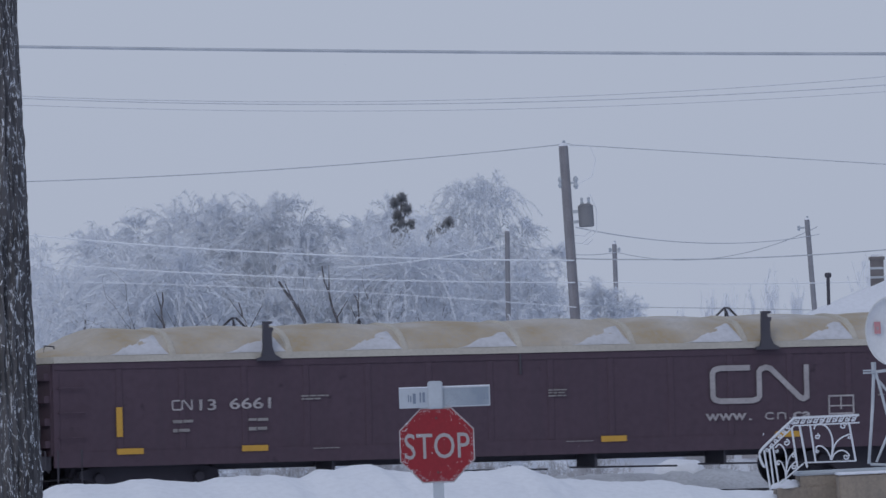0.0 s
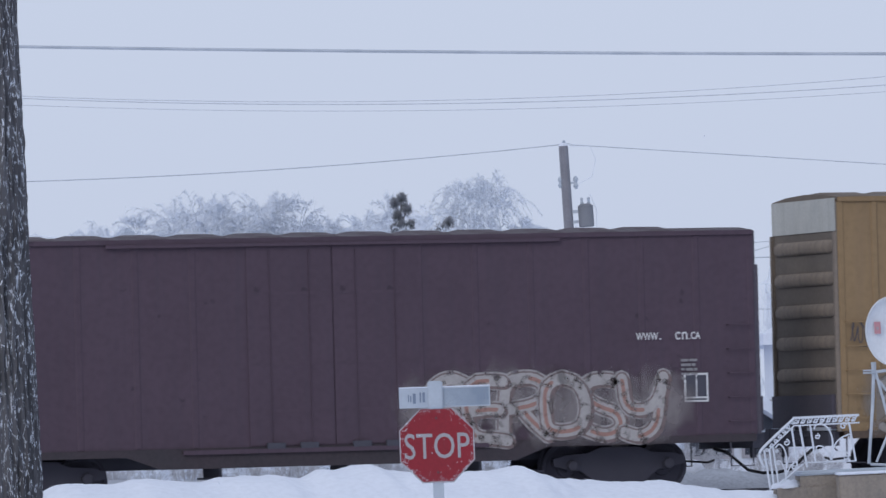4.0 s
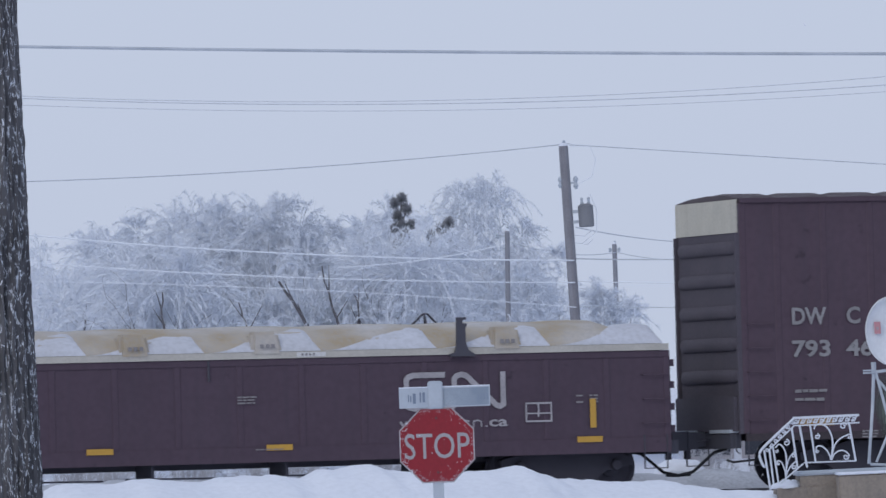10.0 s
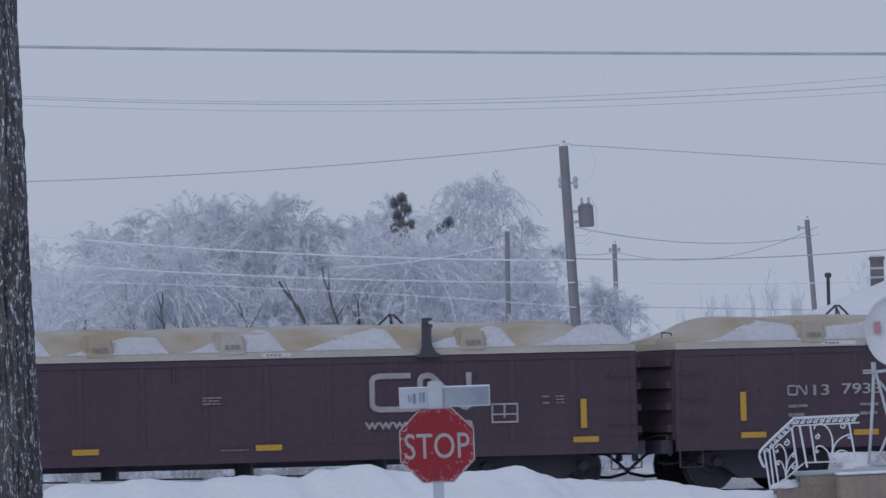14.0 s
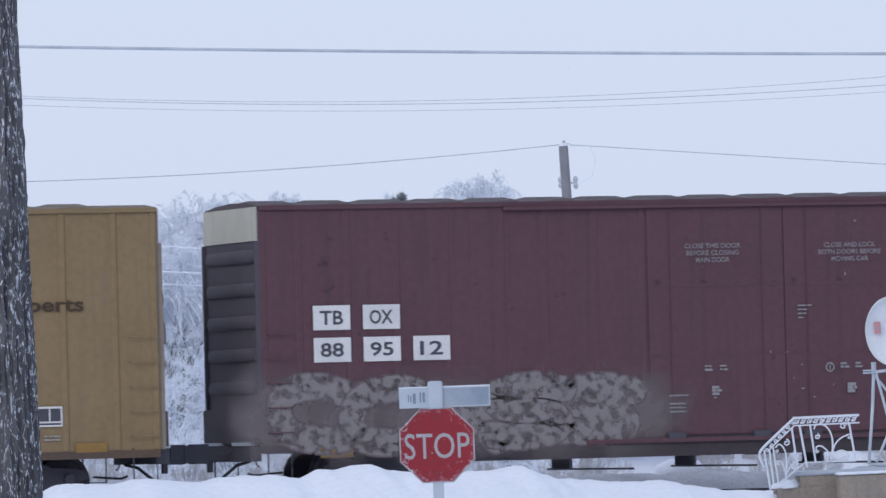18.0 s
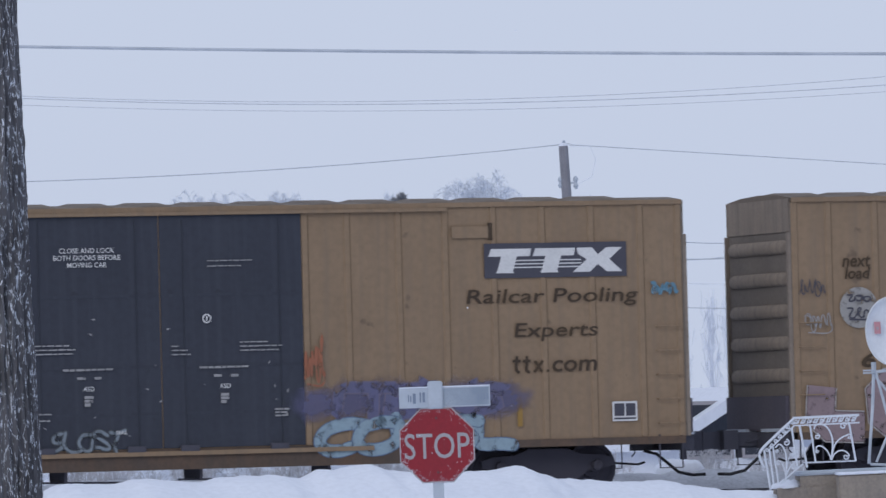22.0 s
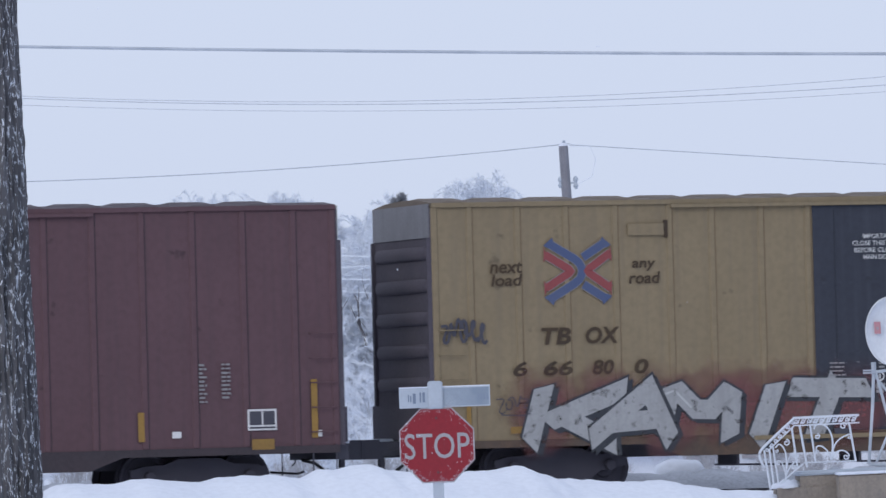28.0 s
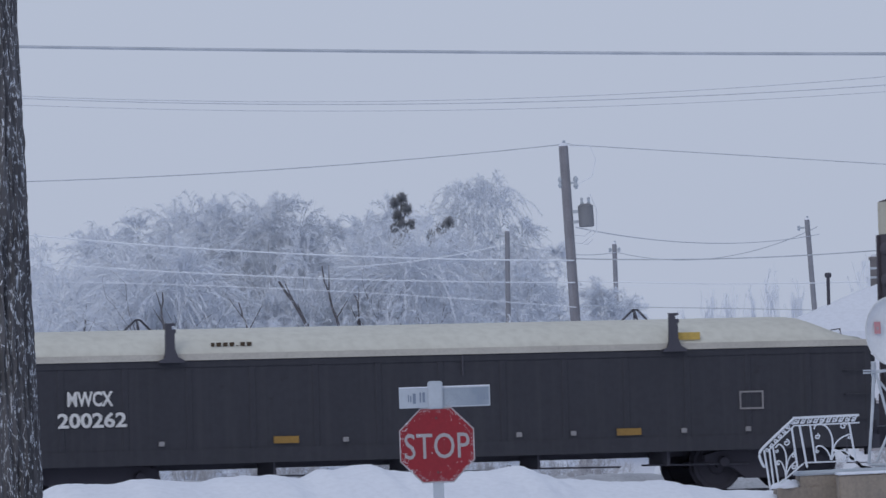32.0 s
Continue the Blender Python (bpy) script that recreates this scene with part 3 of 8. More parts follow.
pine(21, -1.35, 248.5, ((-0.18, 9.15, 0.17), (0.05, 9.3, 0.19), (-0.1, 8.75, 0.2), (0.2, 8.95, 0.17), (0.02, 8.4, 0.2), (-0.2, 8.35, 0.14), (0.32, 8.45, 0.15), (0.12, 8.0, 0.22), (-0.12, 7.8, 0.2), (0.3, 7.6, 0.2)))
pine(22, 0.1, 246, ((0.12, 8.4, 0.18), (-0.14, 8.2, 0.17), (0.02, 7.95, 0.2), (-0.5, 8.0, 0.16), (-0.42, 7.6, 0.2), (0.2, 7.6, 0.16)))
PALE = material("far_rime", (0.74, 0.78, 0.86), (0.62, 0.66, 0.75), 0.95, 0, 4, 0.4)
for i, (x, h, w) in enumerate(((8.6, 6.6, 0.9), (10.3, 7.8, 1.0), (11.5, 8.7, 1.2), (12.3, 8.9, 1.2), (13.3, 8.3, 0.9), (14.1, 9.4, 1.3), (15.2, 8.9, 1.1), (18.4, 9.6, 3.0), (20.0, 9.4, 3.4))):
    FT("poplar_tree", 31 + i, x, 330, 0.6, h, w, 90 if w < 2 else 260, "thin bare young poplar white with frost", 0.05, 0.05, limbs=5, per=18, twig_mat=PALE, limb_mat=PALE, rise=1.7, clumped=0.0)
for i in range(9):
    FT("brush", 51 + i, -12.5 + 2.6 * i + 0.5 * math.sin(i * 2.3), 205 + 3 * math.cos(i * 1.7), 0.6, 2.2 + 0.5 * math.sin(i * 1.3), 3.0, 110,
       "low tangle of frosted brush", 0.15, 0.03, limbs=5, per=26, clumped=0.2, category="brush", group="brush behind the track")
WEED = material("rimed_weeds", (0.42, 0.42, 0.45), (0.62, 0.64, 0.70), 0.95, 0, 6, 0.8)
for i in range(15):
    FT("weeds", 91 + i, -8.8 + 1.2 * i + 0.3 * math.sin(i * 2.3) + (0.7 if i > 10 else 0), 152 + 1.5 * math.cos(i * 1.7), 0.5, 1.45 + 0.15 * math.sin(i * 1.3), 1.5, 90,
       "grey clump of frosted tall weeds", 0.1, 0.012, limbs=4, per=22, clumped=0.0, rise=1.5, thick=0.006, twig_mat=WEED, limb_mat=WEED, category="weeds", group="weeds behind the track")
for i in range(8):
    FT("bush", 71 + i, -13 + 2.2 * i, 225 + 4 * math.sin(i * 2.1), 0.6, 4.2 + 0.6 * math.sin(i * 1.9), 4.0, 260, "dense frosted bush below the willows", 0.25, 0.06,
       category="bush", group="bushes under the willows")

# ---------------------------------------------------------------- poles and cables
# rimed wood of the farther poles, lightened to carry the distance haze
HAZED_WOOD = material("rimed_hazed_pole_wood", (0.27, 0.28, 0.32), (0.20, 0.205, 0.235), 0.9, 0, 8, 0.6)


def utility_pole(x, y, z0, top, radius, label, lean=0.0, drum=False, arms=(), wood=None):
    pole = thing("utility_pole", pose(x, y, z0, 0, lean, 0), label, "utility pole", "utility poles")
    h = top - z0
    bm = bmesh.new()
    tube(bm, [(0, 0, -0.3), (0, 0, h * 0.5), (0, 0, h - 0.05), (0, 0, h)], radius * 1.15, 14, 0.8)
    part("shaft", bm, wood or WOOD, pole)
    bm = bmesh.new()
    lathe(bm, [(radius * 0.95, h), (radius * 0.8, h + 0.06), (radius * 0.2, h + 0.09)], sides=12)
    part("snow_cap", bm, SNOW, pole)
    bm = bmesh.new()
    lathe(bm, [(0.03, h + 0.03), (0.05, h + 0.07), (0.035, h + 0.10), (0.05, h + 0.12), (0.02, h + 0.15)], sides=10, at=(0.02, 0, 0))
    part("insulator", bm, SIGN_PALE, pole)
    for dx, dz, long in arms:
        bm = bmesh.new()
        box(bm, min(0, dx), max(0, dx), -0.03, 0.03, h + dz - 0.03, h + dz + 0.03)
        arm = part("bracket", bm, STEEL, pole)
        bm = bmesh.new()
        lathe(bm, [(0.035, -long / 2), (0.07, -long / 4), (0.04, 0), (0.07, long / 4), (0.03, long / 2)], sides=10, at=(dx, 0, h + dz))
        part("insulator", bm, SIGN_PALE, arm)
    if drum:
        can = part("transformer", lathe(bmesh.new(), [(0.17, -0.28), (0.2, -0.25), (0.2, 0.25), (0.21, 0.27), (0.12, 0.33)], sides=20, at=(0.47, 0, h - 1.88)),
                   material("transformer_grey", (0.19, 0.20, 0.225), (0.26, 0.27, 0.3), 0.7, 0, 8, 0.5), pole, "grey steel can with frosted lid")
        for k in (-0.09, 0.09):
            part("bushing", lathe(bmesh.new(), [(0.03, 0.3), (0.045, 0.36), (0.03, 0.42), (0.04, 0.47), (0.015, 0.5)], sides=8, at=(0.47 + k, 0, h - 1.88)), SIGN_PALE, can)
        for dz in (2.05, 1.78):
            part("bracket", box(bmesh.new(), 0.1, 0.29, -0.05, 0.05, h - dz, h - dz + 0.08), STEEL, can)
        for pts in ([(0.05, 0, h), (0.7, 0, h - 0.05), (0.82, 0, h - 0.4), (0.7, 0, h - 0.85), (0.35, 0, h - 1.0)], [(0.6, 0, h - 1.3), (0.75, 0, h - 1.7), (0.72, 0, h - 2.3), (0.3, 0, h - 2.6)],
                    [(0.1, 0, h - 2.35), (0.4, 0, h - 2.4), (0.6, 0, h - 2.25)], [(0.1, 0, h - 2.55), (0.45, 0, h - 2.62), (0.6, 0, h - 2.5)], [(-0.1, 0, h - 2.55), (-0.4, 0, h - 2.9)]):
            part("drop_wire", tube(bmesh.new(), pts, 0.012, 5), FROST, pole)
    return pole


for px, py, top in ((-15, 95, 7.8), (15, 95, 7.0), (-20, 160, 10.9), (20, 160, 10.7), (-22, 199.5, 9.7), (22, 200, 8.5)):
    utility_pole(px, py, 0.0 if py < 100 else 0.6, top, 0.13, "weathered wooden utility pole holding overhead cables")
utility_pole(3.62, 200, 0.6, 9.70, 0.125, "tall leaning grey wooden utility pole carrying a transformer", -2.5, True, ((-0.14, -0.95, 0.3), (0.26, -0.98, 0.34)))
utility_pole(1.85, 231, 0.6, 8.32, 0.075, "wooden utility pole half hidden by frosted trees", 0.8, False, ((-0.3, -0.15, 0.15),), wood=HAZED_WOOD)
utility_pole(7.5, 330, 0.6, 10.26, 0.10, "distant wooden utility pole", -0.5, False, ((-0.2, -0.25, 0.2), (0.2, -0.25, 0.2)), wood=HAZED_WOOD)
utility_pole(14.9, 300, 0.6, 10.3, 0.10, "distant leaning wooden utility pole", -3.3, False, ((-0.35, -0.3, 0.2),), wood=HAZED_WOOD)


def cable(points, radius, label, mat=None, n=24):
    """A frosted cable hanging in a smooth bow through a start, a middle and an end."""
    a, b, c = [Vector(p) for p in points]
    pts = []
    for i in range(n + 1):
        t = i / n
        pts.append(a * (1 - t) * (1 - 2 * t) + b * 4 * t * (1 - t) + c * t * (2 * t - 1))
    ob = new("cable", finish(tube(bmesh.new(), pts, radius, 6), "cable", mat or STEEL))
    return tagged(ob, label, "cable", "overhead cables")


cable([(-15, 95, 7.655), (0, 95, 6.974), (15, 95, 6.614)], 0.022, "thick overhead service cable furred with frost", n=40)
cable([(-20, 160, 10.73), (0, 160, 9.22), (20, 160, 10.5)], 0.009, "thin frosted overhead line between poles", FROST_WHITE, 40)
cable([(-20, 160, 10.60), (0, 160, 9.15), (20, 160, 10.1)], 0.012, "thin frosted overhead line between poles", FROST_WHITE, 40)
cable([(-20, 160, 10.46), (0, 160, 9.01), (20, 160, 9.96)], 0.008, "thin frosted overhead line between poles", FROST_WHITE, 40)
cable([(-22, 200, 9.43), (-9.3, 200, 9.14), (3.40, 200, 9.75)], 0.015, "overhead line running to the pole top", n=40)
cable([(3.40, 200, 9.72), (12.7, 200, 8.90), (22, 200, 8.06)], 0.013, "overhead line running from the pole top", n=40)
cable([(-22, 199, 9.45), (-9.3, 198, 7.50), (3.42, 199.8, 6.68)], 0.020, "rime-white overhead cable sagging before the trees", FROST, 40)
cable([(-22, 199, 8.44), (-9.3, 198, 6.81), (3.44, 199.8, 6.10)], 0.016, "rime-white overhead cable sagging before the trees", FROST, 40)
cable([(-22, 199, 6.60), (-9.3, 198, 6.40), (3.45, 199.8, 5.45)], 0.012, "rime-white overhead cable sagging before the trees", FROST, 40)
cable([(3.42, 200, 6.73), (12.7, 200, 6.82), (22, 200, 8.06)], 0.018, "frosted overhead cable slung between poles", n=40)
cable([(3.44, 200, 6.14), (12.7, 200, 5.94), (22, 200, 6.46)], 0.015, "frosted overhead cable slung between poles", FROST, 40)
cable([(3.45, 200, 5.47), (12.7, 200, 5.07), (22, 200, 4.5)], 0.012, "frosted overhead cable slung between poles", n=40)
cable([(3.5, 200, 7.55), (8.6, 240, 8.0), (14.8, 300, 9.7)], 0.013, "thin frosted overhead line between poles", n=30)
cable([(2.0, 231, 8.0), (4.7, 280, 8.7), (7.5, 330, 9.9)], 0.016, "distant frosted line between poles", n=20)
cable([(7.5, 330, 9.9), (11.2, 315, 9.2), (14.75, 300, 10.0)], 0.016, "distant frosted line between poles", n=20)
cable([(-3.2, 231, 7.35), (-0.5, 231, 7.52), (2.0, 231, 7.95)], 0.02, "rime-white cable rising to a distant pole", FROST, 24)


# ---------------------------------------------------------------- the old tree beside the camera's line of sight
def bark_tree():
    tree = thing("street_tree", pose(-2.755, 45, -0.05, 0, -0.75, 0), "thick dark street tree trunk with deeply furrowed frost-flecked bark", "tree")
    V, F, n, m = [], [], 180, 360
    h = 7.2
    for j in range(m + 1):
        z = h * j / m
        r0 = 0.365 - 0.012 * z + 0.12 * math.exp(-z * 2.2)
        for i in range(n):
            a = 2 * math.pi * i / n
            c, s = math.cos(a), math.sin(a)
            f = noise.noise((c * 7.5, s * 7.5, z * 1.1)) + 0.55 * noise.noise((c * 17, s * 17, z * 3.2 + 5))
            ridge_f = 1 - abs(f) * 1.9
            r = r0 + 0.040 * max(-0.6, ridge_f) + 0.006 * noise.noise((c * 40, s * 40, z * 12)) + 0.02 * noise.noise((c * 1.3, s * 1.3, z * 0.7))
            V.append((c * r, s * r, z))
    for j in range(m):
        for i in range(n):
            i2 = (i + 1) % n
            F.append((j * n + i, j * n + i2, (j + 1) * n + i2, (j + 1) * n + i))
    me = bpy.data.meshes.new("trunk")
    me.from_pydata(V, [], F)
    me.materials.append(BARK)
    part("trunk", me, None, tree)
    # flecks of rime caught on the bark ridges
    gen = random.Random(8)
    seg = []
    for _ in range(900):
        j, i = gen.randrange(10, m - 6), gen.randrange(n)
        p = Vector(V[j * n + i])
        q = Vector(V[(j + gen.choice((1, 1, 2, 2, 3, 5))) * n + (i + gen.choice((-1, 0, 0, 1))) % n])
        if Vector((p.x, p.y, 0)).length < 0.375 - 0.012 * p.z:
            continue
        k = 1.006
        w = gen.uniform(0.0008, 0.002)
        seg.append((p.x * k, p.y * k, p.z, q.x * k, q.y * k, q.z, w, w * 0.6))
    me = stick_mesh("rime_flecks", seg, 4, SNOW)
    tagged(part("rime", me, None, tree, "white rime in the bark"), kind="stuff")
    for k in range(4):
        a = (0.4, 2.1, 3.7, 5.2)[k]
        bm = bmesh.new()
        tube(bm, [(0, 0, h - 0.3), (math.cos(a) * 0.5, math.sin(a) * 0.5, h + 0.8), (math.cos(a) * 1.5, math.sin(a) * 1.5, h + 2.4), (math.cos(a) * 2.2, math.sin(a) * 2.2, h + 4.0)], 0.2, 10, 0.3)
        part("limb", bm, BARK, tree)
    return tree


bark_tree()


# ---------------------------------------------------------------- stop sign
def octagon(r):
    return [(r * math.cos(math.pi / 8 + k * math.pi / 4) / math.cos(math.pi / 8), r * math.sin(math.pi / 8 + k * math.pi / 4) / math.cos(math.pi / 8)) for k in range(8)]


def ring(bm, outer, inner, y):
    o = [bm.verts.new((x, y, z)) for x, z in outer]
    i = [bm.verts.new((x, y, z)) for x, z in inner]
    for k in range(len(o)):
        bm.faces.new((o[k], o[(k + 1) % len(o)], i[(k + 1) % len(o)], i[k]))
    return bm


BLADE_BLUE = material("frosted_blue_sheet", (0.23, 0.28, 0.35), (0.36, 0.41, 0.48), 0.8, 0, 16, 0.8)
FADED = material("faded_blue_marks", (0.17, 0.21, 0.29), (0.30, 0.35, 0.43), 0.8, 0, 10, 0.6)


def stop_sign():
    sign = thing("stop_sign", pose(-0.09, 76, 0.0, 0, -0.55, 0), "red octagonal stop sign on a frosted post with street name blades", "stop sign")
    zc, R = 2.10, 0.375
    bm = bmesh.new()
    box(bm, -0.055, 0.055, -0.02, 0.04, -0.3, 2.74)
    part("post", bm, SIGN_PALE, sign, "square post white with frost")
    bm = bmesh.new()
    o = octagon(R)
    f = [bm.verts.new((x, -0.026, z + zc)) for x, z in o]
    g = [bm.verts.new((x, -0.022, z + zc)) for x, z in o]
    bm.faces.new(f)
    bm.faces.new(g[::-1])
    for k in range(8):
        bm.faces.new((f[k], g[k], g[(k + 1) % 8], f[(k + 1) % 8]))
    plate = part("plate", bm, SIGN_RED, sign, "red reflective octagon, edges rimed")
    sh = lambda pts: [(x, z + zc) for x, z in pts]
    part("border", ring(bmesh.new(), sh(octagon(R * 0.998)), sh(octagon(R * 0.962)), -0.0285), SIGN_WHITE, plate, "white border")
    lettering(plate, "STOP", -0.325, 0.325, zc - 0.135, zc + 0.12, -0.0285, SIGN_WHITE, "legend", 0.004)
    for z in (0.27, -0.27):
        part("bolt", lathe(bmesh.new(), [(0.012, -0.034), (0.014, -0.028)], "y", 10, (0, 0, zc + z)), INK_MAUVE, plate)
    # rime: specks thick toward the rim and along the strokes
    gen = random.Random(4)
    bm = bmesh.new()
    count = 0
    while count < 260:
        a, r = gen.uniform(0, 2 * math.pi), R * math.sqrt(gen.random())
        if gen.random() > (r / R) ** 14 * (1.3 - 0.7 * math.sin(a)) * 0.6 + 0.007:
            continue
        x, z, s = r * math.cos(a), r * math.sin(a), gen.uniform(0.001, 0.0036)
        box(bm, x - s, x + s, -0.031 - s * 0.5, -0.0275, zc + z - s * gen.uniform(0.8, 2.0), zc + z + s)
        count += 1
    tagged(part("rime", bm, SNOW, plate, "specks of rime"), kind="stuff")
    bm = bmesh.new()
    box(bm, -0.075, 0.075, -0.045, 0.06, 2.46, 2.735)
    bmesh.ops.bevel(bm, geom=bm.edges[:], offset=0.01, segments=2, affect="EDGES")
    part("bracket", bm, SIGN_PALE, sign, "frosted blade bracket")
    for side, name in ((-1, "cross_street_blade"), (1, "street_blade")):
        long = 0.30 if side < 0 else 0.475
        bm = bmesh.new()
        box(bm, 0.07, 0.07 + long, -0.012, 0.012, 2.475, 2.675)
        blade = part("street_name_blade", bm, SIGN_PALE, sign, "pale frosted street name blade")
        blade.matrix_basis = pose(0, 0, 0, 0, 0, 0 if side > 0 else 180 + 14)
        face = -0.017 if side > 0 else 0.015
        if side > 0:
            part("blade_field", box(bmesh.new(), 0.085, 0.07 + long - 0.012, -0.015, -0.0125, 2.487, 2.663), BLADE_BLUE, blade, "dull blue field under thin frost")
            marks = [(0.42 + 0.03 * k, 0.436 + 0.03 * k, 2.54, 2.60) for k in range(4)]
        else:
            marks = [(0.11, 0.135, 2.53, 2.63), (0.15, 0.165, 2.53, 2.63), (0.205, 0.235, 2.52, 2.62), (0.25, 0.262, 2.535, 2.60), (0.275, 0.285, 2.54, 2.61)]
        for x0, x1, z0, z1 in marks:
            part("faded_mark", box(bmesh.new(), x0, x1, min(face, face * 0.9), max(face, face * 0.9), z0, z1), FADED, blade)
        bm = bmesh.new()
        box(bm, 0.075, 0.07 + long, -0.015, 0.015, 2.675, 2.685)
        part("snow_edge", bm, SNOW, blade)
    return sign


stop_sign()


# ---------------------------------------------------------------- concrete porch with its iron railing
def curl(cx, cz, r, a0, turns, n=22, shrink=0.25):
    return [(cx + r * (1 - (1 - shrink) * i / n) * math.cos(a0 + turns * 2 * math.pi * i / n), 0, cz + r * (1 - (1 - shrink) * i / n) * math.sin(a0 + turns * 2 * math.pi * i / n)) for i in range(n + 1)]


PORCH = pose(4.921, 108, 1.526, 0, -1.2, 0)
porch = thing("porch", PORCH, "weathered concrete porch landing and steps under snow", "porch")
bm = bmesh.new()
box(bm, 0.05, 3.2, 0.12, 1.6, -0.20, -0.03)
part("landing", bm, CONCRETE, porch, "concrete landing slab")
bm = bmesh.new()
box(bm, 0.0, 3.2, 0.08, 1.65, -0.04, 0.02)
bmesh.ops.bevel(bm, geom=bm.edges[:], offset=0.02, segments=2, affect="EDGES")
part("landing_edge", bm, SIGN_PALE, porch, "frosted slab edge")
bm = bmesh.new()
box(bm, 0.55, 3.0, -0.85, 0.05, -1.6, -0.05)
bmesh.ops.bevel(bm, geom=bm.edges[:], offset=0.02, segments=2, affect="EDGES")
part("pier", bm, CONCRETE, porch, "brown-stained concrete pier")
bm = bmesh.new()
box(bm, 0.53, 3.0, -0.87, 0.06, -0.05, -0.015)
bmesh.ops.bevel(bm, geom=bm.edges[:], offset=0.012, segments=2, affect="EDGES")
part("snow_cover", bm, SNOW, porch)
for k in range(4):
    bm = bmesh.new()
    box(bm, -0.28 - 0.28 * k, 3.0, 0.1, 1.5, -0.40 - 0.19 * k, -0.20 - 0.19 * k)
    part("step", bm, CONCRETE, porch)
    bm = bmesh.new()
    g = bmesh.ops.create_icosphere(bm, subdivisions=3, radius=1.0)["verts"]
    for v in g:
        v.co = Vector((v.co.x * 0.24 - 0.12 - 0.28 * k, v.co.y * 0.5 + 0.55, max(-0.01, v.co.z * 0.11 * (1 + 0.4 * noise.noise(v.co * 2))) - 0.20 - 0.19 * k))
    part("snow_drift", bm, SNOW, porch, smooth=True)

railing = thing("porch_railing", PORCH, "wrought iron scroll railing white with frost on the porch", "railing")


def iron(pts, r=0.011, name="bar"):
    for _ in range(2 if 3 < len(pts) < 10 else 0):
        # bent iron has no sharp corners
        soft_pts = [pts[0]]
        for p, q in zip(pts, pts[1:]):
            soft_pts += [tuple(0.75 * a + 0.25 * b for a, b in zip(p, q)), tuple(0.25 * a + 0.75 * b for a, b in zip(p, q))]
        pts = soft_pts + [pts[-1]]
    part(name, tube(bmesh.new(), pts, r * 1.2, 6), FROST_WHITE, railing)



bm = bmesh.new()
box(bm, -0.02, 0.92, -0.018, 0.018, 0.765, 0.80)
part("top_rail", bm, FROST_WHITE, railing)
bm = bmesh.new()
box(bm, -0.02, 0.92, -0.01, 0.01, 0.665, 0.685)
part("frieze_rail", bm, FROST_WHITE, railing)
iron([(0.0, 0, 0.78), (-0.227, 0, 0.588), (-0.467, 0, 0.379), (-0.515, 0, 0.311), (-0.509, 0, 0.222), (-0.461, 0, 0.117)], 0.018, "stair_rail")
iron([(0.0, 0, 0.678), (-0.2, 0, 0.506), (-0.387, 0, 0.339)], 0.01, "stair_frieze_rail")
iron([(0.107, 0, 0.145), (0.84, 0, 0.137)], 0.01, "bottom_rail")
iron([(0.099, 0, 0.132), (-0.232, 0, -0.126)], 0.011, "stair_bottom_rail")
iron([(0.072, 0, 0.678), (0.152, 0, 0.075)], 0.014, "post")
iron([(0.221, 0, 0.678), (0.275, 0, 0.146)], 0.012, "post")
iron([(0.771, 0, 0.691), (0.843, 0, 0.137)], 0.013, "post")
iron([(-0.445, 0, 0.348), (-0.381, 0, -0.214)], 0.013, "post")
iron([(-0.371, 0, 0.348), (-0.333, 0, -0.137)], 0.012, "post")
iron([(-0.317, 0, 0.387), (-0.264, 0, -0.124)], 0.012, "post")
iron([(-0.04, 0, 0.641), (0.016, 0, 0.077)], 0.013, "post")
iron([(0.275, 0, 0.61), (0.291, 0, 0.67), (0.373, 0, 0.688), (0.461, 0, 0.639), (0.515, 0, 0.534), (0.533, 0, 0.413), (0.515, 0, 0.281), (0.493, 0, 0.162)], 0.011, "scroll")
iron([(0.296, 0, 0.283), (0.285, 0, 0.351), (0.339, 0, 0.382), (0.419, 0, 0.338), (0.477, 0, 0.243), (0.493, 0, 0.168)], 0.01, "scroll")
iron([(0.776, 0, 0.52), (0.667, 0, 0.483), (0.579, 0, 0.417), (0.533, 0, 0.325), (0.515, 0, 0.235)], 0.01, "scroll")
iron([(0.504, 0, 0.167), (0.541, 0, 0.252), (0.621, 0, 0.297), (0.707, 0, 0.285), (0.76, 0, 0.218)], 0.01, "scroll")
iron([(-0.285, 0, 0.374), (-0.232, 0, 0.434), (-0.168, 0, 0.381), (-0.133, 0, 0.261), (-0.141, 0, 0.102), (-0.157, 0, -0.07)], 0.01, "scroll")
iron([(-0.285, 0, 0.144), (-0.264, 0, 0.196), (-0.205, 0, 0.171), (-0.168, 0, 0.064), (-0.155, 0, -0.044)], 0.009, "scroll")
iron([(-0.013, 0, 0.311), (-0.077, 0, 0.252), (-0.12, 0, 0.167), (-0.147, 0, 0.049)], 0.009, "scroll")
iron([(0.0, 0, 0.172), (-0.067, 0, 0.123), (-0.12, 0, 0.047), (-0.152, 0, -0.031)], 0.009, "scroll")
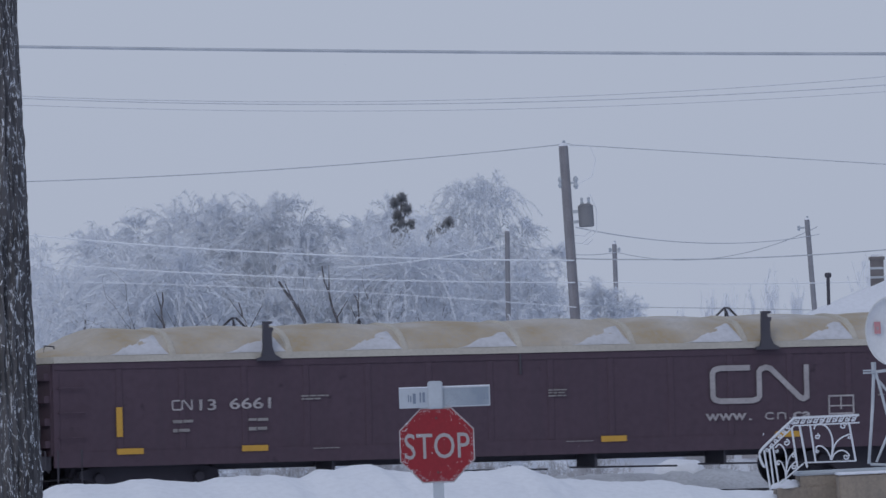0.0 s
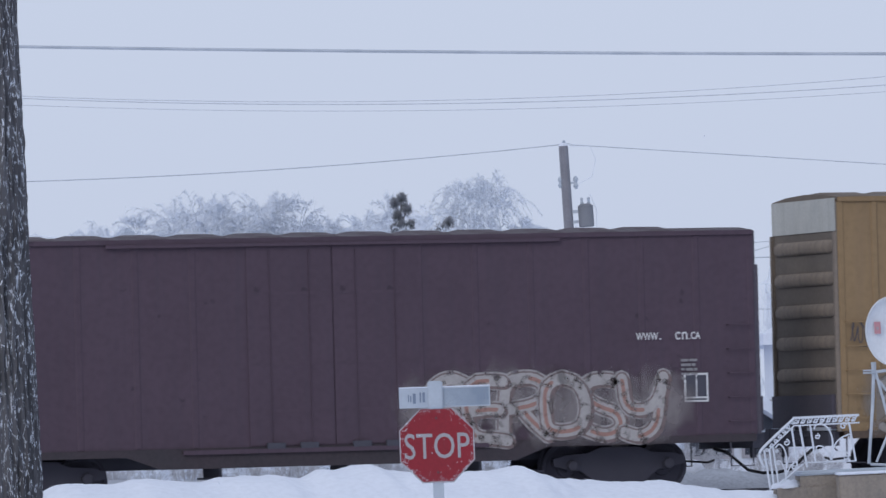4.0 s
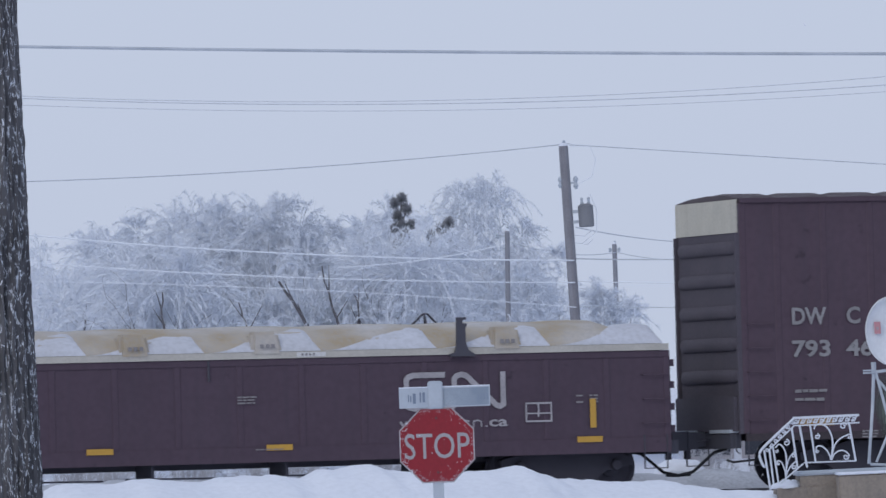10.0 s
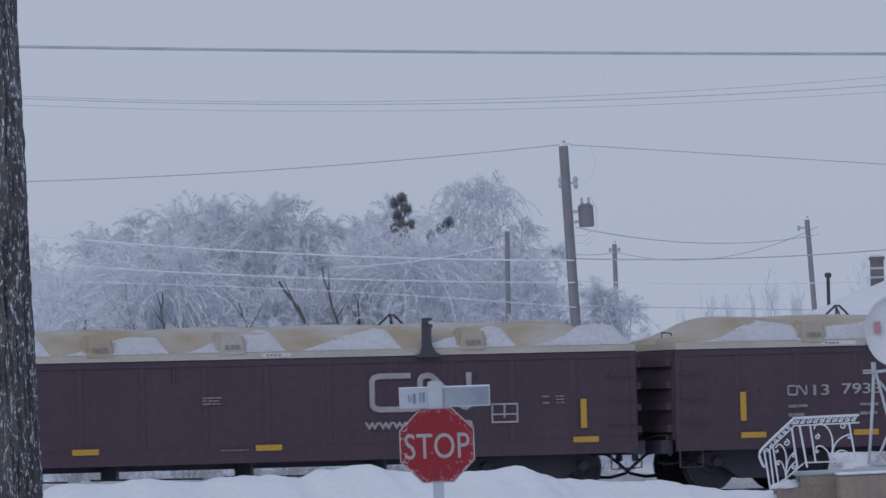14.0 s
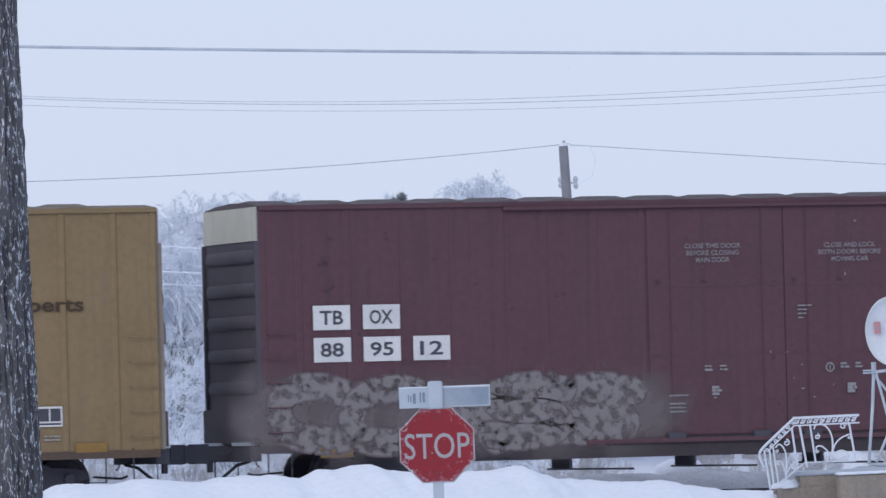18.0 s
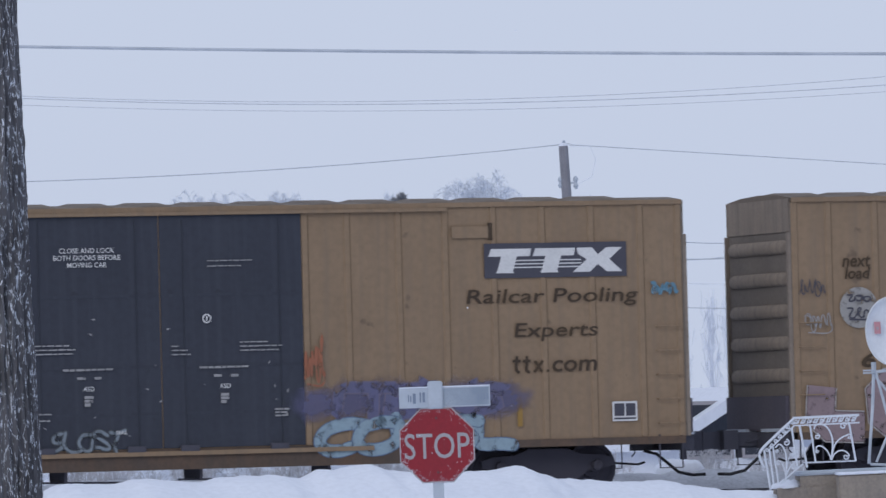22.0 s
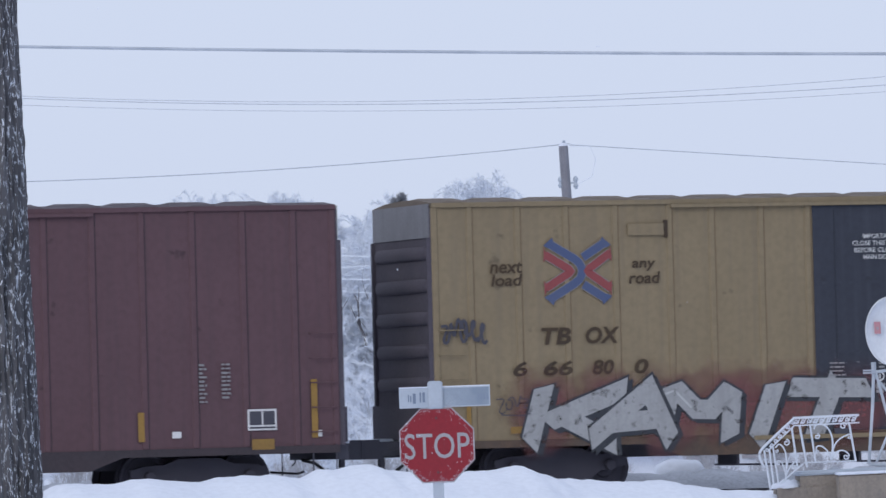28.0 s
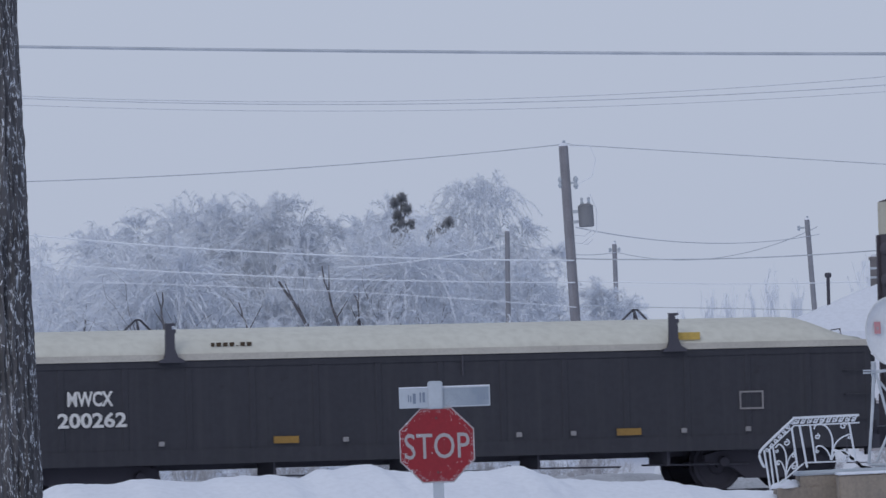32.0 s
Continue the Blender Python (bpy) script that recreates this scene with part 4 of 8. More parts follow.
for cx, cz, r, a0, tn in ((0.312, 0.506, 0.040, 1.4, -1.15), (0.301, 0.299, 0.024, 0.5, -1.10), (0.691, 0.639, 0.051, 0.2, 1.25), (0.765, 0.473, 0.024, 1.0, -1.00), (0.707, 0.200, 0.043, 0.6, -1.20), (-0.125, 0.439, 0.048, 1.6, -1.20), (-0.269, 0.325, 0.024, 1.2, -1.00), (-0.259, 0.151, 0.021, 0.5, -1.00), (-0.035, 0.249, 0.027, 0.2, 1.10), (-0.040, 0.095, 0.035, 0.6, -1.10), (-0.453, 0.125, 0.024, 1.2, -1.00)):
    iron(curl(cx, cz, r, a0, tn), 0.010, "scroll")
# the frieze: small linked scrolls under both rails
for k in range(10):
    x = 0.03 + 0.09 * k
    iron(curl(x, 0.732, 0.034, 0.3 + k % 2 * 3.1, 1.2 if k % 2 else -1.2, 14), 0.009, "scroll")
    iron([(x - 0.035, 0, 0.70), (x + 0.01, 0, 0.715), (x + 0.05, 0, 0.765)], 0.008, "scroll")
    if k < 7:
        sx, sz = -0.03 - 0.062 * k, 0.725 - 0.062 * k
        iron(curl(sx, sz, 0.030, 0.3 + k % 2 * 3.1, 1.2 if k % 2 else -1.2, 14), 0.009, "scroll")

# satellite dish on a tripod of frosted pipe beside the porch
dish = thing("satellite_dish", pose(6.34, 108.6, 1.58, 0, -1.2, 0), "white oval satellite dish on a frosted pipe tripod", "satellite dish")
bm = bmesh.new()
lathe(bm, [(0.05, 0.14), (0.2, 0.12), (0.34, 0.07), (0.44, 0.0), (0.47, -0.05), (0.465, -0.07), (0.43, -0.02), (0.33, 0.03), (0.18, 0.07), (0.05, 0.085)], "y", 48, (0, 0, 0))
for v in bm.verts:
    v.co.x = v.co.x * 0.82 + 0.06
    v.co.z = v.co.z * 1.06 + 1.93
part("reflector", bm, material("white_dish_enamel", (0.68, 0.71, 0.76), (0.58, 0.61, 0.67), 0.5, 0, 5, 0.4), dish, smooth=True)
bm = bmesh.new()
box(bm, -0.19, -0.10, -0.012, 0.0, 1.90, 2.07)
part("sticker", bm, material("faded_red_sticker", (0.45, 0.16, 0.20), (0.55, 0.4, 0.42), 0.6, 0, 12, 0.5), dish)
bm = bmesh.new()
box(bm, -0.16, -0.13, -0.014, -0.012, 1.96, 2.00)
part("sticker_mark", bm, SIGN_WHITE, dish)
for pts, r in (([(-0.22, 0.1, 1.50), (-0.22, 0.1, 1.36)], 0.035), ([(-0.22, 0.1, 1.42), (-0.26, 0.1, 0.9), (-0.36, 0.0, 0.06)], 0.024), ([(-0.20, 0.1, 1.38), (-0.05, 0.1, 0.7), (0.02, 0.1, 0.45)], 0.02),
               ([(0.3, 0.1, 1.2), (0.0, 0.1, 0.6), (-0.25, 0.0, 0.08)], 0.02), ([(-0.34, 0.0, 0.05), (0.0, 0.0, 0.02), (0.5, 0.0, 0.05)], 0.022), ([(-0.2, 0.1, 1.36), (0.3, 0.1, 1.40)], 0.022),
               ([(-0.24, 0.1, 1.34), (0.1, 0.2, 0.9), (0.45, 0.3, 0.05)], 0.02), ([(-0.38, 0, 1.385), (-0.22, 0.05, 1.385)], 0.012), ([(-0.38, 0, 1.35), (-0.22, 0.05, 1.35)], 0.012)):
    part("pipe", tube(bmesh.new(), pts, r, 8), STEEL, dish)


# ---------------------------------------------------------------- houses beyond the track
# snow toned down so the far roof fades toward the sky, haze as colour
ROOF_SNOW = material("hazed_roof_snow", (0.70, 0.735, 0.82), (0.64, 0.675, 0.76), 0.9, 0, 3, 0.4)

def snowy_house(x, y, z, wide, deep, eave, peak, label, turn=0.0, hip=0.0):
    h = thing("house", pose(x, y, z, 0, 0, turn), label, "house", "houses")
    bm = bmesh.new()
    v = [bm.verts.new(p) for p in ((-wide / 2, 0, -0.3), (wide / 2, 0, -0.3), (wide / 2, 0, eave), (0, 0, peak), (-wide / 2, 0, eave),
                                   (-wide / 2, deep, -0.3), (wide / 2, deep, -0.3), (wide / 2, deep, eave), (0, deep, peak), (-wide / 2, deep, eave))]
    if hip:
        v[3].co.z = v[8].co.z = eave
    for f in ((0, 1, 2, 3, 4), (9, 8, 7, 6, 5), (0, 4, 9, 5), (1, 6, 7, 2), (0, 5, 6, 1)):
        bm.faces.new([v[i] for i in f])
    part("wall", bm, SIDING, h)
    e, k = wide / 2 + 0.4, (peak - eave) / (wide / 2)
    low = peak - k * e
    if hip:
        slopes = [[(0, hip, peak), (-e, -0.4, low), (-e, deep + 0.4, low), (0, deep - hip, peak)], [(0, hip, peak), (e, -0.4, low), (e, deep + 0.4, low), (0, deep - hip, peak)],
                  [(0, hip, peak), (-e, -0.4, low), (e, -0.4, low)], [(0, deep - hip, peak), (-e, deep + 0.4, low), (e, deep + 0.4, low)]]
    else:
        slopes = [[(0, -0.4, peak), (q * e, -0.4, low), (q * e, deep + 0.4, low), (0, deep + 0.4, peak)] for q in (-1, 1)]
    for q in slopes:
        bm = bmesh.new()
        lo = [bm.verts.new(p) for p in q]
        hi = [bm.verts.new((p[0], p[1], p[2] + 0.28)) for p in q]
        bm.faces.new(lo)
        bm.faces.new(hi[::-1])
        for n in range(len(q)):
            m = (n + 1) % len(q)
            bm.faces.new((lo[n], hi[n], hi[m], lo[m]))
        part("roof", bm, ROOF_SNOW, h, "roof slope under thick snow")
    for wx in (-wide * 0.25, wide * 0.2):
        w = part("window", box(bmesh.new(), wx - 0.5, wx + 0.5, -0.05, -0.01, 1.0, 2.1), BLACK_DOOR, h)
        part("window_frame", ring(bmesh.new(), [(wx - 0.58, 0.92), (wx + 0.58, 0.92), (wx + 0.58, 2.18), (wx - 0.58, 2.18)], [(wx - 0.5, 1.0), (wx + 0.5, 1.0), (wx + 0.5, 2.1), (wx - 0.5, 2.1)], -0.055), SIGN_WHITE, w)
    return h


house = snowy_house(13.3, 190, 0.6, 10.0, 9.0, 3.79, 5.8, "white house with a low hipped roof deep in snow", hip=3.2)
bm = bmesh.new()
box(bm, -2.54, -2.22, 2.0, 2.45, 4.4, 5.72)
box(bm, -2.57, -2.19, 1.97, 2.48, 5.72, 5.80)
part("chimney", bm, BRICKWORK, house, "dark brick chimney with frosted courses")
bm = bmesh.new()
box(bm, -2.52, -2.24, 2.02, 2.43, 5.80, 5.86)
part("snow_cap", bm, SNOW, house)
for z in (5.25, 5.48):
    part("frosted_course", box(bmesh.new(), -2.55, -2.21, 1.99, 2.46, z, z + 0.06), STEEL, house)
bm = bmesh.new()
tube(bm, [(-3.68, 1.0, 4.2), (-3.68, 1.0, 5.28)], 0.045, 10)
lathe(bm, [(0.06, 5.28), (0.085, 5.31), (0.085, 5.38), (0.05, 5.41)], sides=10, at=(-3.68, 1.0, 0))
part("vent_pipe", bm, BLACK, house, "dark metal vent pipe")
shed = snowy_house(6.3, 165, 0.6, 3.0, 3.5, 1.35, 2.2, "small pale shed under a snow-laden roof", 25)


# ---------------------------------------------------------------- snow in the air
def flakes(name, count, seed, size, spot, mat):
    """Many tiny three-sided flakes as one mesh; spot gives each one's place."""
    gen = np.random.RandomState(seed)
    P = spot(gen, count)
    V = (P[:, None, :] + gen.normal(0, 1, (count, 3, 3)) * (size * gen.uniform(0.5, 1.4, (count, 1, 1)))).reshape(-1, 3)
    me = bpy.data.meshes.new(name)
    me.from_pydata(V.tolist(), [], np.arange(count * 3).reshape(-1, 3).tolist())
    me.materials.append(mat)
    return me


POWDER = []


def puff_mesh(seed):
    """One lumpy open shell of drifting snow dust, about a metre in radius before it is sized."""
    bm = bmesh.new()
    bmesh.ops.create_icosphere(bm, subdivisions=4, radius=1.0)
    bmesh.ops.delete(bm, geom=[v for v in bm.verts if v.co.y > 0.02], context="VERTS")
    for v in bm.verts:
        k = 1 + 0.18 * noise.noise(v.co * 1.7 + Vector((seed, 0, 0)))
        v.co = Vector((v.co.x * k, v.co.y * 0.35 * k, v.co.z * k))
    return finish(bm, "puff", MIST, True)


PUFFS = [puff_mesh(3.1 * k) for k in range(4)]
for k, (start, long, high, count) in enumerate(((-38.5, 9.5, 1.5, 20), (-216.0, 10.5, 1.3, 18), (-206.0, 9.0, 1.5, 16))):
    dust = thing("powder_snow", Matrix.Identity(4), "fine powder snow whirled up beside the wheels", "blowing snow", "blowing snow")
    gen = random.Random(40 + k)
    for i in range(count):
        size = Matrix.Diagonal((gen.uniform(0.9, 1.7), 0.6, gen.uniform(0.55, 1.1), 1))
        place("puff", PUFFS[i % 4], dust, pose(long * (i + 0.5) / count, -1.72 - 0.06 * (i % 7), 0.5 + high * gen.random() ** 1.6, 0, gen.uniform(-25, 25), 0) @ size)
    POWDER.append((dust, start))

snowfall = new("snowfall", flakes("snowfall", 900, 77, 0.0026, lambda gen, n: np.stack([gen.uniform(-13, 1.6, n), gen.uniform(9, 26, n), gen.uniform(1.0, 31.0, n)], axis=1), SNOW))
tagged(snowfall, "sparse small snowflakes drifting down", "snowfall", kind="stuff")


# ---------------------------------------------------------------- rolling stock: shared pieces
# In a car's space x runs from its left end along the track, y is 0 on the centre line (the camera's side is -y), z is 0 on the rail.
HALF = 1.475
FACE = -HALF - 0.026
SHARED = {}
TINTS = {}


def shared(key, make):
    if key not in SHARED:
        SHARED[key] = make()
    return SHARED[key]


def tint(c, worn=0.40):
    """Sprayed paint of one colour; worn: how much of it has weathered away."""
    key = (c, worn)
    if key not in TINTS:
        TINTS[key] = material("spray_paint", c, tuple(min(1, x * 0.72 + 0.035) for x in c), 0.8, 0, 4, 0.6, 0.5, tuple(x * 0.6 + 0.04 for x in c), worn=worn)
    return TINTS[key]


def overspray(c):
    """Paint fogged on from afar: full in the middle of its patch, nothing at the rim."""
    key = (c, "fog")
    if key not in TINTS:
        m = material("fogged_spray_paint", c, tuple(x * 0.8 + 0.02 for x in c), 0.85, 0, 4, 0.5)
        n, l = m.node_tree.nodes, m.node_tree.links
        co, ball, grain, add, cut = n.new("ShaderNodeTexCoord"), n.new("ShaderNodeTexGradient"), n.new("ShaderNodeTexNoise"), n.new("ShaderNodeMath"), n.new("ShaderNodeMapRange")
        ball.gradient_type = "SPHERICAL"
        grain.inputs["Scale"].default_value, grain.inputs["Detail"].default_value = 2.2, 5
        add.operation = "ADD"
        cut.inputs["From Min"].default_value, cut.inputs["From Max"].default_value, cut.inputs["To Max"].default_value = 0.62, 1.15, 0.72
        l.new(co.outputs["Object"], ball.inputs["Vector"])
        l.new(co.outputs["Object"], grain.inputs["Vector"])
        l.new(ball.outputs["Fac"], add.inputs[0])
        l.new(grain.outputs["Fac"], add.inputs[1])
        l.new(add.outputs[0], cut.inputs["Value"])
        l.new(cut.outputs[0], n["Principled BSDF"].inputs["Alpha"])
        TINTS[key] = m
    return TINTS[key]


def fog(parent, x, z, rx, rz, colour, y):
    """One soft-edged patch of sprayed colour."""
    key = ("fog_patch", colour)
    me = shared(key, lambda: finish(poly(bmesh.new(), [(math.cos(math.pi * k / 16), math.sin(math.pi * k / 16)) for k in range(32)], 0.0), "fog", overspray(colour)))
    return place("graffiti_cloud", me, parent, pose(x, y, max(z, 0.66 + rz * 0.75)) @ Matrix.Diagonal((rx, 1, rz, 1)), "sprayed colour cloud behind graffiti")


def wheel_mesh():
    return finish(lathe(bmesh.new(), [(0.10, -0.08), (0.16, -0.07), (0.18, -0.02), (0.36, -0.03), (0.40, -0.065), (0.455, -0.065), (0.462, 0.06), (0.49, 0.065), (0.49, 0.09), (0.38, 0.09), (0.34, 0.03), (0.1, 0.05)], "y", 20), "wheel", TRUCK)


def frame_mesh():
    bm = bmesh.new()
    prof = [(-1.22, 0.50), (-1.22, 0.62), (-1.0, 0.68), (-0.62, 0.70), (-0.35, 0.80), (0.35, 0.80), (0.62, 0.70), (1.0, 0.68), (1.22, 0.62), (1.22, 0.50),
            (1.0, 0.44), (0.72, 0.40), (0.45, 0.20), (-0.45, 0.20), (-0.72, 0.40), (-1.0, 0.44)]
    a = [bm.verts.new((x, -0.07, z)) for x, z in prof]
    b = [bm.verts.new((x, 0.07, z)) for x, z in prof]
    bm.faces.new(a)
    bm.faces.new(b[::-1])
    for i in range(len(prof)):
        j = (i + 1) % len(prof)
        bm.faces.new((a[i], b[i], b[j], a[j]))
    return finish(bm, "side_frame", TRUCK)


def spring_mesh():
    bm = bmesh.new()
    for k in range(3):
        pts = [(0.09 * (k - 1) + 0.045 * math.cos(i * 0.9), 0.045 * math.sin(i * 0.9), 0.26 + 0.024 * i) for i in range(11)]
        tube(bm, pts, 0.014, 4)
    return finish(bm, "spring", TRUCK)


def axle_mesh():
    return finish(tube(bmesh.new(), [(0, -0.95, 0), (0, 0.95, 0)], 0.075, 10), "axle", TRUCK)


def cap_mesh():
    return finish(lathe(bmesh.new(), [(0.06, -0.1), (0.09, -0.09), (0.10, 0.03)], "y", 12), "bearing_cap", TRUCK)


def truck(car, x):
    t = part("truck", shared("bolster", lambda: finish(box(bmesh.new(), -0.2, 0.2, -1.05, 1.05, 0.45, 0.72), "bolster", TRUCK)), None, car, "cast steel truck with two axles")
    t.matrix_basis = pose(x, 0, 0)
    for y in (-1.0, 1.0):
        place("side_frame", shared("side_frame", frame_mesh), t, pose(0, y, 0))
        place("spring", shared("spring", spring_mesh), t, pose(0, y, 0))
        for dx in (-0.89, 0.89):
            place("bearing_cap", shared("bearing_cap", cap_mesh), t, pose(dx, y + (-0.08 if y < 0 else 0.08), 0.50, 0, 0, 0 if y < 0 else 180))
    for dx in (-0.89, 0.89):
        place("axle", shared("axle", axle_mesh), t, pose(dx, 0, 0.457))
        for y in (-0.7535, 0.7535):
            place("wheel", shared("wheel", wheel_mesh), t, pose(dx, y, 0.457, 0, 0, 0 if y < 0 else 180))


def coupler_mesh():
    bm = bmesh.new()
    box(bm, -0.62, 0.0, -0.12, 0.12, 0.76, 1.0)
    box(bm, -0.85, -0.58, -0.17, 0.15, 0.70, 1.04)
    box(bm, -1.02, -0.82, 0.02, 0.17, 0.72, 1.02)
    box(bm, -0.55, -0.47, -0.06, 0.06, 0.55, 0.76)
    return finish(bm, "coupler", BLACK)


def hose_mesh():
    bm = bmesh.new()
    tube(bm, [(0.1, -0.35, 0.72), (-0.15, -0.38, 0.66), (-0.35, -0.38, 0.50), (-0.55, -0.36, 0.33), (-0.8, -0.3, 0.27), (-1.02, -0.25, 0.28)], 0.028, 8)
    tube(bm, [(0.5, -0.9, 0.52), (0.0, -0.9, 0.48), (-0.12, -0.88, 0.52)], 0.022, 6)
    return finish(bm, "air_hose", RUBBER, True)


def lever_mesh():
    bm = bmesh.new()
    tube(bm, [(-0.12, -1.35, 0.98), (-0.14, -0.9, 0.98), (-0.2, -0.3, 0.9), (-0.5, -0.05, 0.8)], 0.014, 6)
    tube(bm, [(-0.12, -1.35, 0.98), (-0.12, -1.36, 0.68), (-0.06, -1.36, 0.62)], 0.014, 6)
    return finish(bm, "uncoupling_lever", BLACK)


def rung_mesh(mat):
    return finish(tube(bmesh.new(), [(0, 0.06, 0), (0, 0, 0), (0.44, 0, 0), (0.44, 0.06, 0)], 0.013, 6), "rung", mat)


def car_ends(car, length, paint, rungs=5, stirrup=0.42):
    """Couplers, hoses, levers, grab irons and steps at both ends."""
    for m in (Matrix.Identity(4), pose(length, 0, 0, 0, 0, 180)):
        place("coupler", shared("coupler", coupler_mesh), car, m)
        place("air_hose", shared("air_hose", hose_mesh), car, m, "black rubber brake hose")
        place("uncoupling_lever", shared("uncoupling_lever", lever_mesh), car, m)
    for x0 in (0.06, length - 0.5):
        for y in (-HALF - 0.01, HALF + 0.01):
            place("stirrup_step", shared("stirrup", lambda: finish(tube(bmesh.new(), [(0, 0, 1.0), (0, 0, stirrup), (0.42, 0, stirrup), (0.42, 0, 1.0)], 0.016, 6), "stirrup_step", BLACK)), car, pose(x0, y, 0))
    for x0 in (0.08, length - 0.52):
        for k in range(rungs):
            place("rung", shared(("rung", paint.name), lambda: rung_mesh(paint)), car, pose(x0, -HALF - 0.075, 1.2 + 0.42 * k))
            place("rung", shared(("rung", paint.name), lambda: rung_mesh(paint)), car, pose(x0 + 0.44, HALF + 0.075, 1.2 + 0.42 * k, 0, 0, 180))


# ---------------------------------------------------------------- painted marks
def mark(parent, name, bm, mat, label=""):
    return part(name, bm, mat, parent, label)


def stencil(parent, lines, xc, ztop, height, step, mat, wide=0.73, y=None, bold=0.006):
    """Centred lines of small capitals as one painted mark."""
    y = FACE - 0.024 if y is None else y
    for i, text in enumerate(lines):
        w = wide * height * len(text) * 1.12
        lettering(parent, text, xc - w / 2, xc + w / 2, ztop - step * i - height, ztop - step * i, y, mat, "stencilled_line", bold)


def small_print(parent, x, z, rows, mat, y=None, step=0.055, h=0.03):
    """Lines too small to read: plain bars. rows: the width of each line."""
    y = FACE if y is None else y
    bm = bmesh.new()
    gen = random.Random(int(x * 100) + int(z * 100) * 7)
    for i, w in enumerate(rows):
        a = x
        while a < x + w - 0.02:
            b = min(x + w, a + gen.uniform(0.05, 0.16) * max(1.0, h / 0.04))
            plates(bm, [(a, b, z - i * step - h * gen.uniform(0.75, 1.0), z - i * step)], y)
            a = b + 0.018
    return tagged(mark(parent, "small_print", bm, INK_WORN if mat is INK_WHITE else mat), kind="stuff")


def bar_word(parent, x0, x1, z, h, widths, mat, y=None):
    """Writing too small to read, set as plain bars."""
    y = FACE if y is None else y
    total = sum(widths) + 0.28 * len(widths)
    k, x = (x1 - x0) / total, x0
    for w in widths:
        mark(parent, "address_bar", plates(bmesh.new(), [(x, x + w * k, z, z + h * (0.25 if w < 0.5 else 1.0))], y), mat)
        x += (w + 0.28) * k


def owner_shapes(parent, kind, x0, x1, z, h, mat):
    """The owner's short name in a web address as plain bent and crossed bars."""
    y, w = FACE - 0.003, x1 - x0
    bm = bmesh.new()
    P = lambda u, v: (x0 + u * w, z + v * h)
    if kind == "arcs":
        t = h * 0.20
        strip(bm, [P(0.42, 0.80), P(0.30, 0.92), P(0.14, 0.90), P(0.05, 0.68), P(0.05, 0.32), P(0.14, 0.10), P(0.30, 0.08), P(0.42, 0.20)], t, y)
        strip(bm, [P(0.60, 0.0), P(0.60, 0.92)], t, y - 0.0004)
        strip(bm, [P(0.60, 0.70), P(0.70, 0.90), P(0.86, 0.90), P(0.95, 0.70), P(0.95, 0.0)], t, y - 0.0008)
    else:
        t = h * 0.17
        for k, u in enumerate((0.12, 0.45)):
            strip(bm, [P(u + 0.03, 1.0), P(u, 0.15), P(u + 0.06, 0.02), P(u + 0.12, 0.04)], t, y - 0.0008 * k)
            strip(bm, [P(u - 0.11, 0.70), P(u + 0.15, 0.70)], t, y - 0.0004 - 0.0008 * k)
        strip(bm, [P(0.70, 0.0), P(1.0, 0.70)], t, y - 0.002)
        strip(bm, [P(0.73, 0.70), P(0.97, 0.0)], t, y - 0.0024)
    mark(parent, "owner_shapes", bm, mat)


def web_address(parent, kind, x0, x1, z, h, mat, shear=0.0, caps=False, gap=0.12):
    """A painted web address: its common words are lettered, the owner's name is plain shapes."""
    w, y = x1 - x0, FACE - 0.003
    if kind == "arcs":
        half = w * (1 - gap) / 2
        lettering(parent, "WWW" if caps else "www", x0, x0 + half * 0.88, z, z + h, y, mat, "address", 0.02)
        mark(parent, "address_dot", plates(bmesh.new(), [(x0 + half * 0.93, x0 + half * 0.99, z, z + h * 0.2)], y), mat)
        a = x1 - half
        owner_shapes(parent, "arcs", a, a + half * 0.47, z, h, mat)
        mark(parent, "address_dot", plates(bmesh.new(), [(a + half * 0.53, a + half * 0.58, z, z + h * 0.2)], y), mat)
        lettering(parent, "CA" if caps else "ca", a + half * 0.61, x1, z, z + h, y, mat, "address", 0.02)
    else:
        owner_shapes(parent, "crosses", x0, x0 + w * 0.36, z, h, mat)
        mark(parent, "address_dot", plates(bmesh.new(), [(x0 + w * 0.40, x0 + w * 0.43, z, z + h * 0.15)], y), mat)
        lettering(parent, "com", x0 + w * 0.47, x1, z, z + h * 0.72, y, mat, "address", 0.012, shear)


def railway_emblem(parent, x0, x1, z0, z1, mat):
    w, h = x1 - x0, z1 - z0
    t = h * 0.145
    a = t / 2
    P = lambda u, v: (x0 + a + u * (w - 2 * a), z0 + a + v * (h - 2 * a))
    pts = [P(0.40, 1), P(0.08, 1), P(0.02, 0.95), P(0.0, 0.86), P(0.0, 0.14), P(0.02, 0.05), P(0.08, 0), P(0.42, 0), P(0.475, 0.05), P(0.495, 0.14), P(0.495, 0.86), P(0.515, 0.95), P(0.57, 1.0), P(0.62, 0.96),
           P(0.93, 0.05), P(0.965, 0.02), P(1.0, 0.08), P(1.0, 1.06)]
    return mark(parent, "railway_emblem", strip(bmesh.new(), pts, t, FACE - 0.003), mat, "painted angular double-letter railway emblem shape")


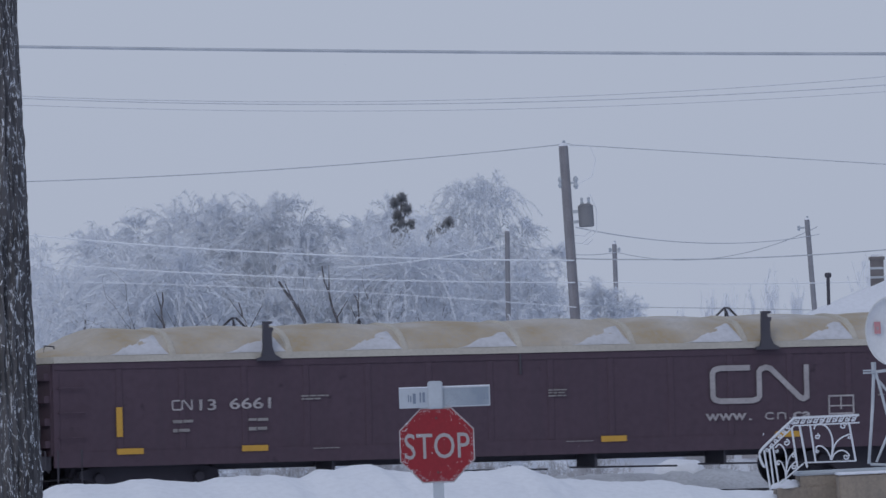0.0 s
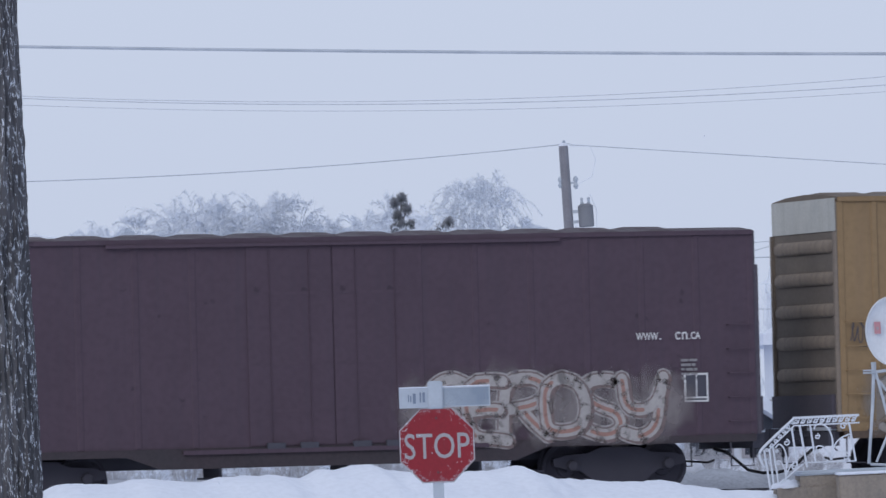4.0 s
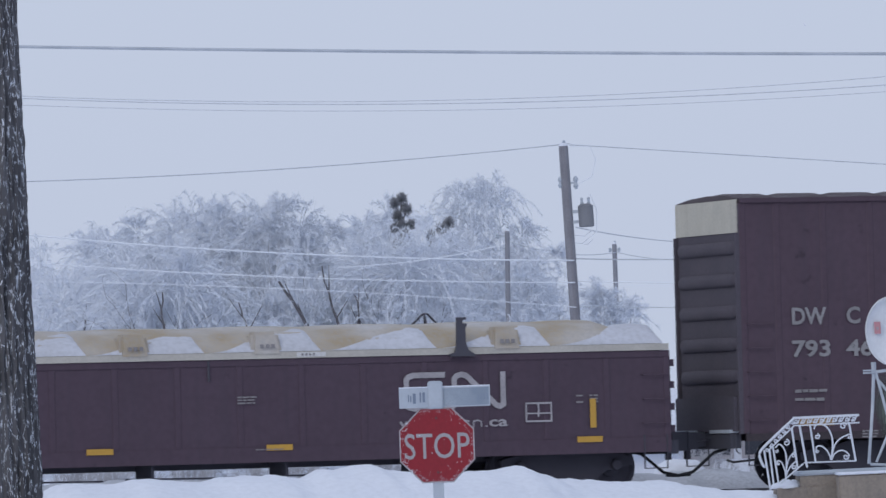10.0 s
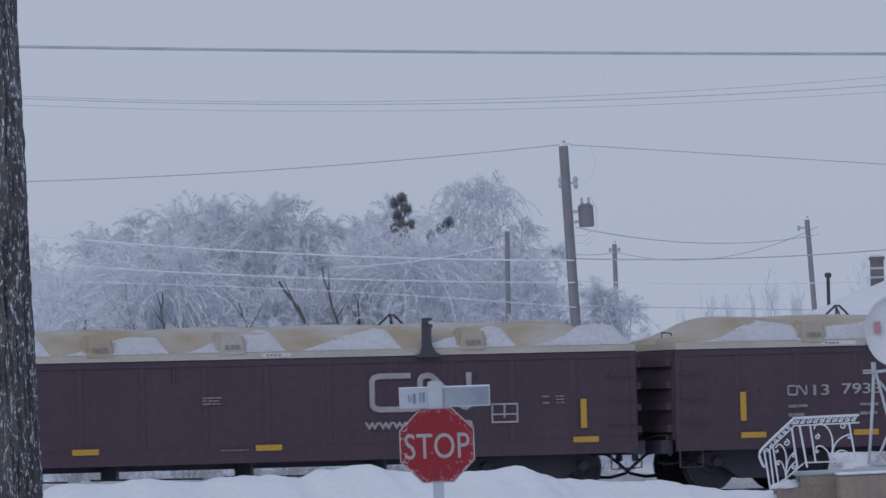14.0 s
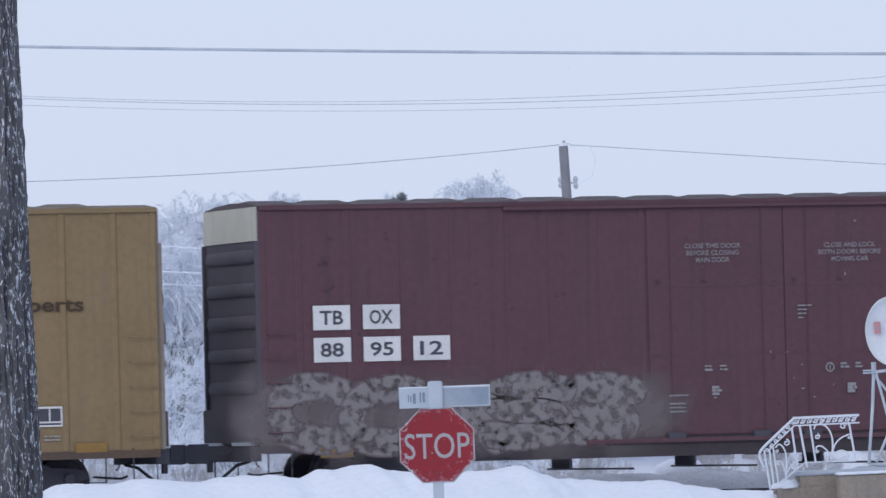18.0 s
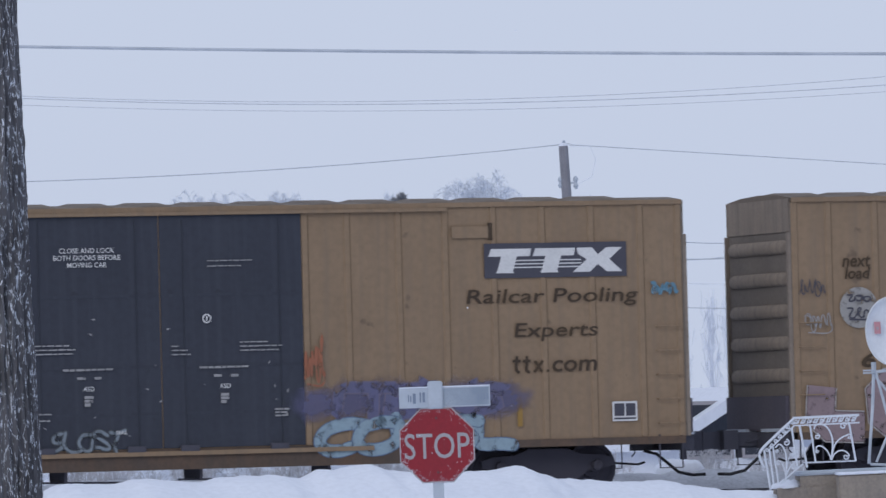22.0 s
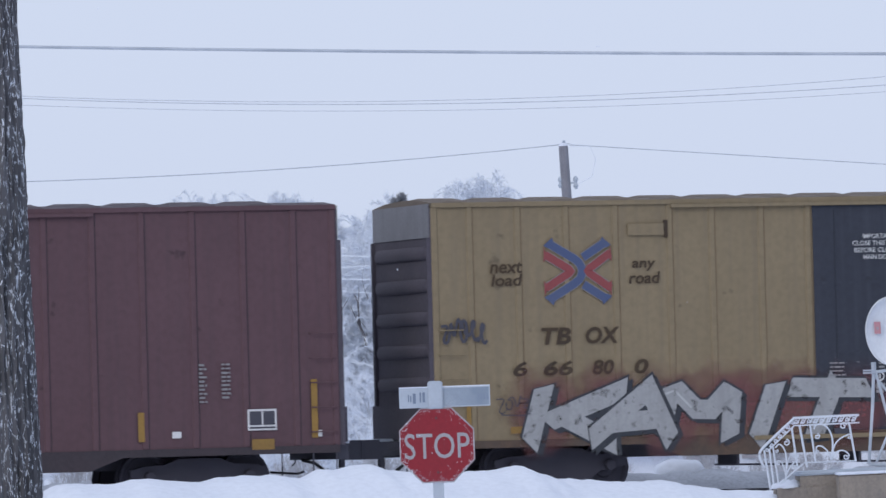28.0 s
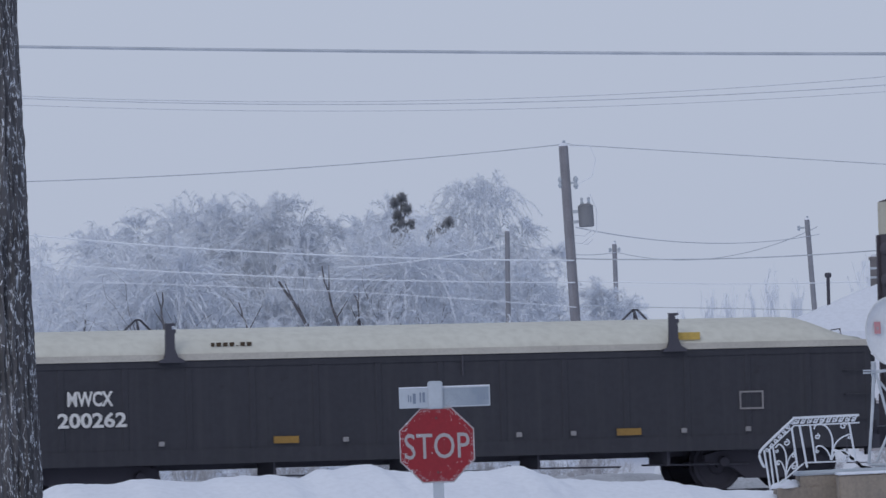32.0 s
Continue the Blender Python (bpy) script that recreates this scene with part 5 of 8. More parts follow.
def crossing_emblem(parent, x0, x1, z0, z1, blue, red):
    xc, zc, w, h = (x0 + x1) / 2, (z0 + z1) / 2, x1 - x0, z1 - z0
    t = 0.115 * h
    P = lambda u, v: (xc + u * w * 0.455, zc + v * h * 0.455)
    track = [P(-0.84, 0.86), P(-0.12, 0.40), P(0.04, 0.27), P(0.11, 0.14), P(0.13, 0.0), P(0.11, -0.14), P(0.04, -0.27), P(-0.12, -0.40), P(-0.84, -0.86)]
    arms = [[P(0.16, 0.42), P(0.84, 0.88)], [P(0.16, -0.42), P(0.84, -0.88)]]
    chevrons = [[P(-0.96, 0.52), P(-0.27, 0.07), P(-0.22, 0.0), P(-0.27, -0.07), P(-0.96, -0.52)], [P(0.98, 0.55), P(0.35, 0.07), P(0.31, 0.0), P(0.35, -0.07), P(0.98, -0.55)]]
    bm = bmesh.new()
    for i, pts in enumerate([track] + arms + chevrons):
        strip(bm, pts, t * 1.14, FACE - 0.0015 - 0.0001 * i)
    e = mark(parent, "crossing_emblem", bm, INK_GREY, "blue and red crossed-track emblem shape")
    bm = bmesh.new()
    for i, pts in enumerate([track] + arms):
        strip(bm, pts, t, FACE - 0.0030 - 0.0001 * i)
    for sx, sz in ((-1, 1), (-1, -1), (1, 1), (1, -1)):
        poly(bm, [P(sx * 1.02, sz * 0.80), P(sx * 0.74, sz * 1.06), P(sx * 0.70, sz * 0.86), P(sx * 0.88, sz * 0.72)], FACE - 0.0036)
    part("blue_track", bm, blue, e, "blue curved track shape")
    for pts, sx in zip(chevrons, (-1, 1)):
        bm = strip(bmesh.new(), pts, t * 0.97, FACE - 0.0046)
        for sz in (-1, 1):
            poly(bm, [P(sx * 1.0, sz * 0.78), P(sx * 1.02, sz * 0.28), P(sx * 0.90, sz * 0.46)], FACE - 0.0049)
        part("red_chevron", bm, red, e, "red chevron")
    return e


def owner_panel(parent, x0, x1, z0, z1):
    """Dark panel with three pale block shapes and speed stripes."""
    p = mark(parent, "owner_panel", plates(bmesh.new(), [(x0, x1, z0, z1)], FACE, 0.004), INK_BLACK, "dark panel with pale slanted block shapes")
    w, h = x1 - x0, z1 - z0
    bm = bmesh.new()
    y = FACE - 0.007
    P = lambda u, v: (x0 + u * w, z0 + v * h)
    for k, u in enumerate((0.03, 0.34)):
        poly(bm, [P(u + 0.02, 0.84), P(u, 0.62), P(u + 0.09, 0.62), P(u + 0.06, 0.2), P(u + 0.05, 0.14), P(u + 0.18, 0.14), P(u + 0.17, 0.2), P(u + 0.20, 0.62), P(u + 0.29, 0.62), P(u + 0.30, 0.84)], y)
    poly(bm, [P(0.65, 0.84), P(0.66, 0.66), P(0.72, 0.5), P(0.62, 0.14), P(0.74, 0.14), P(0.80, 0.36), P(0.86, 0.14), P(0.97, 0.14), P(0.88, 0.5), P(0.97, 0.84), P(0.86, 0.84), P(0.80, 0.64), P(0.76, 0.84)], y)
    for k in range(3):
        strip(bm, [P(0.14, 0.30 + 0.1 * k), P(0.68, 0.30 + 0.1 * k)], h * 0.035, y + 0.0015)
    part("panel_shape", bm, INK_WHITE, p)
    return p


def data_plate(parent, x, z, w=0.46, h=0.34):
    p = mark(parent, "data_plate", plates(bmesh.new(), [(x, x + w, z, z + h)], FACE), INK_WHITE, "white-framed inspection plate")
    bm = bmesh.new()
    plates(bm, [(x + 0.035, x + w * 0.48, z + 0.09, z + h - 0.035), (x + w * 0.54, x + w - 0.035, z + 0.09, z + h - 0.035), (x + 0.03, x + w - 0.03, z + 0.03, z + 0.06)], FACE - 0.004)
    part("plate_field", bm, INK_BLACK, p)


def tape(parent, items, mat=None):
    for x, z, w, h in items:
        mark(parent, "reflector", plates(bmesh.new(), [(x, x + w, z, z + h)], FACE - 0.004), mat or REFLECT, "yellow reflective tape")


STROKES = {
    "A": "0,0 .5,1 1,0|.2,.35 .8,.35", "B": "0,0 0,1 .75,1 .9,.78 .7,.54 .1,.52|.1,.52 .85,.48 1,.25 .8,0 0,0", "C": "1,.85 .6,1 .15,.88 0,.5 .15,.12 .6,0 1,.15",
    "D": "0,0 0,1 .6,1 1,.75 1,.25 .6,0 0,0", "E": "1,1 0,.97 0,.03 1,0|0,.5 .8,.5", "F": "1,1 0,.97 0,0|0,.52 .75,.52", "G": "1,.85 .6,1 .15,.88 0,.5 .15,.12 .6,0 1,.15 1,.45 .6,.45",
    "H": "0,0 0,1|1,0 1,1|0,.5 1,.5", "I": ".5,0 .5,1", "J": "1,1 1,.25 .7,0 .25,.02 0,.3", "K": "0,0 0,1|1,1 .1,.45|.3,.55 1,0", "L": "0,1 0,.03 1,0", "M": "0,0 .1,1 .5,.35 .9,1 1,0",
    "N": "0,0 0,1 1,0 1,1", "O": ".5,1 .1,.9 0,.5 .1,.1 .5,0 .9,.1 1,.5 .9,.9 .5,1", "P": "0,0 0,1 .8,1 1,.75 .8,.48 .05,.45", "R": "0,0 0,1 .8,1 1,.76 .8,.52 .05,.5|.4,.5 1,0",
    "S": "1,.88 .6,1 .12,.92 .05,.66 .4,.52 .9,.4 .96,.12 .5,0 0,.1", "T": "0,.97 1,1|.5,1 .5,0", "U": "0,1 .02,.25 .3,0 .7,0 .98,.25 1,1", "V": "0,1 .5,0 1,1", "W": "0,1 .2,0 .5,.7 .8,0 1,1",
    "X": "0,0 1,1|0,1 1,0", "Y": "0,1 .1,.55 .5,.45 .9,.55 1,1|.95,.6 .9,.15 .5,0 .1,.08", "Z": "0,1 1,1 0,0 1,0",
    "Q": ".05,.9 .6,1 .95,.8 .97,0|.97,.5 .3,.55 0,.28 .25,.02 .9,.08"}


def rounded(pts, times):
    """Corners cut twice over, so that a sprayed line bends smoothly."""
    for _ in range(times):
        q = [pts[0]]
        for (ax, az), (bx, bz) in zip(pts, pts[1:]):
            q += [(ax * 0.75 + bx * 0.25, az * 0.75 + bz * 0.25), (ax * 0.25 + bx * 0.75, az * 0.25 + bz * 0.75)]
        pts = q + [pts[-1]]
    return pts


def fat_line(bm, pts, width, y, ends):
    """A thick sprayed line; ends: "round", "square" or "spike" (chiselled to a slanting point)."""
    strip(bm, pts, width, y)
    if ends == "round":
        for x, z in (pts[0], pts[-1]):
            poly(bm, [(x + width / 2 * math.cos(0.5236 * i), z + width / 2 * math.sin(0.5236 * i)) for i in range(12)], y - 0.00005)
    elif ends == "spike":
        for (x, z), (px, pz), side in ((pts[0], pts[1], 1), (pts[-1], pts[-2], -1)):
            d = Vector((x - px, z - pz)).normalized()
            n = Vector((-d.y, d.x)) * width / 2
            tip = Vector((x, z)) + d * width * 0.55 + n * side
            poly(bm, [(x + n.x, z + n.y), (x - n.x, z - n.y), (tip.x, max(0.66, tip.y))], y - 0.00005)


def graffiti(parent, text, x0, x1, z0, z1, fill, line, cloud=None, accent=None, seed=1, bold=0.05, wobble=0.05, shear=0.0, rise=0.0, style="bubble", drop=True, halo=None, worn=0.40, tight=0.05,
             edge=0.0, gleam=True):
    """Sprayed letters of fat strokes: a fogged colour, then letter by letter a halo, a thrown shadow, an outline, a fill and gleams.
    style: "bubble" (round), "block" (square ends), "gothic" (straight with spiked ends) or "wild" (slanted, spiked strokes that run into each other)."""
    gen = random.Random(seed)
    y = FACE - 0.014
    n = len(text)
    w = (x1 - x0) / n
    h = z1 - z0
    ends = {"bubble": "round", "block": "square", "wild": "spike", "gothic": "spike"}[style]
    if cloud:
        for k in range(n + 1):
            fog(parent, x0 + (x1 - x0) * k / n, (z0 + z1) / 2 + h * gen.uniform(-0.05, 0.12), w * gen.uniform(0.8, 1.1), h * gen.uniform(0.62, 0.8), cloud, y + 0.006 - 0.0005 * k)
    for k, ch in enumerate(text.upper()):
        over = w * (tight + gen.uniform(0.0, 0.06))
        width = min(0.36 * w, 0.30 * h) * (0.58 + 2.6 * bold)
        rim = edge or max(0.018, min(0.036, width * 0.14))
        a0, a1 = x0 + w * k - over + width * 0.42, x0 + w * (k + 1) + over - width * 0.42
        jump = 0.10 if style == "wild" else 0.05
        b0, b1 = max(0.70, z0 + h * gen.uniform(-0.03, jump)) + width * 0.42, z1 + h * gen.uniform(-jump, 0.05) - width * 0.42
        tilt, lift, curl = (shear + gen.uniform(-0.10, 0.14)) * w, rise * (k + 0.5) / n, wobble * 0.5
        ph = gen.uniform(0, 6.28)
        lines = []
        for stroke in STROKES.get(ch, STROKES["O"]).split("|"):
            pts = [tuple(float(v) for v in p.split(",")) for p in stroke.split()]
            if style == "wild":
                pts = [(u + gen.uniform(-0.07, 0.07), v + gen.uniform(-0.05, 0.05)) for u, v in pts]
            elif len(pts) == 2 and style != "gothic":
                pts.insert(1, ((pts[0][0] + pts[1][0]) / 2 + gen.uniform(-0.08, 0.08), (pts[0][1] + pts[1][1]) / 2))
            turns = {"bubble": 2, "block": 1 if len(pts) < 6 else 2, "wild": 0 if len(pts) < 5 else 1, "gothic": 0}[style]
            pts = rounded(pts, turns)
            lines.append([(a0 + u * (a1 - a0) + tilt * (v - 0.5) + curl * math.sin(5 * v + ph), b0 + v * (b1 - b0) + lift + curl * math.sin(4 * u + ph)) for u, v in pts])
        yy = y - 0.0045 * (k % 2)
        if halo:
            bm = bmesh.new()
            for i, pts in enumerate(lines):
                fat_line(bm, pts, width + 4.4 * rim, yy + 0.0012 - 0.0001 * i, ends)
            mark(parent, "letter_halo", bm, tint(halo, worn), "pale line sprayed round a letter")
        bm = bmesh.new()
        for i, pts in enumerate(lines):
            if drop:
                fat_line(bm, [(p + rim * 2.0, q - rim * 1.4) for p, q in pts], width + rim, yy - 0.0001 * i, ends)
            fat_line(bm, pts, width + 2 * rim, yy - 0.0008 - 0.0001 * i, ends)
        o = mark(parent, "graffiti_letter", bm, tint(line, worn), "sprayed graffiti letter with an outline")
        bm = bmesh.new()
        for i, pts in enumerate(lines):
            fat_line(bm, pts, width, yy - 0.0020 - 0.0001 * i, ends)
        part("letter_fill", bm, tint(fill, worn), o)
        if accent:
            bm = bmesh.new()
            for q, pts in enumerate(lines):
                m = len(pts)
                if m < 3:
                    (ax, az), (bx, bz) = pts
                    half = [((ax + bx) / 2, (az + bz) / 2), (bx * 0.95 + ax * 0.05, bz * 0.95 + az * 0.05)]
                else:
                    i0 = gen.randrange(0, max(1, m // 2))
                    half = pts[i0:i0 + max(2, m // 2)]
                fat_line(bm, half, width * (0.72 if style == "wild" else 0.36), yy - 0.0030 - 0.0001 * q, "square" if style != "bubble" else "round")
            part("letter_accent", bm, tint(accent, worn), o)
        elif gleam:
            # thin gleams along one side of a stroke
            pts = lines[gen.randrange(len(lines))]
            m = len(pts)
            if m > 4:
                shine = [(p - width * 0.27, q + width * 0.1) for p, q in pts[m // 5:m // 5 + max(2, m // 3)]]
                part("letter_accent", strip(bmesh.new(), shine, width * 0.10, yy - 0.0030), tint(tuple(round(min(0.6, c * 1.25 + 0.05), 3) for c in fill), worn), o)


def scrawl(parent, x, z, w, h, seed, mat, loops=5, width=0.018):
    """A quick sprayed tag that spells nothing: one running line of loops, points and tails, sometimes underlined."""
    gen = random.Random(seed)
    pts, cell = [], w / loops
    for k in range(loops):
        cx, tall, kind = x + cell * (k + 0.5), h * gen.uniform(0.45, 1.0), gen.choice("olvnz")
        mid = z + h * 0.45 + gen.uniform(-0.1, 0.1) * h
        r = cell * gen.uniform(0.35, 0.62)
        if kind == "o":
            pts += [(cx + r * math.cos(q), mid + tall * 0.40 * math.sin(q)) for q in (2.4, 3.4, 4.4, 5.4, 6.4, 7.4, 8.6)]
        elif kind == "l":
            pts += [(cx - r, mid - tall * 0.4), (cx + r * 0.5, mid + tall * 0.35), (cx, mid + tall * 0.5), (cx - r * 0.4, mid + tall * 0.2), (cx + r * 0.2, mid - tall * 0.5), (cx + r, mid - tall * 0.3)]
        elif kind == "v":
            pts += [(cx - r, mid + tall * 0.45), (cx - r * 0.1, mid - tall * 0.5), (cx + r, mid + tall * 0.5)]
        elif kind == "n":
            pts += [(cx - r, mid - tall * 0.5), (cx - r * 0.7, mid + tall * 0.4), (cx + r * 0.2, mid + tall * 0.3), (cx + r * 0.5, mid - tall * 0.5), (cx + r, mid - tall * 0.2)]
        else:
            pts += [(cx - r, mid + tall * 0.4), (cx + r, mid + tall * 0.45), (cx - r * 0.8, mid - tall * 0.4), (cx + r, mid - tall * 0.45)]
    if gen.random() < 0.5:
        pts += [(x + w, z - h * 0.05), (x + w * 0.1, z + h * 0.02)]
    bm = strip(bmesh.new(), rounded(pts, 2), width, FACE - 0.026)
    for i, v in enumerate(bm.verts):
        v.co.y -= 0.00001 * i
    mark(parent, "graffiti_tag", bm, mat, "thin sprayed tag")


def ring_mark(parent, x, z, r, mat):
    n = 20
    c = lambda q: [(x + q * math.cos(6.2832 * i / n), z + q * math.sin(6.2832 * i / n)) for i in range(n)]
    m = mark(parent, "round_mark", ring(bmesh.new(), c(r), c(r * 0.72), FACE - 0.025), mat)
    part("round_mark_bar", plates(bmesh.new(), [(x - r * 0.16, x + r * 0.16, z - r * 0.5, z + r * 0.5)], FACE - 0.025), mat, m)


# ---------------------------------------------------------------- boxcars
POSTS = (0.05, 0.69, 1.57, 2.46, 3.37, 4.38, 5.17, 6.09, 6.97, 12.22, 12.98, 13.91, 14.76, 15.64, 16.54, 17.44, 18.35, 19.05)


def rect_mesh(key, dims, mat, taper=0.0):
    return shared(key, lambda: finish(box(bmesh.new(), *dims, taper), key[0], mat))


def boxcar(name, paint, end_paint, top_sheet, door_paint, label, length=19.12, top=5.0, posts=POSTS, door=(7.05, 12.16), bold_posts=True, plate=True):
    car = thing(name, Matrix.Identity(4), label, "boxcar", "freight cars")
    pk = paint.name
    bm = bmesh.new()
    box(bm, 0.0, length, -HALF, HALF, 0.97, top)
    part("body", bm, paint, car)
    proud = 0.025 if bold_posts else 0.012
    for x in posts:
        for s in (-1, 1):
            y = s * HALF
            pm = rect_mesh(("side_post", pk, top, proud), (-0.062, 0.062, -proud, 0.0, 0.98, top - 0.01), paint, 0.022)
            place("side_post", pm, car, pose(x, y, 0, 0, 0, 0 if s < 0 else 180))
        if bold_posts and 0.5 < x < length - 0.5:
            # a thin dark strip paints the shaded, grimy right side of the post
            seam = POST_SHADE_YELLOW if "yellow" in pk else SILL_DARK
            place("post_shade_line", rect_mesh(("post_shade_line", seam.name, top), (0.055, 0.072, -0.003, 0.0, 0.99, top - 0.03), seam), car, pose(x, -HALF, 0))
    for s in (-1, 1):
        bm = bmesh.new()
        y0, y1 = sorted((s * HALF, s * (HALF + 0.02)))
        prof = [(0.02, 0.97), (0.02, 0.84), (3.9, 0.84), (4.5, 0.62), (length - 4.5, 0.62), (length - 3.9, 0.84), (length - 0.02, 0.84), (length - 0.02, 0.97)]
        a = [bm.verts.new((x, y0 - (0.012 if s < 0 else 0), z)) for x, z in prof]
        b = [bm.verts.new((x, y1 + (0.012 if s > 0 else 0), z)) for x, z in prof]
        bm.faces.new(a)
        bm.faces.new(b[::-1])
        for i in range(len(prof)):
            j = (i + 1) % len(prof)
            bm.faces.new((a[i], b[i], b[j], a[j]))
        part("side_sill", bm, SILL_GRIME if paint.name.count("yellow") else SILL_DARK, car, "grimy lower sill")
        bm = bmesh.new()
        y0, y1 = sorted((s * (HALF - 0.01), s * (HALF + 0.045)))
        box(bm, 0.0, length, y0, y1, top - 0.005, top + 0.075)
        part("top_chord", bm, paint, car)
        # overhanging door track
        bm = bmesh.new()
        y0, y1 = sorted((s * (HALF + 0.026), s * (HALF + 0.085)))
        box(bm, 4.4 if length > 18 else 3.6, (14.78 if length > 18 else length - 3.6), y0, y1, top - 0.07, top - 0.008)
        part("door_track", bm, paint, car)
        bm = bmesh.new()
        box(bm, door[0] - 1.2, door[1] + 1.2, y0, y1 - s * 0.0, 0.86, 0.935)
        part("lower_door_track", bm, paint, car)
    # roof: cambered sheets with raised seams
    bm = bmesh.new()
    cross = [(-HALF - 0.03, top + 0.075), (-0.9, top + 0.135), (0, top + 0.165), (0.9, top + 0.135), (HALF + 0.03, top + 0.075)]
    a = [bm.verts.new((0.0, y, z)) for y, z in cross] + [bm.verts.new((0.0, HALF, top)), bm.verts.new((0.0, -HALF, top))]
    b = [bm.verts.new((length, y, z)) for y, z in cross] + [bm.verts.new((length, HALF, top)), bm.verts.new((length, -HALF, top))]
    bm.faces.new(a)
    bm.faces.new(b[::-1])
    for i in range(len(a)):
        j = (i + 1) % len(a)
        bm.faces.new((a[i], b[i], b[j], a[j]))
    sheet = ROOF_TAN if "yellow" in paint.name else ROOF_MAROON
    roof = part("roof", bm, sheet, car, "weathered steel sheet roof")
    seam = shared(("seam", top, sheet.name), lambda: roof_seam(cross, sheet))
    for i in range(int((length - 0.3) / 1.02)):
        place("roof_seam", seam, roof, pose(0.45 + 1.02 * i, 0, 0))
    # ends with pressed horizontal ribs
    for m in (Matrix.Identity(4), pose(length, 0, 0, 0, 0, 180)):
        # behind tan ribs the wall colour is darker, as shade between them
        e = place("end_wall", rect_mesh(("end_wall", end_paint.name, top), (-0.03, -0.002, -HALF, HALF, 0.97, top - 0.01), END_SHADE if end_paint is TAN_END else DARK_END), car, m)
        place("top_sheet", rect_mesh(("top_sheet", top_sheet.name, top), (-0.05, -0.03, -HALF + 0.02, HALF - 0.02, top - 0.52, top + 0.06), top_sheet), e, Matrix.Identity(4), "pale upper end sheet")
        for k in range(6):
            z = top - 0.78 - 0.56 * k
            if z > 1.3:
                place("end_rib", shared(("end_rib", end_paint.name), lambda: end_rib(end_paint)), e, pose(0, 0, z))
        for y in (-HALF + 0.03, HALF - 0.03):
            place("corner_post", rect_mesh(("corner_post", end_paint.name, top), (-0.09, -0.03, -0.035, 0.035, 0.97, top - 0.53), end_paint), e, pose(0, y, 0))
        place("lower_gear_panel", rect_mesh(("lower_gear_panel", top), (-0.16, -0.03, -HALF + 0.08, HALF - 0.08, 1.02, 1.62), DARK_END), e, Matrix.Identity(4), "grimy lower end with brake gear")
        place("crossover_platform", shared("platform", platform_mesh), car, m, "pale grated crossover step")
        place("end_sill", shared("boxcar_end_sill", end_beam_mesh), car, m)
    # doors
    w = (door[1] - door[0]) / 2
    for s in (-1, 1):
        for k in range(2):
            x0 = door[0] + k * w
            d = place("door", rect_mesh(("door", door_paint.name, round(w, 2), top), (0.012, w - 0.012, -0.019, -0.003, 0.985, top - 0.075), door_paint), car,
                      pose(x0 if s < 0 else x0 + w, s * HALF, 0, 0, 0, 0 if s < 0 else 180), "" if door_paint is paint else "black plug door")
            for rx in (0.42, w - 0.42):
                place("lock_rod", shared(("lock_rod", door_paint.name), lambda: finish(tube(bmesh.new(), [(0, -0.026, 1.0), (0, -0.026, 4.85)], 0.010, 6), "lock_rod", door_paint)) if top > 4.9 else
                      shared(("lock_rod_low", door_paint.name), lambda: finish(tube(bmesh.new(), [(0, -0.026, 1.0), (0, -0.026, 4.3)], 0.010, 6), "lock_rod", door_paint)), d, pose(rx, 0, 0))
            for z in (1.55, 2.35, 3.55):
                place("door_rib", rect_mesh(("door_rib", door_paint.name, round(w, 2)), (0.05, w - 0.05, -0.024, -0.019, 0, 0.05), door_paint), d, pose(0, 0, z))
            place("door_foot", rect_mesh(("door_foot",), (0.3, 0.62, -0.09, -0.019, 0.93, 1.03), BLACK), d, Matrix.Identity(4))
            place("door_foot", rect_mesh(("door_foot",), (0.3, 0.62, -0.09, -0.019, 0.93, 1.03), BLACK), d, pose(w - 0.95, 0, 0))
    if plate:
        for x in (3.6, 14.88):
            b = mark(car, "placard_board", plates(bmesh.new(), [(x, x + 0.66, 4.46, 4.66)], FACE, 0.02), paint, "wooden placard board painted as the car")
            # the board's shadow as a dark plate on its right
            part("board_shadow_gap", plates(bmesh.new(), [(x + 0.66, x + 0.74, 4.42, 4.72)], FACE, 0.012), INK_DARK, b, "dark strip standing for shadow beside the board")
    truck(car, 2.42)
    truck(car, length - 2.42)
    car_ends(car, length, paint)
    bm = bmesh.new()
    box(bm, 2.0, length - 2.0, -0.4, 0.4, 0.62, 0.97)
    part("centre_sill", bm, BLACK, car)
    for x in (5.6, 7.9, 10.3, 12.6):
        if x < length - 4:
            bm = bmesh.new()
            box(bm, x, x + 0.05, -1.3, -0.4, 0.45, 0.97)
            tube(bm, [(x - 0.3, -1.0, 0.45), (x + 1.3, -1.0, 0.42)], 0.02, 6)
            part("brake_rigging", bm, BLACK, car)
    return car


def roof_seam(cross, sheet):
    bm = bmesh.new()
    a = [bm.verts.new((-0.30, y, z + 0.002)) for y, z in cross]
    b = [bm.verts.new((-0.16, y * 0.96, z + 0.036)) for y, z in cross]
    c = [bm.verts.new((0.16, y * 0.96, z + 0.036)) for y, z in cross]
    d = [bm.verts.new((0.22, y, z + 0.002)) for y, z in cross]
    for p, q in ((a, b), (b, c), (c, d)):
        for i in range(4):
            bm.faces.new((p[i], q[i], q[i + 1], p[i + 1]))
    bm.faces.new((a[0], b[0], c[0], d[0]))
    bm.faces.new((a[4], d[4], c[4], b[4]))
    return finish(bm, "roof_seam", sheet)


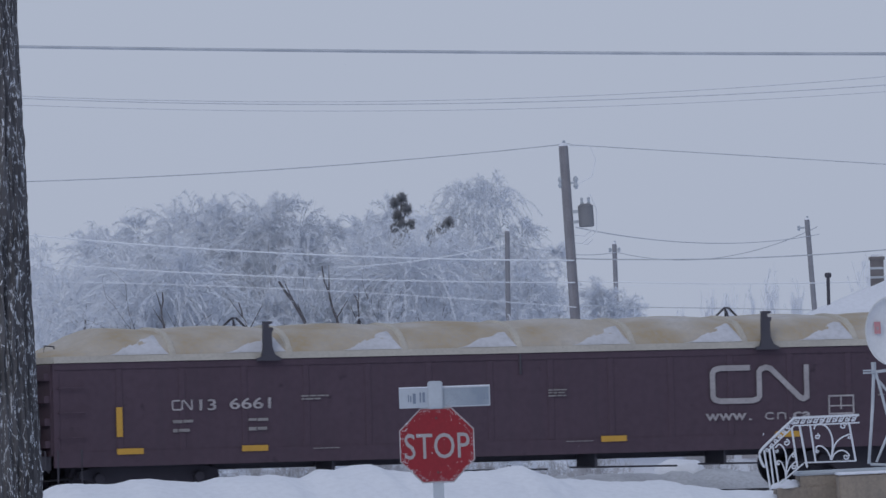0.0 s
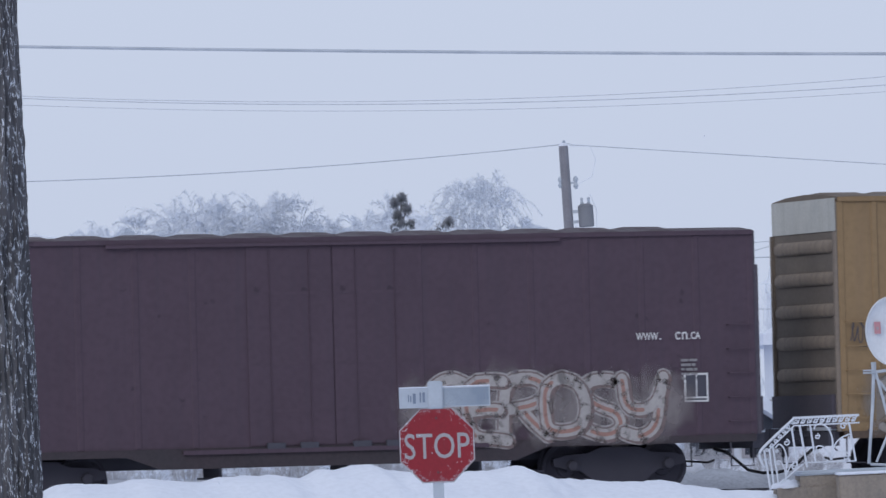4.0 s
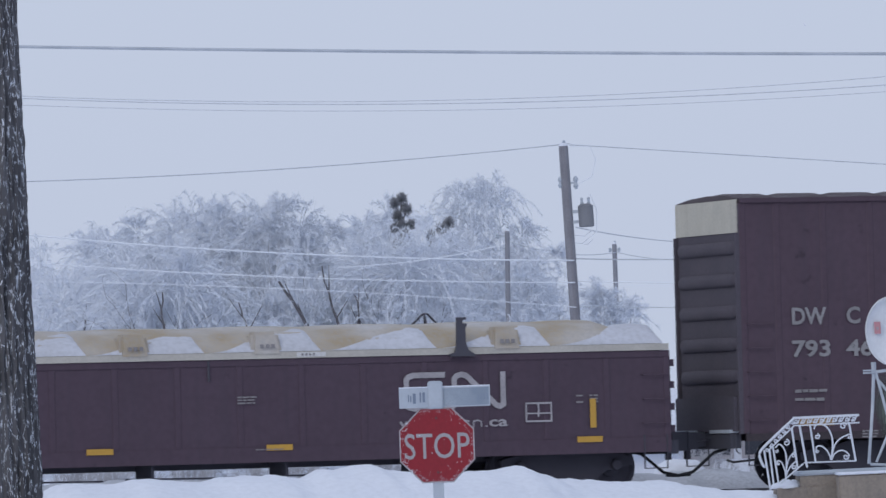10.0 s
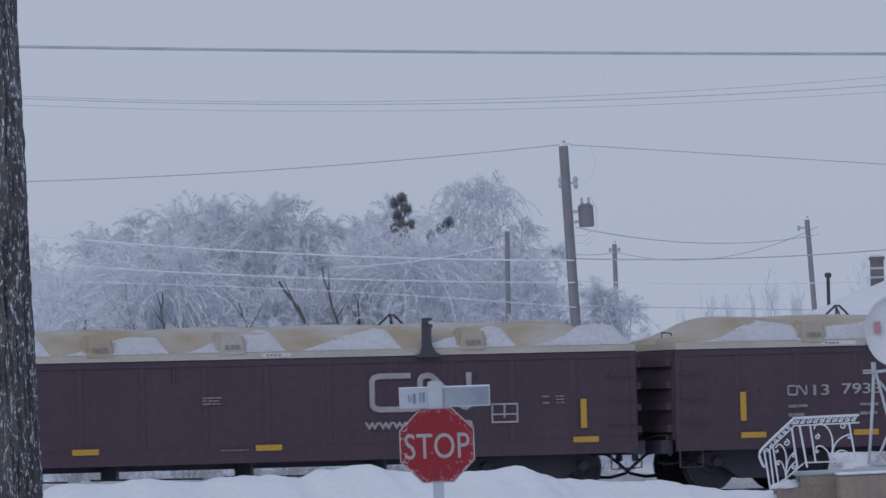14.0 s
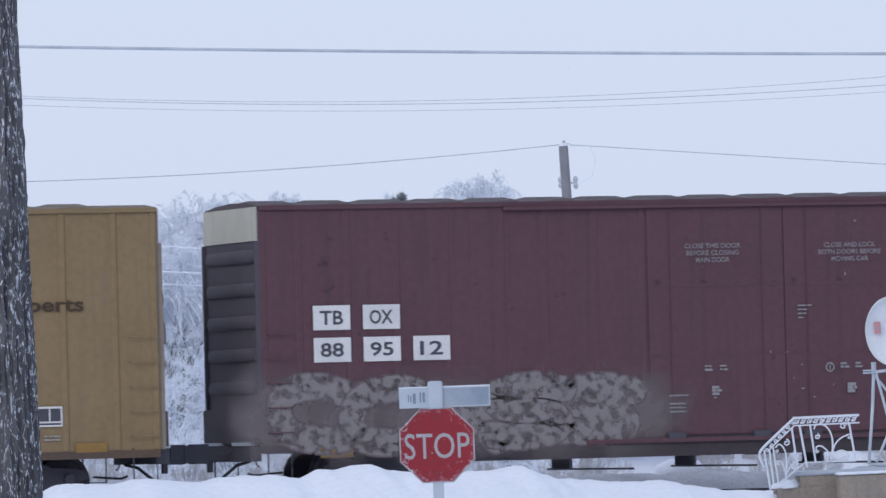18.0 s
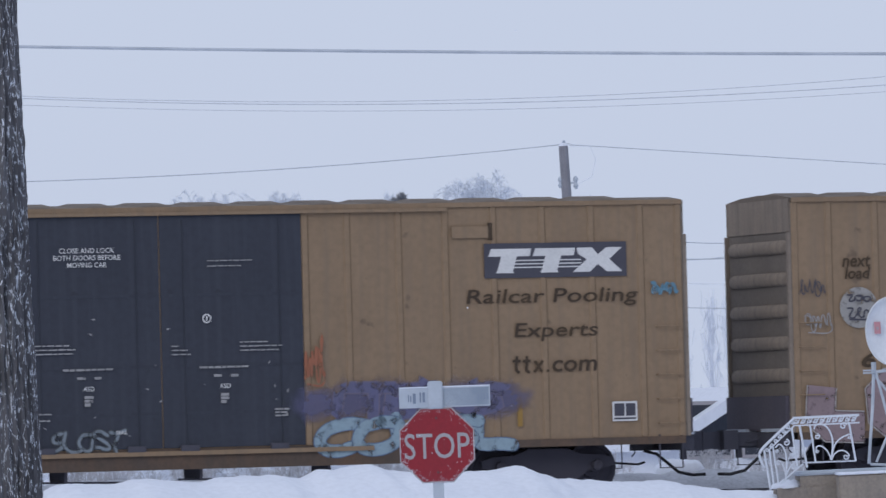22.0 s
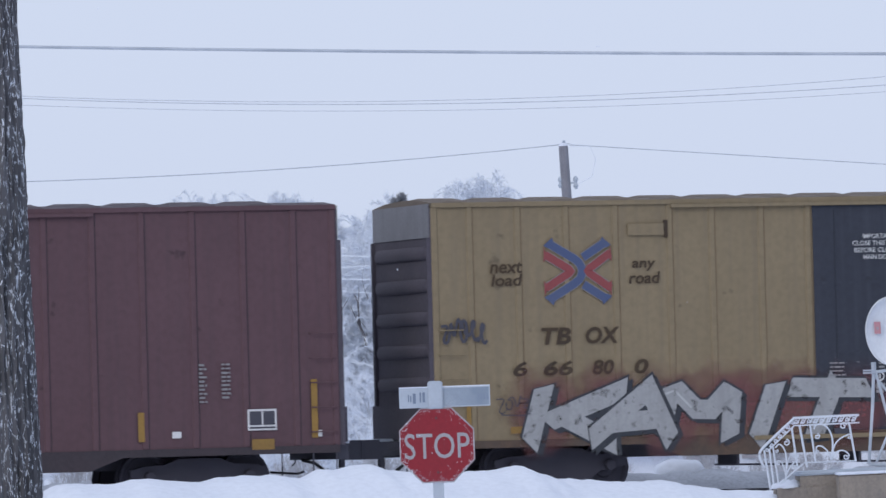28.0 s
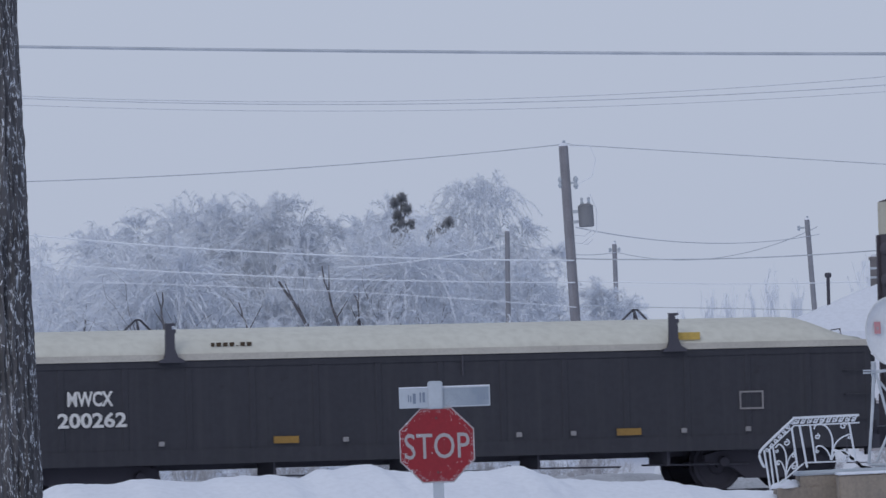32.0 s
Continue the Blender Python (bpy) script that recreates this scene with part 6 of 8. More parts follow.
def end_rib(mat):
    bm = bmesh.new()
    n, rows = 8, []
    for i in range(n + 1):
        a = math.pi * i / n
        rows.append([bm.verts.new((-0.03 - 0.085 * math.sin(a) ** 0.8 * k, y, 0.12 * math.cos(a) * (0.35 + 0.65 * k))) for y, k in ((-1.40, 0.25), (-1.2, 1.0), (1.2, 1.0), (1.40, 0.25))])
    for p, q in zip(rows, rows[1:]):
        for i in range(3):
            bm.faces.new((p[i], p[i + 1], q[i + 1], q[i]))
    for i in (0, 3):
        bm.faces.new([r[i] for r in rows][:: 1 if i else -1])
    return finish(bm, "end_rib", mat, True)


def platform_mesh():
    bm = bmesh.new()
    box(bm, -0.22, -0.03, -1.3, -0.35, 0.99, 1.05)
    box(bm, -0.22, -0.03, 0.35, 1.3, 0.99, 1.05)
    return finish(bm, "crossover_platform", STEEL)


def end_beam_mesh():
    return finish(box(bmesh.new(), -0.20, 0.0, -1.3, 1.3, 0.72, 0.97), "end_sill", BLACK)


# ---------------------------------------------------------------- covered gondolas
LID = [(-1.50, 2.47), (-1.46, 2.60), (-1.30, 2.76), (-1.02, 2.90), (-0.55, 2.99), (0.0, 3.02), (0.55, 2.99), (1.02, 2.90), (1.30, 2.76), (1.46, 2.60), (1.50, 2.47)]


def lid_point(s, lift=0.0, squash=1.0):
    """A point of the lid's cross-section, s from 0 (near rim) to 10."""
    i = min(9, int(s))
    t = s - i
    y, z = LID[i][0] + (LID[i + 1][0] - LID[i][0]) * t, LID[i][1] + (LID[i + 1][1] - LID[i][1]) * t
    return y, 2.47 + (z - 2.47) * squash + lift


def lid_panel(bm, x0, x1, swell, end0, end1):
    n = 8
    rows = []
    for i in range(n + 1):
        t = i / n
        k = 1 + swell * math.sin(math.pi * t)
        if end0:
            k *= 0.35 + 0.65 * smooth(0, 0.55, t)
        if end1:
            k *= 0.35 + 0.65 * smooth(0, 0.55, 1 - t)
        rows.append([bm.verts.new((x0 + (x1 - x0) * t, *lid_point(s, 0, k))) for s in range(11)])
    for a, b in zip(rows, rows[1:]):
        for j in range(10):
            bm.faces.new((a[j], b[j], b[j + 1], a[j + 1]))
    if end0:
        bm.faces.new(rows[0][::-1])
    if end1:
        bm.faces.new(rows[-1])


def lid_snow(bm, x0, x1, lo, hi, seed, rag=0.6):
    """Snow lying on the near slope of the lid between two wavy edges."""
    n = int((x1 - x0) / 0.12)
    rows = []
    for i in range(n + 1):
        x = x0 + (x1 - x0) * i / n
        q = (x - x0) / (x1 - x0)
        fade = smooth(0, 0.10, q) * smooth(0, 0.10, 1 - q) if x1 - x0 > 4 else smooth(0, 0.85, q) * smooth(0, 0.07, 1 - q)
        top = lo + (hi - lo) * fade * (1 + rag * noise.noise((x * 0.9, seed, 0.0)) + 0.25 * rag * noise.noise((x * 3.1, seed, 2.0)))
        rows.append([bm.verts.new((x, lid_point(lo + (top - lo) * j / 5)[0] - 0.012, lid_point(lo + (top - lo) * j / 5)[1] + 0.008 + 0.012 * math.sin(math.pi * j / 5) * fade)) for j in range(6)])
    for a, b in zip(rows, rows[1:]):
        for j in range(5):
            bm.faces.new((a[j], b[j], b[j + 1], a[j + 1]))


def gondola(name, paint, lid, label, length=16.8, panels=8, swell=0.0, snow=(), brackets=(3.8, 12.94), floor_z=0.70, hoods=(), rim_labels=()):
    car = thing(name, Matrix.Identity(4), label, "gondola car", "freight cars")
    bm = bmesh.new()
    box(bm, 0.0, length, -HALF + 0.004, HALF - 0.004, 0.95, 2.45)
    part("body", bm, paint, car)
    n = int(length / 1.08)
    for i in range(n + 1):
        x = 0.06 + (length - 0.12) * i / n
        for s in (-1, 1):
            place("side_post", rect_mesh(("gondola_post", paint.name), (-0.06, 0.06, -0.012, 0.004, 0.965, 2.345), paint, 0.012), car, pose(x, s * (HALF - 0.003), 0, 0, 0, 0 if s < 0 else 180))
    for s in (-1, 1):
        y0, y1 = sorted((s * (HALF - 0.05), s * (HALF + 0.013)))
        part("side_sill", box(bmesh.new(), 0.0, length, y0, y1, floor_z, 0.96), paint, car)
        part("top_chord", box(bmesh.new(), 0.0, length, y0, y1 + (0.02 if s > 0 else 0), 2.35, 2.46), paint, car)
    for m in (Matrix.Identity(4), pose(length, 0, 0, 0, 0, 180)):
        e = place("end_wall", rect_mesh(("gondola_end", paint.name), (-0.03, -0.002, -HALF + 0.05, HALF - 0.05, 0.9, 2.44), paint), car, m)
        for k in range(4):
            place("end_rib", rect_mesh(("gondola_end_rib", paint.name), (-0.12, -0.03, -1.38, 1.38, -0.06, 0.06), paint), e, pose(0, 0, 1.1 + 0.38 * k))
        place("end_sill", rect_mesh(("gondola_end_sill",), (-0.20, -0.005, -1.3, 1.3, 0.66, 0.9), BLACK), car, m)
    # the lid: a rim, moulded panels, lifting frames and brackets
    cover = part("lid", box(bmesh.new(), 0.02, length - 0.02, -HALF - 0.04, HALF + 0.04, 2.465, 2.575), LID_RIM, car, "pale lid rim")
    w = (length - 0.1) / panels
    for k in range(panels):
        bm = bmesh.new()
        lid_panel(bm, 0.05 + w * k, 0.05 + w * (k + 1), swell, k == 0, k == panels - 1)
        part("lid_panel", bm, lid, cover, "moulded lid panel", True)
        if k and swell > 0.08:
            bm = bmesh.new()
            rows = [[bm.verts.new((0.05 + w * k + dx, *lid_point(s, up))) for s in range(11)] for dx, up in ((-0.06, 0.0), (-0.04, 0.045), (0.04, 0.045), (0.06, 0.0))]
            for a, b in zip(rows, rows[1:]):
                for j in range(10):
                    bm.faces.new((a[j], b[j], b[j + 1], a[j + 1]))
            part("lid_joint", bm, LID_RIM, cover)
    for i, (x0, x1, lo, hi) in enumerate(snow):
        bm = bmesh.new()
        lid_snow(bm, x0, x1, lo, hi, length + i * 3.7)
        part("snow_patch", bm, LID_SNOW, cover, "snow lying on the lid", True)
    for x in hoods:
        bm = bmesh.new()
        g = bmesh.ops.create_cube(bm, size=1.0)["verts"]
        for v in g:
            v.co = Vector((x + v.co.x * 0.58, -1.34 + v.co.y * 0.42, 2.71 + v.co.z * 0.44))
            if v.co.z > 2.7:
                v.co.y += 0.10
                v.co.x += (x - v.co.x) * 0.2
        bmesh.ops.bevel(bm, geom=bm.edges[:], offset=0.06, segments=2, affect="EDGES")
        hood = part("lid_hood", bm, LID_TAN, cover, "moulded hood on the lid")
        part("hood_stamp", plates(bmesh.new(), [(x - 0.14 + 0.1 * k, x - 0.07 + 0.1 * k, 2.64, 2.71) for k in range(3)], -1.56), INK_GREY, hood)
    for x in brackets:
        bm = bmesh.new()
        prof = [(-0.20, 2.43), (0.24, 2.43), (0.24, 2.47), (0.13, 2.53), (0.08, 2.66), (0.075, 2.92), (0.10, 2.94), (0.10, 2.99), (0.03, 3.0), (0.03, 3.05), (0.09, 3.06), (0.09, 3.10), (-0.07, 3.10), (-0.08, 2.62), (-0.11, 2.50), (-0.20, 2.47)]
        front = [bm.verts.new((x + a, -HALF - 0.13, b)) for a, b in prof]
        back = [bm.verts.new((x + a, -HALF - 0.045, b)) for a, b in prof]
        bm.faces.new(front)
        bm.faces.new(back[::-1])
        for k in range(len(prof)):
            m = (k + 1) % len(prof)
            bm.faces.new((front[k], back[k], back[m], front[m]))
        part("lid_bracket", bm, BLACK, cover, "black steel stacking bracket")
        bm = bmesh.new()
        tube(bm, [(x - 0.26, 0.3, 2.99), (x - 0.02, 0.3, 3.20), (x + 0.06, 0.3, 3.20), (x + 0.28, 0.3, 2.98)], 0.02, 6)
        tube(bm, [(x - 0.06, 0.0, 3.02), (x + 0.0, 0.3, 3.20), (x + 0.10, 0.55, 3.0)], 0.018, 6)
        part("lifting_frame", bm, BLACK, cover)
    for x0, x1 in rim_labels:
        label = part("rim_label", plates(bmesh.new(), [(x0, x1, 2.485, 2.56)], -HALF - 0.042), INK_WHITE, cover, "white label on the lid rim")
        part("label_print", plates(bmesh.new(), [(x0 + 0.08 + 0.07 * k, x0 + 0.12 + 0.07 * k, 2.505, 2.54) for k in range(4)], -HALF - 0.047), INK_GREY, label)
    bm = bmesh.new()
    tube(bm, [(length - 0.35, -0.5, 2.6), (length - 0.33, -0.5, 2.76), (length - 0.16, -0.5, 2.78), (length - 0.14, -0.5, 2.6)], 0.015, 6)
    tube(bm, [(0.35, -0.5, 2.6), (0.33, -0.5, 2.76), (0.16, -0.5, 2.78), (0.14, -0.5, 2.6)], 0.015, 6)
    part("lid_hook", bm, BLACK, cover)
    part("side_grab", tube(bmesh.new(), [(8.4, -HALF - 0.02, 2.45), (8.4, -HALF - 0.03, 2.1)], 0.018, 6), BLACK, car)
    truck(car, 1.78)
    truck(car, length - 1.78)
    car_ends(car, length, paint, 3)
    part("centre_sill", box(bmesh.new(), 1.6, length - 1.6, -0.4, 0.4, 0.6, 0.9), BLACK, car)
    for x in (5.0, 7.4, 9.8, 12.2):
        bm = bmesh.new()
        box(bm, x, x + 0.05, -1.3, -0.4, 0.45, 0.8)
        tube(bm, [(x - 0.4, -1.1, 0.47), (x + 1.6, -1.1, 0.45)], 0.018, 6)
        part("brake_rigging", bm, BLACK, car)
    return car




INK_GOND = material("worn_pale_lettering", (0.40, 0.385, 0.41), (0.26, 0.25, 0.27), 0.8, 0, 9, 0.7)


def gondola_marks(car, number, tapes, emblem=True, tape_mat=None):
    a, b = number
    if a:
        railway_emblem(car, 2.09, 2.46, 1.62, 1.80, INK_GOND)
        lettering(car, a, 2.58, 2.88, 1.61, 1.80, FACE - 0.003, INK_GOND, "number")
        lettering(car, b, 3.12, 3.86, 1.62, 1.81, FACE - 0.003, INK_GOND, "number")
    else:
        small_print(car, 2.1, 1.8, (0.8,), INK_GREY, h=0.16)
        small_print(car, 3.1, 1.8, (0.75,), INK_GREY, h=0.16)
    small_print(car, 2.1, 1.46, (0.36, 0.0, 0.3), INK_GREY, FACE - 0.003, 0.075, 0.06)
    small_print(car, 3.45, 1.46, (0.38, 0.0, 0.34), INK_GREY, FACE - 0.003, 0.075, 0.06)
    small_print(car, 4.4, 1.83, (0.5, 0.35), INK_GREY, FACE - 0.003, 0.05, 0.03)
    small_print(car, 8.9, 1.83, (0.35, 0.3, 0.32), INK_GREY, FACE - 0.003, 0.05, 0.03)
    if emblem:
        railway_emblem(car, 11.9, 13.76, 1.50, 2.17, INK_GOND)
        web_address(car, "arcs", 11.80, 13.78, 1.21, 0.125, INK_GOND)
        fr = ring(bmesh.new(), [(14.11, 1.27), (14.60, 1.27), (14.60, 1.61), (14.11, 1.61)], [(14.14, 1.30), (14.57, 1.30), (14.57, 1.58), (14.14, 1.58)], FACE - 0.004)
        strip(fr, [(14.35, 1.36), (14.35, 1.58)], 0.03, FACE - 0.005)
        strip(fr, [(14.14, 1.42), (14.57, 1.42)], 0.025, FACE - 0.006)
        mark(car, "data_plate", fr, INK_GOND, "white stencilled grid")
    small_print(car, 15.05, 1.72, (0.15, 0.0, 0.15), INK_GREY, FACE - 0.003)
    small_print(car, 15.3, 1.72, (0.15, 0.15, 0.15), INK_GREY, FACE - 0.003)
    for x in (4.6, 9.2):
        small_print(car, x, 0.93, (0.5,), INK_GREY, FACE - 0.012, 0.05, 0.02)
    tape(car, tapes, tape_mat)


def low_tapes(xs, h=0.10):
    return [(x, 0.90, 0.47, h) for x in xs]


# ---------------------------------------------------------------- boxcar schemes
def door_notices(car, style, mat=None):
    mat = mat or INK_WHITE
    gen = random.Random(len(CARS) * 13 + 5)
    bm = bmesh.new()
    for k in range(16):
        # small scuffs where bars and tools have chipped the paint
        x, z, r = gen.uniform(7.3, 12.0), gen.choice((gen.uniform(1.1, 2.4), gen.uniform(1.1, 4.7))), gen.uniform(0.012, 0.04)
        turn = gen.uniform(0, 3.14)
        poly(bm, [(x + r * q * math.cos(turn + b), z + r * q * math.sin(turn + b)) for b, q in ((0, 1.5), (1.2, 0.4), (3.1, 1.0), (4.5, 0.5))], FACE - 0.021)
    tagged(mark(car, "paint_scuffs", bm, INK_WORN), kind="stuff")
    if style == "A":
        stencil(car, ["CLOSE AND LOCK", "BOTH DOORS BEFORE", "MOVING CAR"], 8.32, 4.40, 0.085, 0.122, mat)
        small_print(car, 10.45, 4.16, (0.8, 0.0, 0.6), mat, FACE - 0.026, 0.045, 0.022)
        small_print(car, 7.36, 2.77, (0.62, 0.75, 0.7), mat, FACE - 0.026, 0.07, 0.025)
        small_print(car, 11.0, 2.77, (0.5, 0.75, 0.7), mat, FACE - 0.026, 0.07, 0.025)
        small_print(car, 9.78, 2.72, (0.12, 0.3, 0.34), mat, FACE - 0.026, 0.07, 0.025)
        for x in (8.3, 10.72):
            small_print(car, x - 0.45, 2.36, (0.9,), mat, FACE - 0.026, 0.07, 0.04)
            small_print(car, x - 0.2, 2.22, (0.14,), mat, FACE - 0.026, 0.07, 0.05)
            small_print(car, x + 0.1, 2.22, (0.14,), mat, FACE - 0.026, 0.07, 0.05)
            stencil(car, ["ASD"], x, 2.06, 0.08, 0.1, mat)
            small_print(car, x - 0.08, 1.9, (0.16, 0.14, 0.10), mat, FACE - 0.026, 0.06, 0.058)
        small_print(car, 7.38, 1.62, (0.25, 0.0, 0.22, 0.05), mat, FACE - 0.026, 0.055, 0.03)
        small_print(car, 11.6, 1.62, (0.25, 0.22, 0.22), mat, FACE - 0.026, 0.055, 0.03)
        stencil(car, ["SEAL"], 8.86, 1.30, 0.06, 0.1, mat)
        ring_mark(car, 10.42, 3.17, 0.08, mat)
    elif style == "B":
        stencil(car, ["IMPORTANT", "CLOSE THIS DOOR", "BEFORE CLOSING", "MAIN DOOR"], 8.30, 4.42, 0.082, 0.122, mat)
        stencil(car, ["CLOSE AND LOCK", "BOTH DOORS", "BEFORE", "MOVING CAR"], 10.78, 4.42, 0.082, 0.122, mat)
        fr = ring(bmesh.new(), [(9.78, 3.04), (10.1, 3.04), (10.1, 3.30), (9.78, 3.30)], [(9.80, 3.06), (10.08, 3.06), (10.08, 3.28), (9.80, 3.28)], FACE - 0.026)
        mark(car, "small_print", fr, mat)
        small_print(car, 9.84, 3.24, (0.2, 0.14, 0.2), mat, FACE - 0.026, 0.05, 0.022)
        small_print(car, 11.1, 3.27, (0.3, 0.0, 0.65, 0.6), mat, FACE - 0.026, 0.05, 0.024)
        small_print(car, 7.3, 2.18, (0.28, 0.28, 0.25, 0.3), mat, FACE - 0.026, 0.07, 0.03)
        small_print(car, 11.75, 2.18, (0.28, 0.25, 0.28), mat, FACE - 0.026, 0.07, 0.03)
        for x in (8.25, 10.8):
            ring_mark(car, x, 1.92, 0.085, mat)
            small_print(car, x - 0.02, 2.16, (0.42, 0.14), mat, FACE - 0.026, 0.06, 0.035)
            small_print(car, x - 0.08, 1.80, (0.17, 0.17, 0.14), mat, FACE - 0.026, 0.058, 0.056)
        small_print(car, 9.0, 0.99 + 0.05, (0.5,), mat, FACE - 0.026, 0.05, 0.02)
        tape(car, [(10.05, 1.1, 0.09, 0.42)])
    elif style == "D":
        stencil(car, ["IMPORTANT", "CLOSE THIS DOOR", "BEFORE CLOSING", "MAIN DOOR"], 8.30, 4.42, 0.085, 0.122, mat)
        stencil(car, ["CLOSE AND LOCK", "BOTH DOORS BEFORE", "MOVING CAR"], 10.78, 4.42, 0.085, 0.122, mat)
        small_print(car, 9.92, 3.26, (0.22, 0.18, 0.14, 0.12), mat, FACE - 0.026, 0.05, 0.02)
        small_print(car, 11.1, 3.40, (0.22, 0.34, 0.36), mat, FACE - 0.026, 0.05, 0.026)
        small_print(car, 11.62, 3.32, (0.18, 0.18), mat, FACE - 0.026, 0.05, 0.026)
        for x in (8.30, 10.75):
            ring_mark(car, x, 2.16, 0.075, mat)
            small_print(car, x - 0.2, 2.34, (0.12, 0.12), mat, FACE - 0.026, 0.055, 0.026)
            small_print(car, x + 0.08, 2.34, (0.12, 0.12), mat, FACE - 0.026, 0.055, 0.026)
            small_print(car, x - 0.2, 1.98, (0.18, 0.16, 0.18), mat, FACE - 0.026, 0.058, 0.05)
        small_print(car, 11.7, 1.38, (0.22, 0.22), mat, FACE - 0.026, 0.05, 0.02)
        tape(car, [(9.95, 1.5, 0.5, 0.09)], REFLECT_DIM)
    else:
        stencil(car, ["CLOSE THIS DOOR", "BEFORE CLOSING", "MAIN DOOR"], 8.27, 4.30, 0.085, 0.122, mat)
        stencil(car, ["CLOSE AND LOCK", "BOTH DOORS BEFORE", "MOVING CAR"], 10.85, 4.28, 0.085, 0.122, mat)
        small_print(car, 9.84, 3.2, (0.26, 0.2, 0.16, 0.1), mat, FACE - 0.026, 0.07, 0.03)
        small_print(car, 11.1, 2.82, (0.3, 0.0, 0.5, 0.5), mat, FACE - 0.026, 0.05, 0.026)
        for x in (8.25, 10.8):
            small_print(car, x - 0.18, 2.18, (0.12, 0.16), mat, FACE - 0.026, 0.06, 0.04)
            small_print(car, x + 0.1, 2.18, (0.12, 0.14), mat, FACE - 0.026, 0.06, 0.04)
            small_print(car, x - 0.06, 1.82, (0.16, 0.18, 0.14), mat, FACE - 0.026, 0.058, 0.056)
        ring_mark(car, 10.42, 2.10, 0.085, mat)
        small_print(car, 7.4, 1.68, (0.35, 0.0, 0.28, 0.28, 0.3), mat, FACE - 0.026, 0.07, 0.03)


def number_row(car, groups, z, h, mat, shear=0.18):
    for text, x0, x1 in groups:
        if not text:
            continue
        lettering(car, text, x0, x1, z, z + h, FACE - 0.003, mat, "number", 0.028, shear)


def pool_marks(car, style, digits, ink=None, blue=None, red=None):
    ink, blue, red = ink or INK_DARK, blue or INK_BLUE, red or INK_RED
    if style == "A":
        lettering(car, "next", 0.93, 1.47, 3.84, 4.04, FACE - 0.003, ink, "slogan", 0.018, 0.18)
        lettering(car, "load", 0.97, 1.46, 3.63, 3.84, FACE - 0.003, ink, "slogan", 0.018, 0.18)
        lettering(car, "any", 3.70, 4.10, 3.84, 4.02, FACE - 0.003, ink, "slogan", 0.018, 0.18)
        lettering(car, "road", 3.64, 4.16, 3.63, 3.84, FACE - 0.003, ink, "slogan", 0.018, 0.18)
        crossing_emblem(car, 1.76, 3.36, 3.09, 4.48, blue, red)
        number_row(car, (("TB", 1.88, 2.38), ("OX", 2.75, 3.32)), 2.50, 0.29, ink)
        number_row(car, ((digits[0], 1.25, 1.52), (digits[1], 1.88, 2.37), (digits[2], 2.82, 3.30), (digits[3], 3.68, 3.93)), 2.08, 0.26, ink)
        owner_panel(car, 15.46, 18.08, 3.76, 4.36)
        lettering(car, "Railcar Pooling", 15.12, 18.28, 3.25, 3.57, FACE - 0.003, ink, "slogan", 0.008, 0.12)
        lettering(car, "Experts", 15.98, 17.52, 2.66, 2.98, FACE - 0.003, ink, "slogan", 0.008, 0.12)
        web_address(car, "crosses", 15.93, 17.49, 2.13, 0.28, ink, 0.12)
        data_plate(car, 17.75, 1.25)
    elif style == "B":
        lettering(car, "next", 1.04, 1.64, 3.84, 4.04, FACE - 0.003, ink, "slogan", 0.018, 0.15)
        lettering(car, "load", 1.06, 1.63, 3.62, 3.83, FACE - 0.003, ink, "slogan", 0.018, 0.15)
        lettering(car, "any", 3.66, 4.10, 3.84, 4.02, FACE - 0.003, ink, "slogan", 0.018, 0.15)
        lettering(car, "road", 3.60, 4.18, 3.62, 3.83, FACE - 0.003, ink, "slogan", 0.018, 0.15)
        crossing_emblem(car, 1.98, 3.33, 3.25, 4.47, blue, red)
        number_row(car, (("TB", 1.95, 2.50), ("OX", 2.77, 3.40)), 2.60, 0.29, ink)
        number_row(car, ((digits[0], 1.42, 1.68), (digits[1], 1.98, 2.52), (digits[2], 2.88, 3.28), (digits[3], 3.66, 3.92)), 2.06, 0.26, ink)
        owner_panel(car, 15.84, 18.14, 3.63, 4.24)
        lettering(car, "Rail", 15.96, 16.40, 3.10, 3.34, FACE - 0.003, ink, "slogan", 0.015, 0.05)
        lettering(car, "car", 16.50, 16.92, 3.12, 3.28, FACE - 0.003, ink, "slogan", 0.015, 0.05)
        lettering(car, "Pooling", 17.02, 17.97, 3.06, 3.34, FACE - 0.003, ink, "slogan", 0.015, 0.05)
        lettering(car, "Experts", 16.54, 17.52, 2.76, 3.0, FACE - 0.003, ink, "slogan", 0.015, 0.05)
        web_address(car, "crosses", 16.55, 17.51, 2.48, 0.20, ink, 0.05)
    small_print(car, 1.5, 1.62, (0.36, 0.0, 0.36), ink, FACE - 0.003, 0.08, 0.04)
    small_print(car, 2.4, 1.62, (0.36, 0.0, 0.36), ink, FACE - 0.003, 0.08, 0.04)
    tape(car, [(1.35, 1.08, 0.5, 0.12), (0.55, 1.15, 0.08, 0.6), (4.9, 1.2, 0.09, 0.45), (12.7, 1.2, 0.10, 0.5), (16.0, 1.2, 0.09, 0.5)], REFLECT_DIM)


